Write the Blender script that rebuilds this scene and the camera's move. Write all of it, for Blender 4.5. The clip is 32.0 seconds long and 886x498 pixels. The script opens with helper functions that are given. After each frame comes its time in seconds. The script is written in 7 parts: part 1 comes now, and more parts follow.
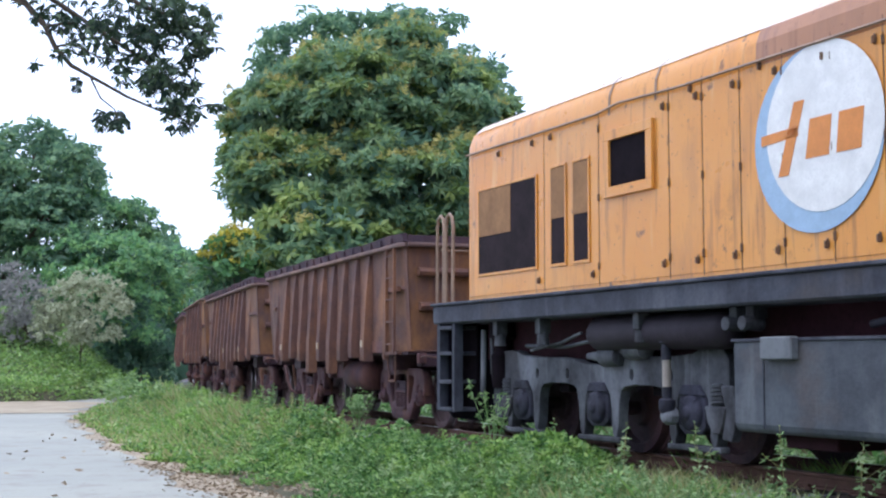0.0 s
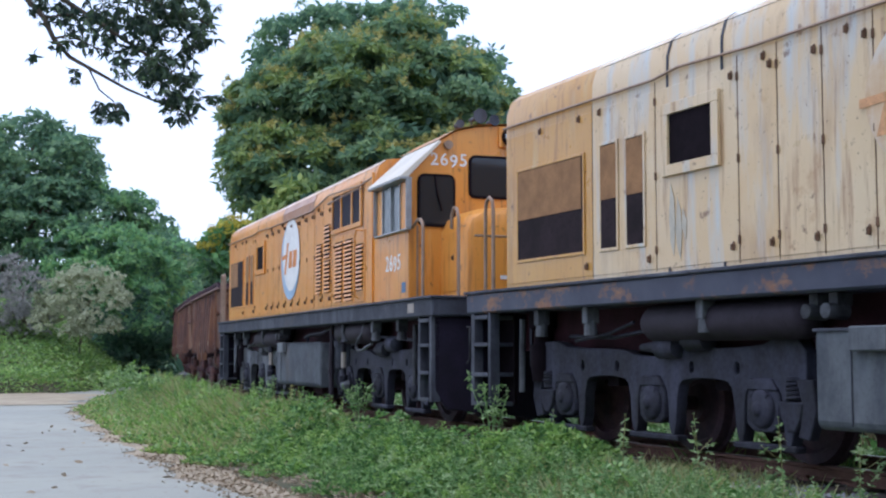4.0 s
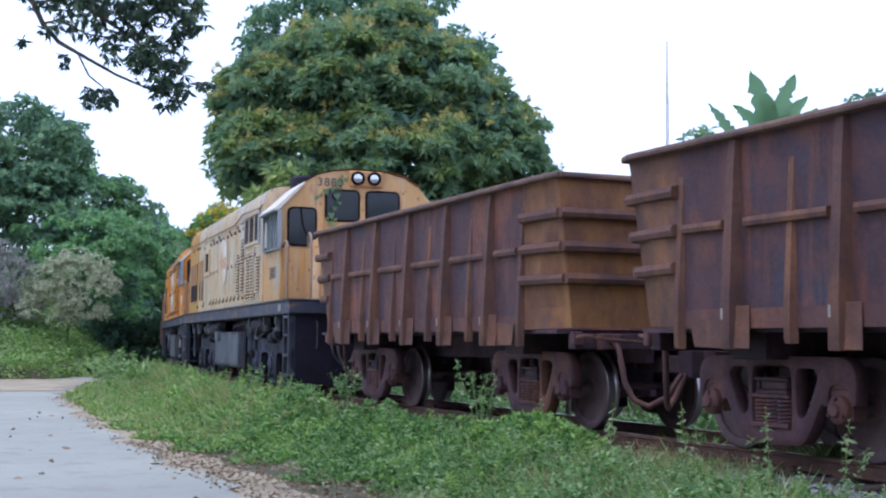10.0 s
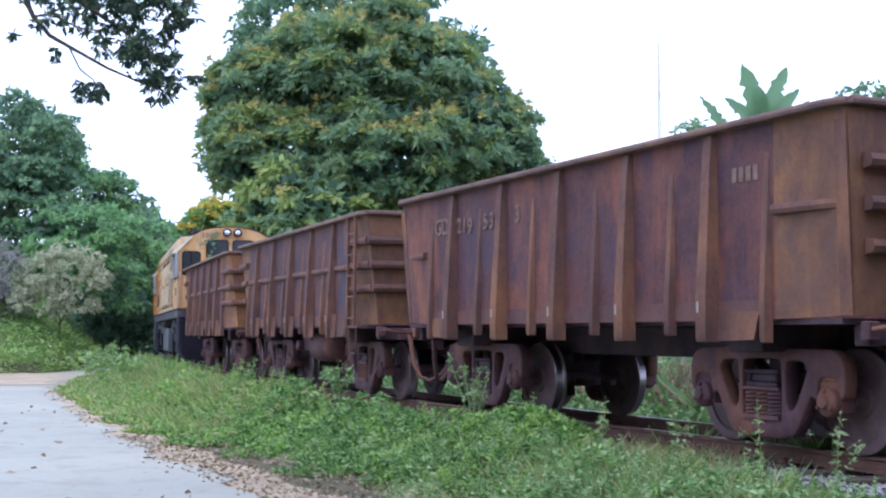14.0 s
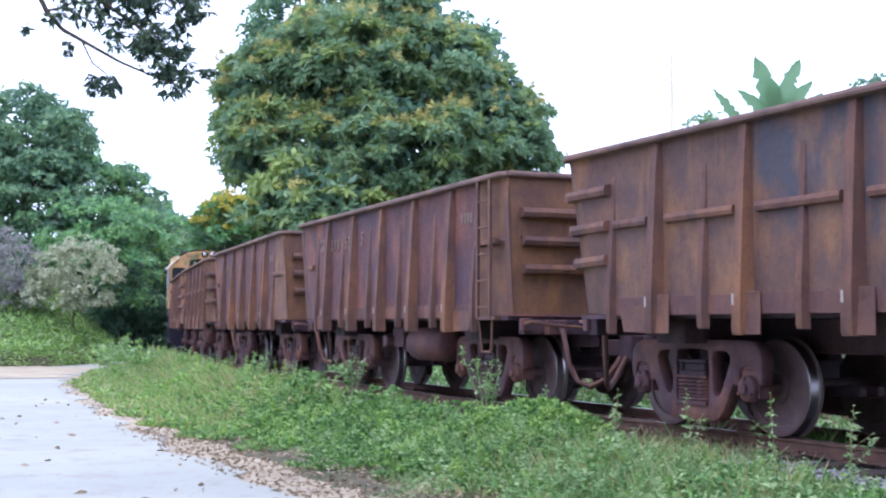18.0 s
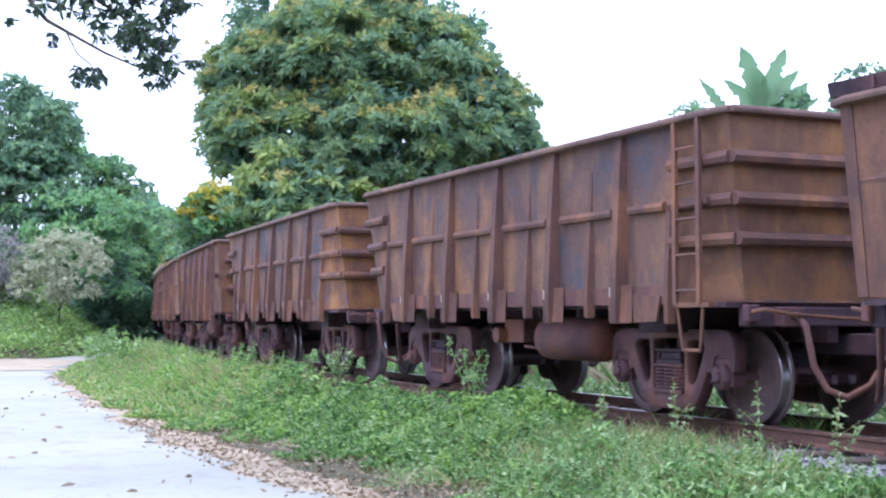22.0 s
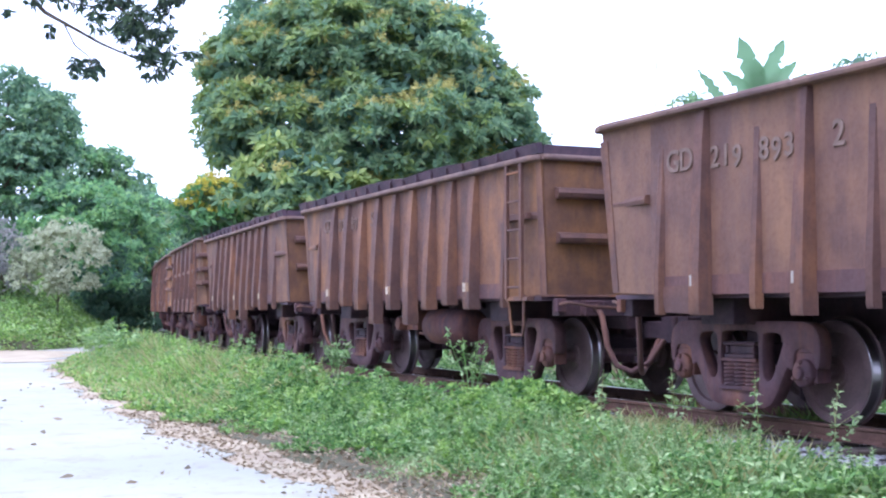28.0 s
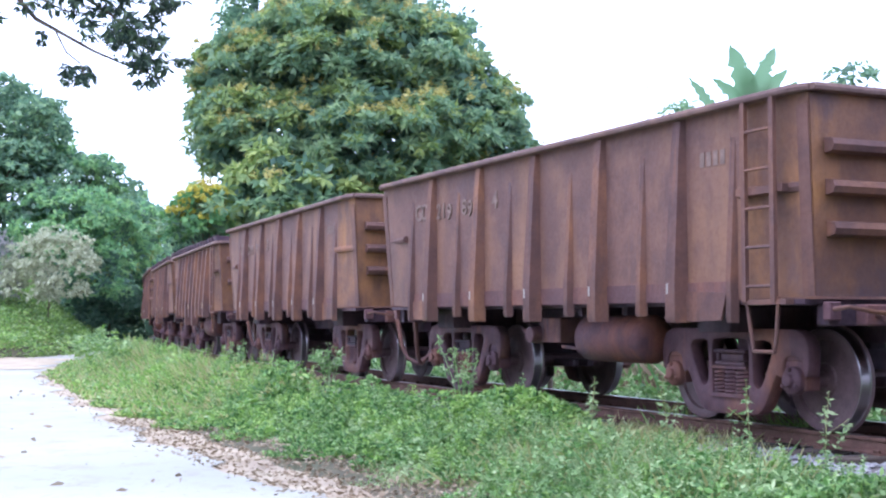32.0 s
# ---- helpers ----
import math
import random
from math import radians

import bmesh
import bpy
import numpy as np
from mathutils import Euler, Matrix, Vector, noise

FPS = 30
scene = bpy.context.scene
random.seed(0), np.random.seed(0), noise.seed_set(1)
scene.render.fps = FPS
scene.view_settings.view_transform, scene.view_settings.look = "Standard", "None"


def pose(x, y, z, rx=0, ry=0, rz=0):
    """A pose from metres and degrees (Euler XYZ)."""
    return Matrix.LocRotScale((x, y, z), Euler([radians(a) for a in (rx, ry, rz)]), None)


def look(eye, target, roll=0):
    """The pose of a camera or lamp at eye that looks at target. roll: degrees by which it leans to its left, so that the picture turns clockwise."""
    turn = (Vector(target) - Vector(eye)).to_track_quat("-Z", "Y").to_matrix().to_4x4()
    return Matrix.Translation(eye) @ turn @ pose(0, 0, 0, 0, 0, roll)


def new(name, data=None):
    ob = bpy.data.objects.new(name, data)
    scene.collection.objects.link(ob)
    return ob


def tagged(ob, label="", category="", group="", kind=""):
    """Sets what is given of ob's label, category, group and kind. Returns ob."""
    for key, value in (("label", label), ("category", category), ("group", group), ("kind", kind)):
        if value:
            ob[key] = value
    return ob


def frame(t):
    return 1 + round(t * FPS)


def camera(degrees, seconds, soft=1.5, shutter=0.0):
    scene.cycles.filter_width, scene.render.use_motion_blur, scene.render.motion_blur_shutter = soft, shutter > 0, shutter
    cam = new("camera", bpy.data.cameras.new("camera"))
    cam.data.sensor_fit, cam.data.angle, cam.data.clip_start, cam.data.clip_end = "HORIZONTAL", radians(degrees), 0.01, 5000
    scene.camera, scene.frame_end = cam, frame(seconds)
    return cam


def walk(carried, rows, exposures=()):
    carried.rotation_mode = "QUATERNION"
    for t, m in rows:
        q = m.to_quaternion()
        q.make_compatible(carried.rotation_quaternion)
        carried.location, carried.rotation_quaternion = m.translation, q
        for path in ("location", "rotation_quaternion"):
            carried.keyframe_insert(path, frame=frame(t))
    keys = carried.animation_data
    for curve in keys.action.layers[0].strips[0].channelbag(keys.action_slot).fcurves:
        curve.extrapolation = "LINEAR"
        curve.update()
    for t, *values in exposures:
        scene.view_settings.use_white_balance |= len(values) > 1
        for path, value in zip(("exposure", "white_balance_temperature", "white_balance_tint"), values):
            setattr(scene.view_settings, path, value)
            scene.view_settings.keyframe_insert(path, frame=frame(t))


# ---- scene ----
cam = camera(38.0, 32.0, soft=2.2)
# seconds, yaw, pitch, roll of a camera held on a stand at the roadside
TURNS = [
    (0, 0.09, 5.02, -0.08), (0.5, 0.26, 5.02, -0.26), (1, 0.01, 5.02, -0.22), (1.5, -0.04, 4.98, -0.25),
    (2, -0.03, 4.98, -0.08), (2.5, -0.02, 4.90, -0.35), (3, 0.12, 4.86, -0.37), (3.5, 0.15, 4.75, -0.13),
    (5.5, -0.13, 4.52, -0.07), (6, -0.25, 4.46, 0.03), (6.5, -0.42, 4.31, 0.19), (7, -0.17, 4.23, 0.12),
    (7.5, -0.18, 4.30, -0.11), (8, -0.17, 4.29, 0.09), (8.5, -0.20, 4.27, 0.02), (9, -0.18, 4.26, -0.13),
    (9.5, -0.32, 4.22, -0.40), (10, -0.45, 4.15, -0.42), (10.5, -0.45, 4.13, -0.32), (11, -0.68, 4.12, -0.35),
    (11.5, -0.77, 4.04, -0.50), (12, -0.96, 3.99, -0.39), (12.5, -0.88, 3.98, -0.22), (13, -0.86, 3.94, -0.27),
    (13.5, -0.76, 3.93, -0.37), (14, -0.79, 3.85, -0.30), (14.5, -0.63, 3.82, -0.30), (16.5, -0.43, 3.68, -0.28),
    (17, -0.49, 3.61, -0.37), (17.5, -0.31, 3.55, -0.19), (18, -0.24, 3.54, -0.27), (18.5, -0.16, 3.50, -0.29),
    (19, -0.30, 3.42, -0.16), (19.5, -0.48, 3.35, -0.21), (20, -0.63, 3.28, -0.34), (20.5, -0.66, 3.27, -0.36),
    (21, -0.78, 3.25, -0.28), (21.5, -0.91, 3.20, -0.14), (22, -0.81, 3.12, -0.03), (22.5, -0.81, 3.09, -0.01),
    (23, -0.98, 3.05, -0.00), (23.5, -1.03, 3.05, 0.20), (24, -1.02, 3.04, 0.23), (24.5, -0.88, 2.95, 0.22),
    (25, -0.86, 2.88, 0.22), (25.5, -0.88, 2.88, 0.19), (27.5, -0.72, 2.75, 0.23), (28, -0.88, 2.73, 0.05),
    (28.5, -0.49, 2.73, -0.07), (29, -0.44, 2.97, -0.12), (29.5, -0.84, 3.11, 0.04), (30, -0.89, 3.12, -0.11),
    (30.5, -0.90, 3.09, -0.13), (31, -1.34, 3.09, -0.02), (31.5, -1.39, 3.08, 0.09), (32, -1.26, 3.06, 0.01),
]
EYE = (0.0, 0.0, 0.92)
PATH = [(t, pose(*EYE, 90 + p, r, y)) for t, y, p, r in TURNS]
walk(cam, PATH, exposures=[(0.0, -0.08, 6450, 11.5), (2.5, -0.45, 6350, 11), (5.8, -0.42, 6300, 11), (7.0, -0.2, 6150, 11.5), (8.5, -0.35, 6150, 13), (10.2, -0.37, 6100, 13), (11.0, -0.18, 6100, 13.5), (12.0, -0.08, 6100, 14), (13.0, -0.08, 6100, 14.5), (14.5, 0.08, 6200, 15.5), (19.0, 0.37, 6150, 17.5), (25.0, 0.62, 6100, 18), (28.0, 0.64, 6050, 19), (29.5, 0.60, 6050, 19), (32.0, 0.68, 6050, 19)])

# ---- light: bright overcast sky ----
world = bpy.data.worlds.new("sky")
scene.world = world
world.use_nodes = True
wn, wl = world.node_tree.nodes, world.node_tree.links
wn.clear()
sky = wn.new("ShaderNodeTexSky")
sky.sky_type = "NISHITA"
sky.sun_disc = False
sky.sun_elevation, sky.sun_rotation = radians(70), radians(222)
sky.air_density, sky.dust_density = 1.0, 3.0
bg_sky, bg_cloud = wn.new("ShaderNodeBackground"), wn.new("ShaderNodeBackground")
bg_sky.inputs["Strength"].default_value = 0.06
bg_cloud.inputs["Color"].default_value = (0.83, 0.96, 1.30, 1)
bg_cloud.inputs["Strength"].default_value = 1.62
add, wout = wn.new("ShaderNodeAddShader"), wn.new("ShaderNodeOutputWorld")
wl.new(sky.outputs["Color"], bg_sky.inputs["Color"])
wl.new(bg_sky.outputs[0], add.inputs[0])
wl.new(bg_cloud.outputs[0], add.inputs[1])
wl.new(add.outputs[0], wout.inputs["Surface"])
sun_data = bpy.data.lights.new("sun", "SUN")
sun_data.energy, sun_data.angle, sun_data.color = 1.1, radians(25), (1.0, 0.985, 0.96)
sun = new("sun", sun_data)
sun.matrix_world = look((-11, 0, 45), (0, 12, 0))


# ---- materials ----
def rgb(r, g, b):
    return (r, g, b, 1.0)


class Shader:
    """A principled material with small helpers to wire noise into it."""

    def __init__(self, name):
        self.mat = bpy.data.materials.new(name)
        self.mat.use_nodes = True
        self.n, self.l = self.mat.node_tree.nodes, self.mat.node_tree.links
        self.b = self.n["Principled BSDF"]
        self.coord = self.n.new("ShaderNodeTexCoord").outputs["Object"]

    def shift(self, amount=60.0):
        info = self.n.new("ShaderNodeObjectInfo")
        mul = self.n.new("ShaderNodeMath")
        mul.operation = "MULTIPLY"
        mul.inputs[1].default_value = amount
        self.l.new(info.outputs["Random"], mul.inputs[0])
        addv = self.n.new("ShaderNodeVectorMath")
        self.l.new(self.coord, addv.inputs[0])
        self.l.new(mul.outputs[0], addv.inputs[1])
        self.coord = addv.outputs[0]

    def noise(self, scale, detail=4.0, stretch=(1, 1, 1), rough=0.6):
        m = self.n.new("ShaderNodeMapping")
        m.inputs["Scale"].default_value = stretch
        t = self.n.new("ShaderNodeTexNoise")
        t.inputs["Scale"].default_value, t.inputs["Detail"].default_value, t.inputs["Roughness"].default_value = scale, detail, rough
        self.l.new(self.coord, m.inputs["Vector"])
        self.l.new(m.outputs[0], t.inputs["Vector"])
        return t.outputs["Fac"]

    def ramp(self, fac, lo, hi, a=(0, 0, 0, 1), b=(1, 1, 1, 1)):
        r = self.n.new("ShaderNodeValToRGB")
        r.color_ramp.elements[0].position, r.color_ramp.elements[1].position = lo, hi
        r.color_ramp.elements[0].color, r.color_ramp.elements[1].color = a, b
        self.l.new(fac, r.inputs[0])
        return r.outputs["Color"]

    def mix(self, fac, a, b):
        m = self.n.new("ShaderNodeMix")
        m.data_type = "RGBA"
        for sock, val in ((m.inputs[0], fac), (m.inputs[6], a), (m.inputs[7], b)):
            if isinstance(val, (tuple, float)):
                sock.default_value = val
            else:
                self.l.new(val, sock)
        return m.outputs[2]

    def island(self):
        return self.n.new("ShaderNodeNewGeometry").outputs["Random Per Island"]

    def objrand(self):
        return self.n.new("ShaderNodeObjectInfo").outputs["Random"]

    def done(self, color, rough=0.8, metal=0.0, bump=None, strength=0.3, dist=0.01):
        if isinstance(color, tuple):
            self.b.inputs["Base Color"].default_value = color
        else:
            self.l.new(color, self.b.inputs["Base Color"])
        if isinstance(rough, float):
            self.b.inputs["Roughness"].default_value = rough
        else:
            self.l.new(rough, self.b.inputs["Roughness"])
        self.b.inputs["Metallic"].default_value = metal
        if bump is not None:
            k = self.n.new("ShaderNodeBump")
            k.inputs["Strength"].default_value, k.inputs["Distance"].default_value = strength, dist
            self.l.new(bump, k.inputs["Height"])
            self.l.new(k.outputs[0], self.b.inputs["Normal"])
        return self.mat


def rust_paint(name, base, dark, bright, cool, cool_amount):
    s = Shader(name)
    s.shift()
    big, mid, fine = s.noise(0.9, 5), s.noise(3.0, 7), s.noise(26, 6)
    streak, drip = s.noise(1.0, 6, (1.5, 1.5, 0.7)), s.noise(1.0, 7, (6.0, 6.0, 0.4))
    c = s.mix(s.ramp(mid, 0.36, 0.62), base, dark)
    c = s.mix(s.ramp(big, 0.62 - cool_amount, 0.76 - cool_amount), c, cool)
    c = s.mix(s.ramp(streak, 0.50, 0.70), c, bright)
    c = s.mix(s.ramp(drip, 0.54, 0.74), c, s.mix(0.45, c, dark))
    c = s.mix(s.ramp(drip, 0.26, 0.44, rgb(1, 1, 1), rgb(0, 0, 0)), c, s.mix(0.5, c, bright))
    c = s.mix(s.ramp(fine, 0.52, 0.75), c, s.mix(0.35, c, dark))
    return s.done(c, s.ramp(fine, 0.2, 0.8, rgb(.6, .6, .6), rgb(.92, .92, .92)), 0.0, s.mix(0.5, fine, mid), 0.4, 0.016)


RUST_RED = rust_paint("rust_red_steel", rgb(0.131, 0.047, 0.042), rgb(0.069, 0.027, 0.033), rgb(0.263, 0.088, 0.044), rgb(0.067, 0.035, 0.053), 0.11)
RUST_BLUE = rust_paint("rust_patchy_steel", rgb(0.114, 0.048, 0.048), rgb(0.063, 0.032, 0.040), rgb(0.281, 0.096, 0.043), rgb(0.049, 0.042, 0.067), 0.12)
RUST_OCHRE = rust_paint("ochre_patchy_rust_steel", rgb(0.155, 0.079, 0.054), rgb(0.088, 0.047, 0.044), rgb(0.29, 0.135, 0.056), rgb(0.056, 0.053, 0.070), 0.11)
RUST_BROWN = rust_paint("rust_brown_steel", rgb(0.160, 0.071, 0.046), rgb(0.088, 0.043, 0.036), rgb(0.285, 0.120, 0.046), rgb(0.080, 0.049, 0.054), 0.08)
RUST_ORANGE = rust_paint("orange_rust_steel", rgb(0.310, 0.135, 0.047), rgb(0.179, 0.077, 0.047), rgb(0.432, 0.203, 0.059), rgb(0.117, 0.068, 0.072), 0.06)
RUST_TAN = rust_paint("even_tan_brown_rust_steel", rgb(0.163, 0.080, 0.058), rgb(0.110, 0.054, 0.045), rgb(0.230, 0.114, 0.064), rgb(0.116, 0.066, 0.064), 0.04)
RUST_AMBER = rust_paint("amber_brown_rust_steel", rgb(0.216, 0.098, 0.048), rgb(0.124, 0.058, 0.041), rgb(0.331, 0.150, 0.052), rgb(0.097, 0.057, 0.060), 0.07)
RUST_POST = rust_paint("rust_post_steel", rgb(0.149, 0.068, 0.050), rgb(0.087, 0.041, 0.037), rgb(0.256, 0.109, 0.052), rgb(0.098, 0.056, 0.057), 0.03)
RUST_RIM = rust_paint("dusty_rim_steel", rgb(0.180, 0.107, 0.089), rgb(0.110, 0.062, 0.057), rgb(0.238, 0.135, 0.098), rgb(0.114, 0.078, 0.078), 0.02)
RUST_SKIRT = rust_paint("dusty_purple_brown_steel", rgb(0.129, 0.059, 0.053), rgb(0.086, 0.039, 0.041), rgb(0.223, 0.090, 0.053), rgb(0.097, 0.051, 0.058), 0.04)
# grime and rust, with the purple glare under the train mixed into both colours
GRIME = rust_paint("grimy_bogie_steel", rgb(0.138, 0.063, 0.069), rgb(0.075, 0.034, 0.045), rgb(0.258, 0.101, 0.058), rgb(0.097, 0.050, 0.068), 0.04)
DARK_RUST = rust_paint("dark_rust_steel", rgb(0.070, 0.035, 0.050), rgb(0.035, 0.019, 0.031), rgb(0.115, 0.052, 0.055), rgb(0.05, 0.032, 0.05), 0.0)


def loco_paint(name, base, faded, patch, patch_at):
    s = Shader(name)
    big, mid, fine = s.noise(0.8, 4), s.noise(3.0, 6), s.noise(22, 5)
    streak = s.noise(1.0, 4, (3.0, 3.0, 0.45))
    drip = s.noise(1.0, 6, (9.0, 9.0, 0.8))
    c = s.mix(s.ramp(big, 0.35, 0.7), base, faded)
    c = s.mix(s.ramp(s.objrand(), 0.2, 1.0), c, s.mix(0.4, c, faded))
    c = s.mix(s.ramp(streak, 0.60 - patch_at, 0.75 - patch_at), c, patch)
    c = s.mix(s.ramp(drip, 0.56, 0.72), c, s.mix(0.68, c, rgb(.24, .09, .035)))
    c = s.mix(s.ramp(s.noise(1.0, 6, (16.0, 16.0, 1.1)), 0.60, 0.72), c, s.mix(0.5, c, rgb(.17, .075, .04)))
    c = s.mix(s.ramp(s.noise(1.0, 5, (1.6, 1.6, 0.5)), 0.55, 0.72), c, s.mix(0.5, c, rgb(.24, .11, .055)))
    c = s.mix(s.ramp(s.noise(30, 4), 0.66, 0.72), c, s.mix(0.8, c, rgb(.10, .045, .025)))
    c = s.mix(s.ramp(s.noise(7, 6), 0.635, 0.70), c, s.mix(0.75, c, rgb(.15, .06, .03)))
    c = s.mix(s.ramp(mid, 0.62, 0.75), c, s.mix(0.55, c, rgb(.34, .14, .045)))
    return s.done(c, s.ramp(mid, 0.3, 0.7, rgb(.26, .26, .26), rgb(.42, .42, .42)), 0.0, fine, 0.08, 0.01)


ORANGE = loco_paint("orange_loco_paint", rgb(.69, .26, .036), rgb(.71, .32, .070), rgb(.73, .41, .16), 0.0)
# both roof paints are paled to carry the sky's white reflection
ROOF_ORANGE = loco_paint("sky_sheen_orange_roof_paint", rgb(.74, .50, .31), rgb(.78, .62, .46), rgb(.80, .72, .62), 0.08)
ROOF_YELLOW = loco_paint("sky_sheen_yellow_roof_paint", rgb(.68, .50, .28), rgb(.74, .62, .44), rgb(.76, .72, .62), 0.08)
SOOT_BAND = loco_paint("sooty_brown_roof_band", rgb(.36, .16, .075), rgb(.44, .20, .09), rgb(.28, .13, .08), 0.04)
YELLOW = loco_paint("faded_yellow_loco_paint", rgb(.62, .42, .21), rgb(.68, .54, .35), rgb(.52, .53, .51), 0.09)
YELLOW_END = loco_paint("amber_hood_end_paint", rgb(.54, .27, .055), rgb(.58, .32, .085), rgb(.54, .38, .18), 0.0)
YELLOW_CAB = loco_paint("yellow_cab_paint", rgb(.61, .31, .10), rgb(.64, .39, .18), rgb(.56, .48, .37), 0.03)


def plain(name, color, rough=0.7, metal=0.0, vary=0.35, scale=6.0, bump=0.15, shine=0.5):
    s = Shader(name)
    s.b.inputs["Specular IOR Level"].default_value = shine
    s.shift(20)
    a, f = s.noise(scale, 5), s.noise(scale * 9, 4)
    dark = tuple(v * (1 - vary) for v in color[:3]) + (1,)
    lite = tuple(min(1, v * (1 + vary * 0.6)) for v in color[:3]) + (1,)
    c = s.mix(s.ramp(a, 0.3, 0.7), dark, lite)
    return s.done(s.mix(s.ramp(f, 0.5, 0.8), c, dark), rough, metal, f, bump, 0.006)


SILL_GREY = rust_paint("weathered_grey_blue_frame", rgb(.052, .058, .078), rgb(.026, .028, .042), rgb(.105, .112, .135), rgb(.06, .052, .054), 0.04)
worn = Shader("navy_sill_with_old_orange_paint")
wa, wb, wc = worn.noise(1.0, 6, (1.6, 1.6, 4.0)), worn.noise(9, 6), worn.noise(2.0, 5)
navy = worn.mix(worn.ramp(wc, .35, .7), rgb(.030, .033, .060), rgb(.062, .068, .10))
SILL_WORN = worn.done(worn.mix(worn.ramp(worn.mix(.35, wa, wb), .53, .62), navy, worn.mix(worn.ramp(wb, .4, .6), rgb(.42, .19, .06), rgb(.20, .09, .05))), 0.55, 0.0, wb, .2, .006)
TANK_GREY = rust_paint("dusty_grey_blue_tank", rgb(.088, .101, .118), rgb(.050, .056, .070), rgb(.155, .168, .182), rgb(.085, .072, .072), 0.05)
TRUCK_GREY = TRUCK_DUSTY = rust_paint("dusty_grey_truck_steel", rgb(.075, .080, .092), rgb(.022, .022, .028), rgb(.20, .21, .235), rgb(.06, .055, .06), 0.05)
# shade below the locomotives is darkened into the next three steel colours
TRUCK_DARK = rust_paint("shade_dark_truck_steel", rgb(0.024, 0.024, 0.042), rgb(0.007, 0.007, 0.013), rgb(0.054, 0.055, 0.088), rgb(0.019, 0.016, 0.024), 0.03)
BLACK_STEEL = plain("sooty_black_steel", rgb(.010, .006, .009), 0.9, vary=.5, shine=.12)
MAROON = plain("shaded_maroon_steel", rgb(.040, .012, .018), 0.85, vary=.5, scale=3, shine=.2)
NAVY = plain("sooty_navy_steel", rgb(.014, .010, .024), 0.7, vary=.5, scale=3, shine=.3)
ROOF_PALE = plain("pale_roof", rgb(.66, .60, .50), 0.45, vary=.15, scale=2)
ALUMINIUM = plain("aluminium_window_frame", rgb(.34, .35, .36), 0.45, 0.5, vary=.2)
HAND_STEEL = plain("worn_handrail_steel", rgb(.30, .20, .14), 0.6, vary=.3)
HAND_DARK = plain("dark_rusty_latch", rgb(.16, .085, .05), 0.7, vary=.4)
WHEEL_TREAD = plain("polished_wheel_tread", rgb(.34, .31, .32), 0.30, 1.0, vary=.1)
# wheel colour lifted towards purple to hold the hazy glare down there
WHEEL_RUST = plain("dusty_wheel_steel", rgb(.150, .088, .094), 0.6, vary=.4, scale=5)
RAIL_TOP = plain("polished_rail_head", rgb(.55, .52, .52), 0.3, 1.0, vary=.2)
RAIL_RUST = plain("rusty_rail_steel", rgb(.16, .08, .06), 0.85, vary=.4)
SLEEPER = plain("old_sleeper_timber", rgb(.12, .09, .075), 0.9, vary=.5, scale=4)
STONE = plain("grey_ballast_stone", rgb(.34, .34, .365), 0.9, vary=.45, scale=9)
RESERVOIR = plain("oily_brown_black_tank", rgb(.032, .024, .034), 0.7, vary=.5, scale=3, shine=.3)
WHITE_MARK = plain("chalky_white_marking", rgb(.36, .31, .27), 0.7, vary=.25)
TAN_MARK = plain("tan_paint_marking", rgb(.27, .15, .085), 0.8, vary=.35, scale=12)
PALE_TEXT = plain("faded_pale_lettering", rgb(.205, .135, .11), 0.85, vary=.35, scale=14)
FAINT_TEXT = plain("rust_covered_lettering", rgb(.175, .105, .085), 0.85, vary=.4, scale=14)
CREAM_MARK = plain("worn_cream_marking", rgb(.50, .40, .30), 0.75, vary=.35, scale=10)
WHITE_PAINT = plain("white_paint", rgb(.78, .77, .74), 0.5, vary=.15)
BLUE_PAINT = plain("pale_blue_paint", rgb(.33, .47, .62), 0.5, vary=.15)
BLUE_LABEL = plain("blue_label_paint", rgb(.06, .16, .30), 0.5, vary=.2)
BLUE_GHOST = plain("bleached_blue_grey_patch", rgb(.50, .45, .36), 0.6, vary=.22, scale=5)
LOGO_GHOST = rust_paint("peeling_white_emblem", rgb(.66, .52, .36), rgb(.56, .36, .20), rgb(.72, .68, .62), rgb(.60, .62, .62), 0.06)
ORANGE_MARK = plain("orange_emblem_paint", rgb(.68, .24, .05), 0.5, vary=.15)
ORANGE_GHOST = plain("washed_orange_emblem", rgb(.58, .30, .14), 0.6, vary=.35, scale=7)
BLACK_TEXT = plain("faded_black_number_paint", rgb(.10, .095, .09), 0.6, vary=.3)
RUBBER = plain("black_hose_rubber", rgb(.05, .04, .04), 0.6, vary=.3)
DARK_GRILLE = plain("dark_intake_mesh", rgb(.026, .016, .019), 0.85, vary=.5, scale=3, shine=.2)
BROWN_GRILLE = plain("dusty_brown_intake_mesh", rgb(.30, .15, .06), 0.8, vary=.3, scale=5)
BARK = plain("rough_bark", rgb(.13, .10, .075), 0.9, vary=.5, scale=8, bump=.5)

dusty = Shader("dusty_cab_glass")
dn = dusty.noise(3.0, 5)
DUSTY_GLASS = dusty.done(dusty.mix(dusty.ramp(dn, .35, .65), rgb(.085, .10, .11), rgb(.17, .19, .195)), 0.18)
glass = Shader("tinted_cab_glass")
glass.b.inputs["IOR"].default_value = 1.45
GLASS = glass.done(rgb(.02, .024, .03), 0.08)
lens = Shader("headlight_glass")
LENS = lens.done(rgb(.75, .76, .78), 0.12, 0.6)


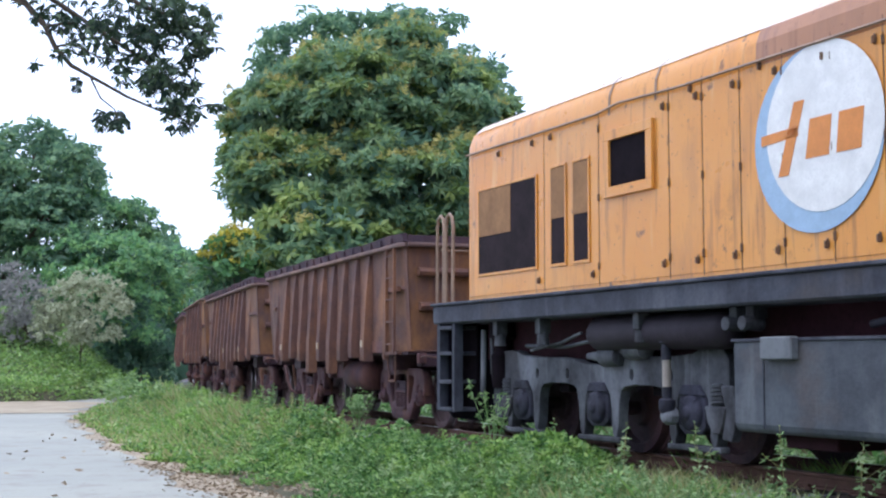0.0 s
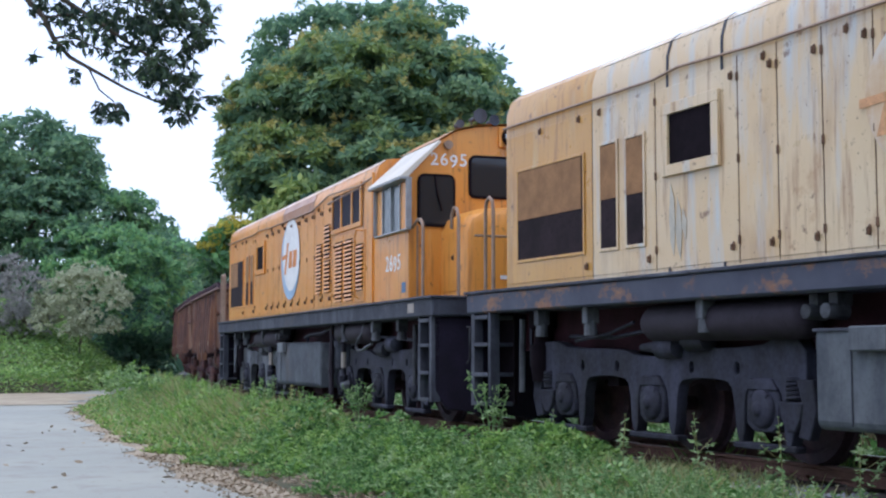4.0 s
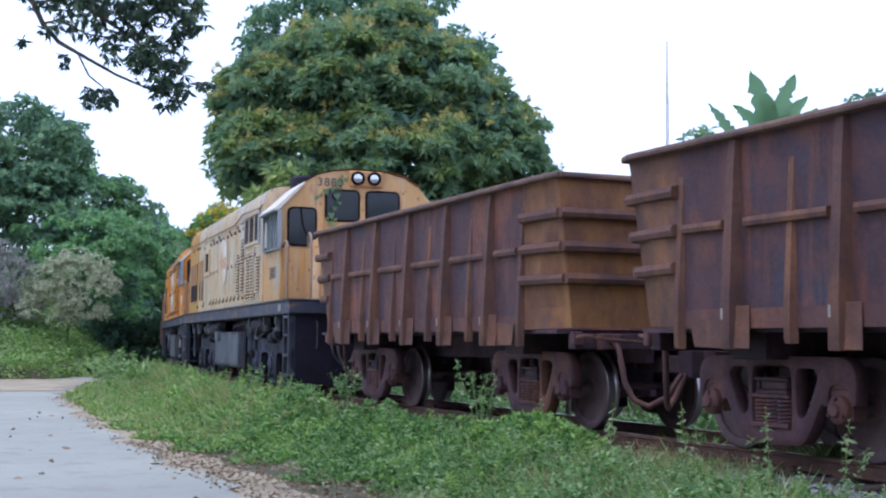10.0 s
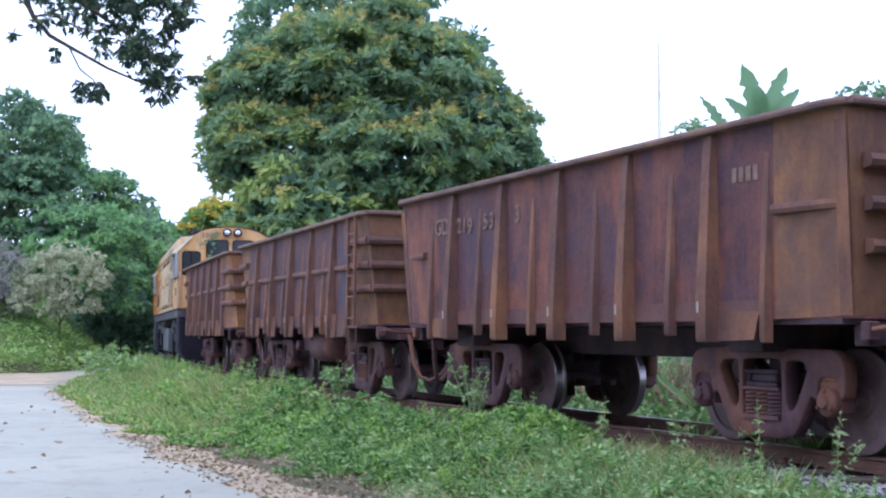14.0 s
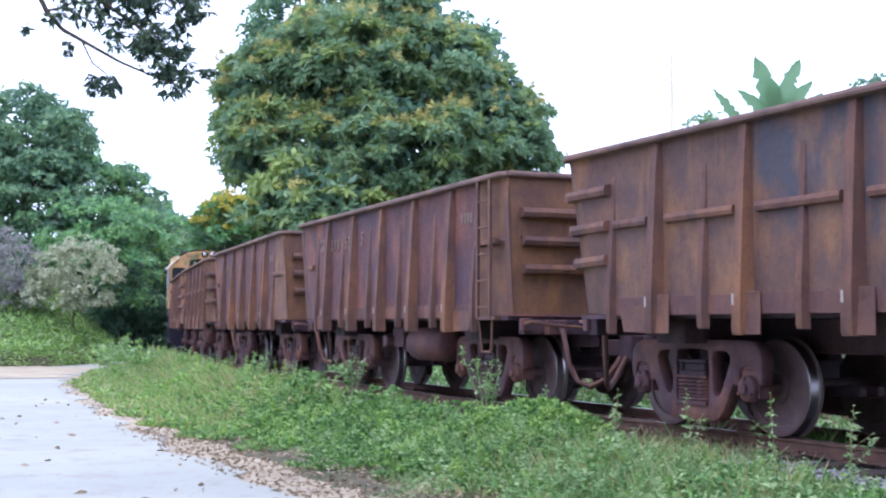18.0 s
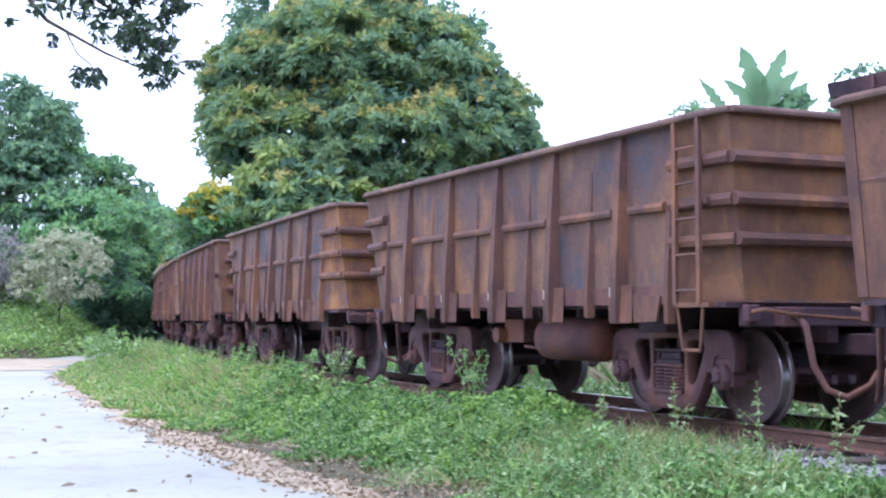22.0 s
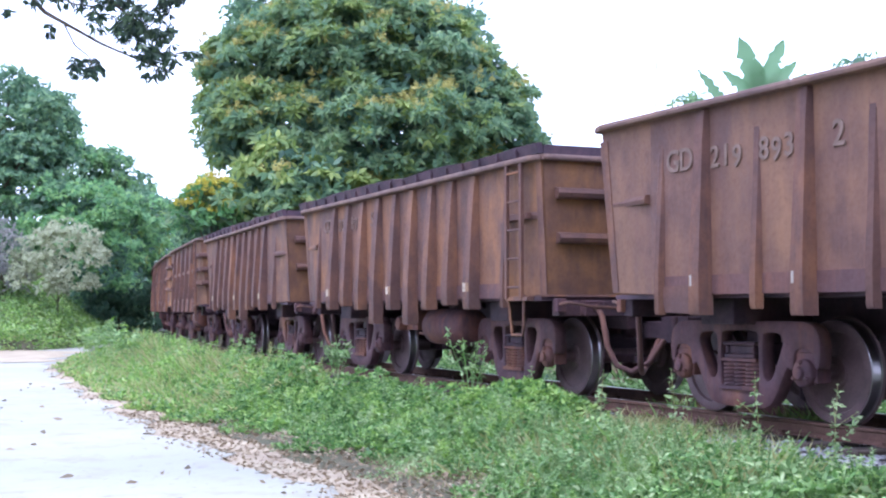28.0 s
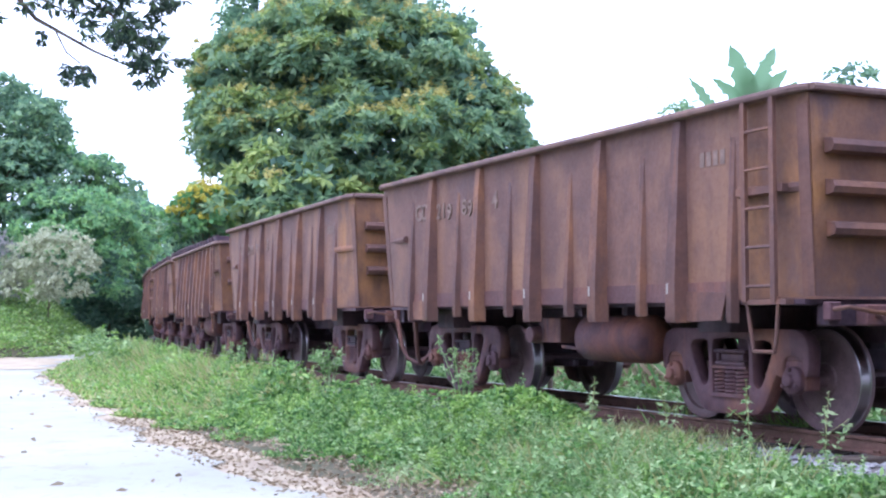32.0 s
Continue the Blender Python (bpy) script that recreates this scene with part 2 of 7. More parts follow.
def leaf_mat(name, dark, mid, light, gloss=0.5, trans=0.3, tuft=0.9):
    s = Shader(name)
    r = s.island()
    big, small = s.noise(0.3, 3), s.noise(tuft, 3)
    c = s.mix(s.ramp(r, 0.0, 0.6), dark, mid)
    c = s.mix(s.ramp(r, 0.65, 1.0), c, light)
    c = s.mix(s.ramp(small, 0.52, 0.68), c, s.mix(0.6, c, light))
    c = s.mix(s.ramp(big, 0.38, 0.62), c, s.mix(0.3, c, dark))
    s.done(c, gloss)
    tr, mx = s.n.new("ShaderNodeBsdfTranslucent"), s.n.new("ShaderNodeMixShader")
    mx.inputs[0].default_value = trans
    s.l.new(c, tr.inputs["Color"])
    s.l.new(s.b.outputs[0], mx.inputs[1])
    s.l.new(tr.outputs[0], mx.inputs[2])
    s.l.new(mx.outputs[0], s.n["Material Output"].inputs["Surface"])
    return s.mat


LEAF_TREE = leaf_mat("flowering_tree_leaf", rgb(.130, .250, .150), rgb(.225, .370, .200), rgb(.36, .48, .22), trans=.55)
LEAF_YOUNG = leaf_mat("young_bright_leaf", rgb(.15, .24, .075), rgb(.25, .35, .10), rgb(.40, .47, .14), trans=.4)
# darker leaf tone that stands in for shade deep in the foliage
LEAF_BACK = leaf_mat("shaded_dark_leaf", rgb(.082, .165, .118), rgb(.12, .23, .15), rgb(.165, .29, .17), trans=.55)
LEAF_WOOD = leaf_mat("woodland_leaf", rgb(.095, .195, .125), rgb(.195, .35, .205), rgb(.35, .52, .25), trans=.55)
LEAF_LUSH = leaf_mat("lush_woodland_leaf", rgb(.12, .27, .14), rgb(.23, .45, .19), rgb(.38, .60, .23), trans=.55)
LEAF_BRIGHT = leaf_mat("bright_shrub_leaf", rgb(.065, .18, .075), rgb(.115, .28, .095), rgb(.19, .38, .12), trans=.35)
LEAF_MANGO = leaf_mat("glossy_dark_leaf", rgb(.022, .045, .036), rgb(.05, .095, .06), rgb(.14, .22, .10), 0.3, 0.35)
LEAF_GREY = leaf_mat("grey_green_shrub_leaf", rgb(.34, .38, .24), rgb(.46, .49, .32), rgb(.58, .59, .42), trans=.4)
LEAF_DRY = leaf_mat("dry_grey_twig_leaf", rgb(.24, .24, .23), rgb(.33, .32, .30), rgb(.42, .41, .37), trans=.4)
LEAF_BANANA = leaf_mat("banana_leaf", rgb(.14, .27, .14), rgb(.22, .38, .20), rgb(.33, .47, .27), 0.35, 0.55)
FLOWER = leaf_mat("pale_yellow_blossom", rgb(.36, .36, .11), rgb(.50, .45, .15), rgb(.62, .53, .21))
FLOWER_BRIGHT = leaf_mat("bright_yellow_blossom", rgb(.46, .40, .05), rgb(.60, .52, .08), rgb(.68, .60, .14))
GRASS = leaf_mat("verge_weed_leaf", rgb(0.055, 0.140, 0.042), rgb(0.160, 0.335, 0.090), rgb(0.40, 0.60, 0.20), 0.5, 0.36, 1.6)
GRASS_PALE = leaf_mat("pale_weed_leaf", rgb(0.13, 0.25, 0.09), rgb(0.31, 0.48, 0.195), rgb(0.59, 0.70, 0.39), 0.6, 0.33, 1.6)
GRASS_LIME = leaf_mat("lime_grass_blade", rgb(0.14, 0.29, 0.055), rgb(0.31, 0.51, 0.12), rgb(0.53, 0.68, 0.25), 0.6, 0.38, 1.6)
GRASS_TAN = leaf_mat("straw_grass_blade", rgb(.30, .31, .12), rgb(.47, .46, .20), rgb(.62, .58, .33), 0.6, 0.45, 1.6)
LITTER = leaf_mat("dry_fallen_leaf", rgb(.18, .13, .08), rgb(.31, .235, .155), rgb(.52, .44, .32), 0.8, 0.1)

soil = Shader("verge_soil")
sa, sb = soil.noise(0.6, 6), soil.noise(14, 6)
SOIL = soil.done(soil.mix(soil.ramp(sb, .35, .7), soil.mix(soil.ramp(sa, .4, .6), rgb(.075, .085, .035), rgb(.12, .10, .06)), rgb(.06, .055, .035)), 0.95, 0.0, sb, .6, .03)
pave = Shader("worn_pale_road")
pa, pb, pc = pave.noise(0.25, 5), pave.noise(2.2, 6), pave.noise(60, 5)
col = pave.mix(pave.ramp(pa, .4, .65), rgb(.305, .312, .272), rgb(.365, .366, .310))
col = pave.mix(pave.ramp(pb, .52, .70), col, rgb(.27, .255, .22))
col = pave.mix(pave.ramp(pave.noise(7.0, 6, (1.6, .8, 1)), .60, .70), col, pave.mix(.6, col, rgb(.20, .175, .14)))
ROAD = pave.done(pave.mix(pave.ramp(pc, .55, .8), col, rgb(.29, .285, .25)), 0.8, 0.0, pc, .25, .01)
dust = Shader("sandy_road_edge")
da, db = dust.noise(1.4, 6), dust.noise(25, 6)
SAND = dust.done(dust.mix(dust.ramp(da, .4, .65), rgb(.40, .335, .235), rgb(.29, .23, .165)), 0.95, 0.0, db, .4, .01)
ballast = Shader("dirty_ballast_bed")
ba, bb = ballast.noise(3, 6), ballast.noise(30, 6)
BALLAST = ballast.done(ballast.mix(ballast.ramp(bb, .35, .7), rgb(.20, .19, .195), rgb(.085, .07, .068)), 0.95, 0.0, bb, .8, .03)


# ---- building helpers ----
def rounded(loop, times=1):
    """Cuts the corners of a closed outline."""
    for _ in range(times):
        out = []
        for (ax, az), (bx, bz) in zip(loop, loop[1:] + loop[:1]):
            out += [(ax * .75 + bx * .25, az * .75 + bz * .25), (ax * .25 + bx * .75, az * .25 + bz * .75)]
        loop = out
    return loop


def casting(name, outer, holes, y0, y1, mat, bevel=0.01):
    """A cast plate in the x-z plane with openings through it."""
    bm = bmesh.new()
    edges = []
    for loop in [outer] + holes:
        vs = [bm.verts.new((x, y0, z)) for x, z in loop]
        edges += [bm.edges.new((a, b)) for a, b in zip(vs, vs[1:] + vs[:1])]
    bmesh.ops.triangle_fill(bm, use_beauty=True, use_dissolve=False, edges=edges)
    made = bmesh.ops.extrude_face_region(bm, geom=bm.faces[:])
    bmesh.ops.translate(bm, vec=(0, y1 - y0, 0), verts=[v for v in made["geom"] if isinstance(v, bmesh.types.BMVert)])
    bmesh.ops.recalc_face_normals(bm, faces=bm.faces)
    if bevel:
        rim = [e for e in bm.edges if e.is_manifold and e.calc_face_angle(0) > 1.2 and abs(e.verts[0].co.y - e.verts[1].co.y) < 1e-6]
        bmesh.ops.bevel(bm, geom=rim, offset=bevel, segments=1, affect="EDGES", clamp_overlap=True)
    me = bpy.data.meshes.new(name)
    bm.to_mesh(me)
    bm.free()
    me.materials.append(mat)
    me.polygons.foreach_set("use_smooth", [True] * len(me.polygons))
    me.set_sharp_from_angle(angle=radians(50))
    return me


def flipped(me):
    """The same mesh turned half round about the upright axis."""
    out = me.copy()
    out.transform(Matrix.Rotation(math.pi, 4, "Z"))
    return out


class Geo:
    """Collects faces of one part."""

    def __init__(self):
        self.v, self.f = [], []

    def add(self, verts, faces):
        k = len(self.v)
        self.v += [tuple(p) for p in verts]
        self.f += [tuple(i + k for i in q) for q in faces]
        return self

    def box(self, x0, x1, y0, y1, z0, z1):
        return self.hexa([(x0, y0, z0), (x1, y0, z0), (x1, y1, z0), (x0, y1, z0), (x0, y0, z1), (x1, y0, z1), (x1, y1, z1), (x0, y1, z1)])

    def hexa(self, p):
        return self.add(p, [(3, 2, 1, 0), (4, 5, 6, 7), (0, 1, 5, 4), (1, 2, 6, 5), (2, 3, 7, 6), (3, 0, 4, 7)])

    def loft(self, rings, closed=True, caps=True):
        n = len(rings[0])
        faces = []
        for r in range(len(rings) - 1):
            for i in range(n if closed else n - 1):
                j = (i + 1) % n
                faces.append((r * n + i, r * n + j, (r + 1) * n + j, (r + 1) * n + i))
        if caps and closed:
            faces += [tuple(reversed(range(n))), tuple((len(rings) - 1) * n + i for i in range(n))]
        return self.add([p for r in rings for p in r], faces)

    def tube(self, pts, r, n=8, r1=None):
        pts = [Vector(p) for p in pts]
        rings = []
        for i, p in enumerate(pts):
            d = (pts[min(i + 1, len(pts) - 1)] - pts[max(i - 1, 0)]).normalized()
            a = d.orthogonal().normalized() if i == 0 else (rings_a - d * rings_a.dot(d)).normalized()
            rings_a = a
            b = d.cross(a)
            rr = r if r1 is None else r + (r1 - r) * i / max(1, len(pts) - 1)
            rings.append([p + (a * math.cos(q) + b * math.sin(q)) * rr for q in [2 * math.pi * k / n for k in range(n)]])
        return self.loft(rings)

    def plate(self, poly, axis, lo, hi):
        """A flat outline, given in the two other axes in order, pushed from lo to hi along axis."""
        def at(p, q):
            return (q, p[0], p[1]) if axis == "x" else (p[0], q, p[1]) if axis == "y" else (p[0], p[1], q)
        return self.loft([[at(p, lo) for p in poly], [at(p, hi) for p in poly]])

    def lathe(self, prof, axis, centre, n=24):
        """prof: (along, radius) pairs turned about an axis through centre."""
        rings = []
        for a, r in prof:
            ring = []
            for k in range(n):
                c, s = r * math.cos(2 * math.pi * k / n), r * math.sin(2 * math.pi * k / n)
                o = (a, c, s) if axis == "x" else (c, a, s) if axis == "y" else (c, s, a)
                ring.append((centre[0] + o[0], centre[1] + o[1], centre[2] + o[2]))
            rings.append(ring)
        return self.loft(rings)

    def mirrored(self):
        """The same part on the other side of the vehicle."""
        g = Geo()
        return g.add([(x, -y, z) for x, y, z in self.v], [tuple(reversed(q)) for q in self.f])

    def turned(self):
        """The same part at the other end of the vehicle."""
        g = Geo()
        return g.add([(-x, -y, z) for x, y, z in self.v], self.f)


def mesh_of(name, geo, mats, bevel=0.0, smooth=0.0):
    me = bpy.data.meshes.new(name)
    me.from_pydata(geo.v, [], geo.f)
    bm = bmesh.new()
    bm.from_mesh(me)
    bmesh.ops.recalc_face_normals(bm, faces=bm.faces)
    if bevel:
        sharp = [e for e in bm.edges if e.is_manifold and e.calc_face_angle(0) > 0.6]
        bmesh.ops.bevel(bm, geom=sharp, offset=bevel, segments=1, affect="EDGES", clamp_overlap=True)
    bm.to_mesh(me)
    bm.free()
    for m in mats if isinstance(mats, (list, tuple)) else [mats]:
        me.materials.append(m)
    if smooth:
        me.polygons.foreach_set("use_smooth", [True] * len(me.polygons))
        me.set_sharp_from_angle(angle=radians(smooth))
    return me


def part(name, geo, mat, parent=None, label="", bevel=0.0, smooth=0.0):
    """One mesh object under a thing or a part; geo may be a mesh that is shared."""
    me = geo if isinstance(geo, bpy.types.Mesh) else mesh_of(name, geo, mat, bevel, smooth)
    ob = new(name, me)
    if parent is not None:
        ob.parent = parent
    if label:
        ob["label"] = label
    return ob


def thing(name, label, category, group="", kind=""):
    return tagged(new(name), label, category, group, kind)


GLYPHS = {}


def words(text, size, mat, parent, place, facing, depth=0.004, name="lettering", bold=0.0):
    """Painted characters, one thin mesh each; facing is a rotation in degrees."""
    for i, ch in enumerate(text):
        sign = "6" if ch == "9" else ch
        key = (sign, size, mat.name, depth)
        if key not in GLYPHS:
            cu = bpy.data.curves.new(name, "FONT")
            cu.body, cu.size, cu.extrude, cu.offset, cu.align_x, cu.align_y = sign, size, depth, bold, "CENTER", "CENTER"
            tmp = new(name, cu)
            GLYPHS[key] = bpy.data.meshes.new_from_object(tmp.evaluated_get(bpy.context.evaluated_depsgraph_get()))
            bpy.data.objects.remove(tmp)
            GLYPHS[key].materials.clear()
            GLYPHS[key].materials.append(mat)
        ob = part(name, GLYPHS[key], None, parent)
        turn = Matrix.Rotation(math.pi, 4, "Z") if ch == "9" else Matrix.Identity(4)
        ob.matrix_local = pose(*place, *facing) @ Matrix.Translation(((i - (len(text) - 1) / 2) * size * (.70 if ch.isalpha() else .58), 0, 0)) @ turn


# ---- the line of the track ----
BEND = [(8.0, 0.0), (14.0, -0.0076), (22.0, -0.0066), (30.0, -0.0062), (38.0, -0.0028), (44.0, -0.0025), (100.0, -0.0035)]
STEP = 0.25
S_GRID = np.arange(-60.0, 260.0, STEP)
_turn = np.cumsum(np.interp(S_GRID, [b[0] for b in BEND], [b[1] for b in BEND])) * STEP
HEAD = _turn - np.interp(10.0, S_GRID, _turn) + radians(24.36)
_x, _y = np.cumsum(-np.sin(HEAD) * STEP), np.cumsum(np.cos(HEAD) * STEP)
LINE_X = _x - np.interp(10.0, S_GRID, _x) + 3.17
LINE_Y = _y - np.interp(10.0, S_GRID, _y) + 12.09


def on_line(s):
    return float(np.interp(s, S_GRID, LINE_X)), float(np.interp(s, S_GRID, LINE_Y)), float(np.interp(s, S_GRID, HEAD))


def beside(s, u, z=0.0):
    """A point u metres to the left of the track's middle (the side of the road)."""
    x, y, h = on_line(s)
    return Vector((x - math.cos(h) * u, y - math.sin(h) * u, z))


PACE = [(0.0, 3.67), (2.9, 3.67), (3.1, 3.583), (6.9, 3.583), (7.1, 3.66), (8.9, 3.66), (9.1, 3.638), (12.0, 3.652), (18.0, 3.720), (25.0, 3.597), (32.0, 3.605)]
_t = np.arange(0.0, 32.01, 0.05)
_v = np.interp(_t, [p[0] for p in PACE], [p[1] for p in PACE])
_run = np.concatenate([[0.0], np.cumsum((_v[1:] + _v[:-1]) / 2 * 0.05)])


def run(t):
    """Metres that the train has rolled by t seconds."""
    return float(np.interp(t, _t, _run))


def rail_pose(s, half):
    """The pose of a vehicle whose bogies stand half a metre count before and behind s on the track."""
    a, b = beside(s + half, 0), beside(s - half, 0)
    d = a - b
    return Matrix.Translation((a + b) / 2) @ Matrix.Rotation(math.atan2(d.y, d.x), 4, "Z")


# ---- ground ----
def track_offset(x, y):
    """Signed distance from the track's middle (left positive) and the place along it, for arrays."""
    x, y = np.asarray(x, float).ravel(), np.asarray(y, float).ravel()
    pick = slice(0, len(S_GRID), 4)
    lx, ly, lh, ls = LINE_X[pick], LINE_Y[pick], HEAD[pick], S_GRID[pick]
    u, s = np.empty(x.shape), np.empty(x.shape)
    for i in range(0, x.size, 4000):
        dx, dy = x[i:i + 4000, None] - lx, y[i:i + 4000, None] - ly
        j = np.argmin(dx * dx + dy * dy, axis=1)
        k = np.arange(len(j))
        u[i:i + 4000] = -(dx[k, j] * np.cos(lh[j]) + dy[k, j] * np.sin(lh[j]))
        s[i:i + 4000] = ls[j]
    return u, s


def bumps(x, y):
    return np.sin(x * 1.7 + 0.6 * y) * np.cos(y * 1.3 - 0.4 * x) * 0.5 + np.sin(x * 4.1 - y * 2.3) * 0.25 + np.sin(y * 0.7 + x * 0.31) * 0.5


# right edge of the road, and how far it reaches to the left
EDGE_Y = np.array([-30, -10, 0, 6, 10.85, 12.96, 17.1, 24.4, 33.9, 39.8, 51.6, 60.0])
EDGE_X = np.array([2.5, 2.0, 1.2, 0.5, -0.45, -1.44, -3.26, -6.15, -9.4, -10.7, -12.3, -13.6])
LEFT_Y = np.array([-30, 0, 20, 33, 40, 44, 47, 52, 60])
LEFT_X = np.array([-9, -10, -22, -26, -24, -17.5, -14.0, -13.4, -14.4])


def height(x, y):
    x, y = np.asarray(x, float), np.asarray(y, float)
    u, s = track_offset(x, y)
    near = np.interp(u, [-60, -9, -3.2, -1.5, 1.5, 3.0, 4.6, 60], [0.4, -0.25, -0.42, -0.24, -0.24, -0.40, -0.58, -0.60])
    road = (x < np.interp(y, EDGE_Y, EDGE_X) + 0.4) & (x > np.interp(y, LEFT_Y, LEFT_X) - 0.3)
    out = np.clip((x - np.interp(y, EDGE_Y, EDGE_X)) / 1.6, 0, 1)
    verge = near + bumps(x, y) * 0.035 * (abs(u) > 1.8)
    z = np.where(road, -0.60, np.where(x > np.interp(y, LEFT_Y, LEFT_X), -0.60 + (verge + 0.60) * out, verge))
    hill = 2.9 * np.exp(-((x + 19.5) / 6.0) ** 2 - ((y - 56.0) / 7.0) ** 2) + 3.0 * np.exp(-((x + 34) / 12.0) ** 2 - ((y - 52.0) / 9.0) ** 2)
    return z + np.where(road, hill * 0.15, hill) * np.clip((u - 3.0) / 3.0, 0, 1)


def ground_z(x, y):
    return float(height(np.array([x]), np.array([y]))[0])


def sheet(name, xs, ys, zfun, mat, label, category):
    gx, gy = np.meshgrid(xs, ys)
    gz = zfun(gx.ravel(), gy.ravel())
    nx, ny = len(xs), len(ys)
    me = bpy.data.meshes.new(name)
    q = [(r * nx + c, r * nx + c + 1, (r + 1) * nx + c + 1, (r + 1) * nx + c) for r in range(ny - 1) for c in range(nx - 1)]
    me.from_pydata(np.stack([gx.ravel(), gy.ravel(), gz], 1).tolist(), [], q)
    me.materials.append(mat)
    me.polygons.foreach_set("use_smooth", [True] * len(me.polygons))
    return tagged(new(name, me), label, category, kind="structure")


far = np.array([1200.0, 600, 300, 180, 120, 90])
sheet("ground", np.concatenate([-far, np.arange(-60, -20, 1.0), np.arange(-20, 8, 0.4), np.arange(8, 45, 1.0), far[::-1]]), np.concatenate([-far, np.arange(-40, 4, 1.0), np.arange(4, 62, 0.5), np.arange(62, 130, 1.5), far[::-1] + 60]),
      height, SOIL, "weedy earth ground along the railway and road", "ground")


def lofted(name, ys, left, right, lift, mat, label, category, n=14):
    g_x = np.array([np.linspace(a, b, n) for a, b in zip(left, right)])
    g_y = np.repeat(ys[:, None], n, 1)
    g_z = height(g_x.ravel(), g_y.ravel()) + lift
    me = bpy.data.meshes.new(name)
    q = [(r * n + c, r * n + c + 1, (r + 1) * n + c + 1, (r + 1) * n + c) for r in range(len(ys) - 1) for c in range(n - 1)]
    me.from_pydata(np.stack([g_x.ravel(), g_y.ravel(), g_z], 1).tolist(), [], q)
    me.materials.append(mat)
    me.polygons.foreach_set("use_smooth", [True] * len(me.polygons))
    return tagged(new(name, me), label, category, kind="structure")


road_ys = np.arange(-28.0, 57.0, 0.5)
wob = 0.16 * np.sin(road_ys * 1.9) + 0.10 * np.sin(road_ys * 4.7 + 1)
lofted("road", road_ys, np.interp(road_ys, LEFT_Y, LEFT_X), np.interp(road_ys, EDGE_Y, EDGE_X) - 0.45 + wob, 0.035, ROAD,
       "pale worn concrete road with a few fallen leaves", "road", 24)
edge_wob = 0.12 * np.sin(road_ys * 2.6 + 2)
lofted("road_edge", road_ys, np.interp(road_ys, EDGE_Y, EDGE_X) - 0.95 + wob * 0.5, np.interp(road_ys, EDGE_Y, EDGE_X) + 0.25 + edge_wob, 0.02, SAND,
       "sandy strip of dirt along the edge of the road", "dirt edge", 6)

dirt_ys = np.arange(35.5, 47.0, 0.5)
lofted("dirt_patch", dirt_ys, np.interp(dirt_ys, LEFT_Y, LEFT_X) + .3 * np.sin(dirt_ys * 2), np.interp(dirt_ys, EDGE_Y, EDGE_X) - 0.6 - np.clip(37.5 - dirt_ys, 0, 2) * 2.5 + .3 * np.sin(dirt_ys * 1.7), 0.05, SAND,
       "bare sandy earth where the road meets the bank", "dirt", 12)

# ---- railway: bed, sleepers, rails ----
bed = Geo()
bed.loft([[tuple(beside(s, u, z)) for u, z in ((1.9, -0.42), (1.35, -0.19), (0.0, -0.175), (-1.35, -0.19), (-1.9, -0.42))] for s in np.arange(-30, 150, 1.0)], closed=False)
railway = thing("railway_track", "metre-gauge railway track with rusty rails on dark sleepers", "railway track", kind="structure")
part("ballast_bed", bed, BALLAST, railway, "dirty ballast bed", smooth=40)
RAIL = [(-.05, -.13), (.05, -.13), (.05, -.115), (.012, -.10), (.012, -.035), (.033, -.028), (.033, -.004), (.026, 0.0), (-.026, 0.0), (-.033, -.004), (-.033, -.028), (-.012, -.035), (-.012, -.10), (-.05, -.115)]
for side in (0.53, -0.53):
    g, top = Geo(), Geo()
    stops = np.arange(-30, 150, 0.8)
    g.loft([[tuple(beside(s, side + u, z)) for u, z in RAIL] for s in stops])
    top.loft([[tuple(beside(s, side + u, z)) for u, z in ((-.024, .0005), (-.02, .003), (.02, .003), (.024, .0005))] for s in stops], closed=False)
    rail = part("rail", g, RAIL_RUST, railway, "rusty steel rail", smooth=30)
    part("rail_head", top, RAIL_TOP, rail, "polished running surface of the rail")


# ---- wagons ----
WHEEL_R = 0.42


def wheelset_mesh():
    g = Geo()
    for k in (1, -1):
        prof = [(0.605, 0.06), (0.605, 0.13), (0.585, 0.14), (0.578, 0.325), (0.60, 0.335), (0.605, 0.40), (0.60, WHEEL_R - .006)]
        g.lathe([(k * a, r) for a, r in prof], "y", (0, 0, 0), 36)
        prof = [(0.50, WHEEL_R + .012), (0.485, WHEEL_R + .03), (0.47, WHEEL_R + .012), (0.47, .33), (0.50, .29), (0.51, .14), (0.47, .11), (0.47, .06)]
        g.lathe([(k * a, r) for a, r in prof], "y", (0, 0, 0), 36)
    g.lathe([(-0.90, .06), (-.62, .065), (-.45, .08), (.45, .08), (.62, .065), (.90, .06)], "y", (0, 0, 0), 14)
    return mesh_of("wheelset", g, WHEEL_RUST, smooth=24)


def tread_mesh():
    g = Geo()
    for k in (1, -1):
        g.lathe([(k * .60, WHEEL_R - .006), (k * .595, WHEEL_R), (k * .515, WHEEL_R + .002), (k * .50, WHEEL_R + .012)], "y", (0, 0, 0), 36)
    return mesh_of("tread", g, WHEEL_TREAD, smooth=60)


WHEELSET, TREAD = wheelset_mesh(), tread_mesh()


AXLE = 0.80


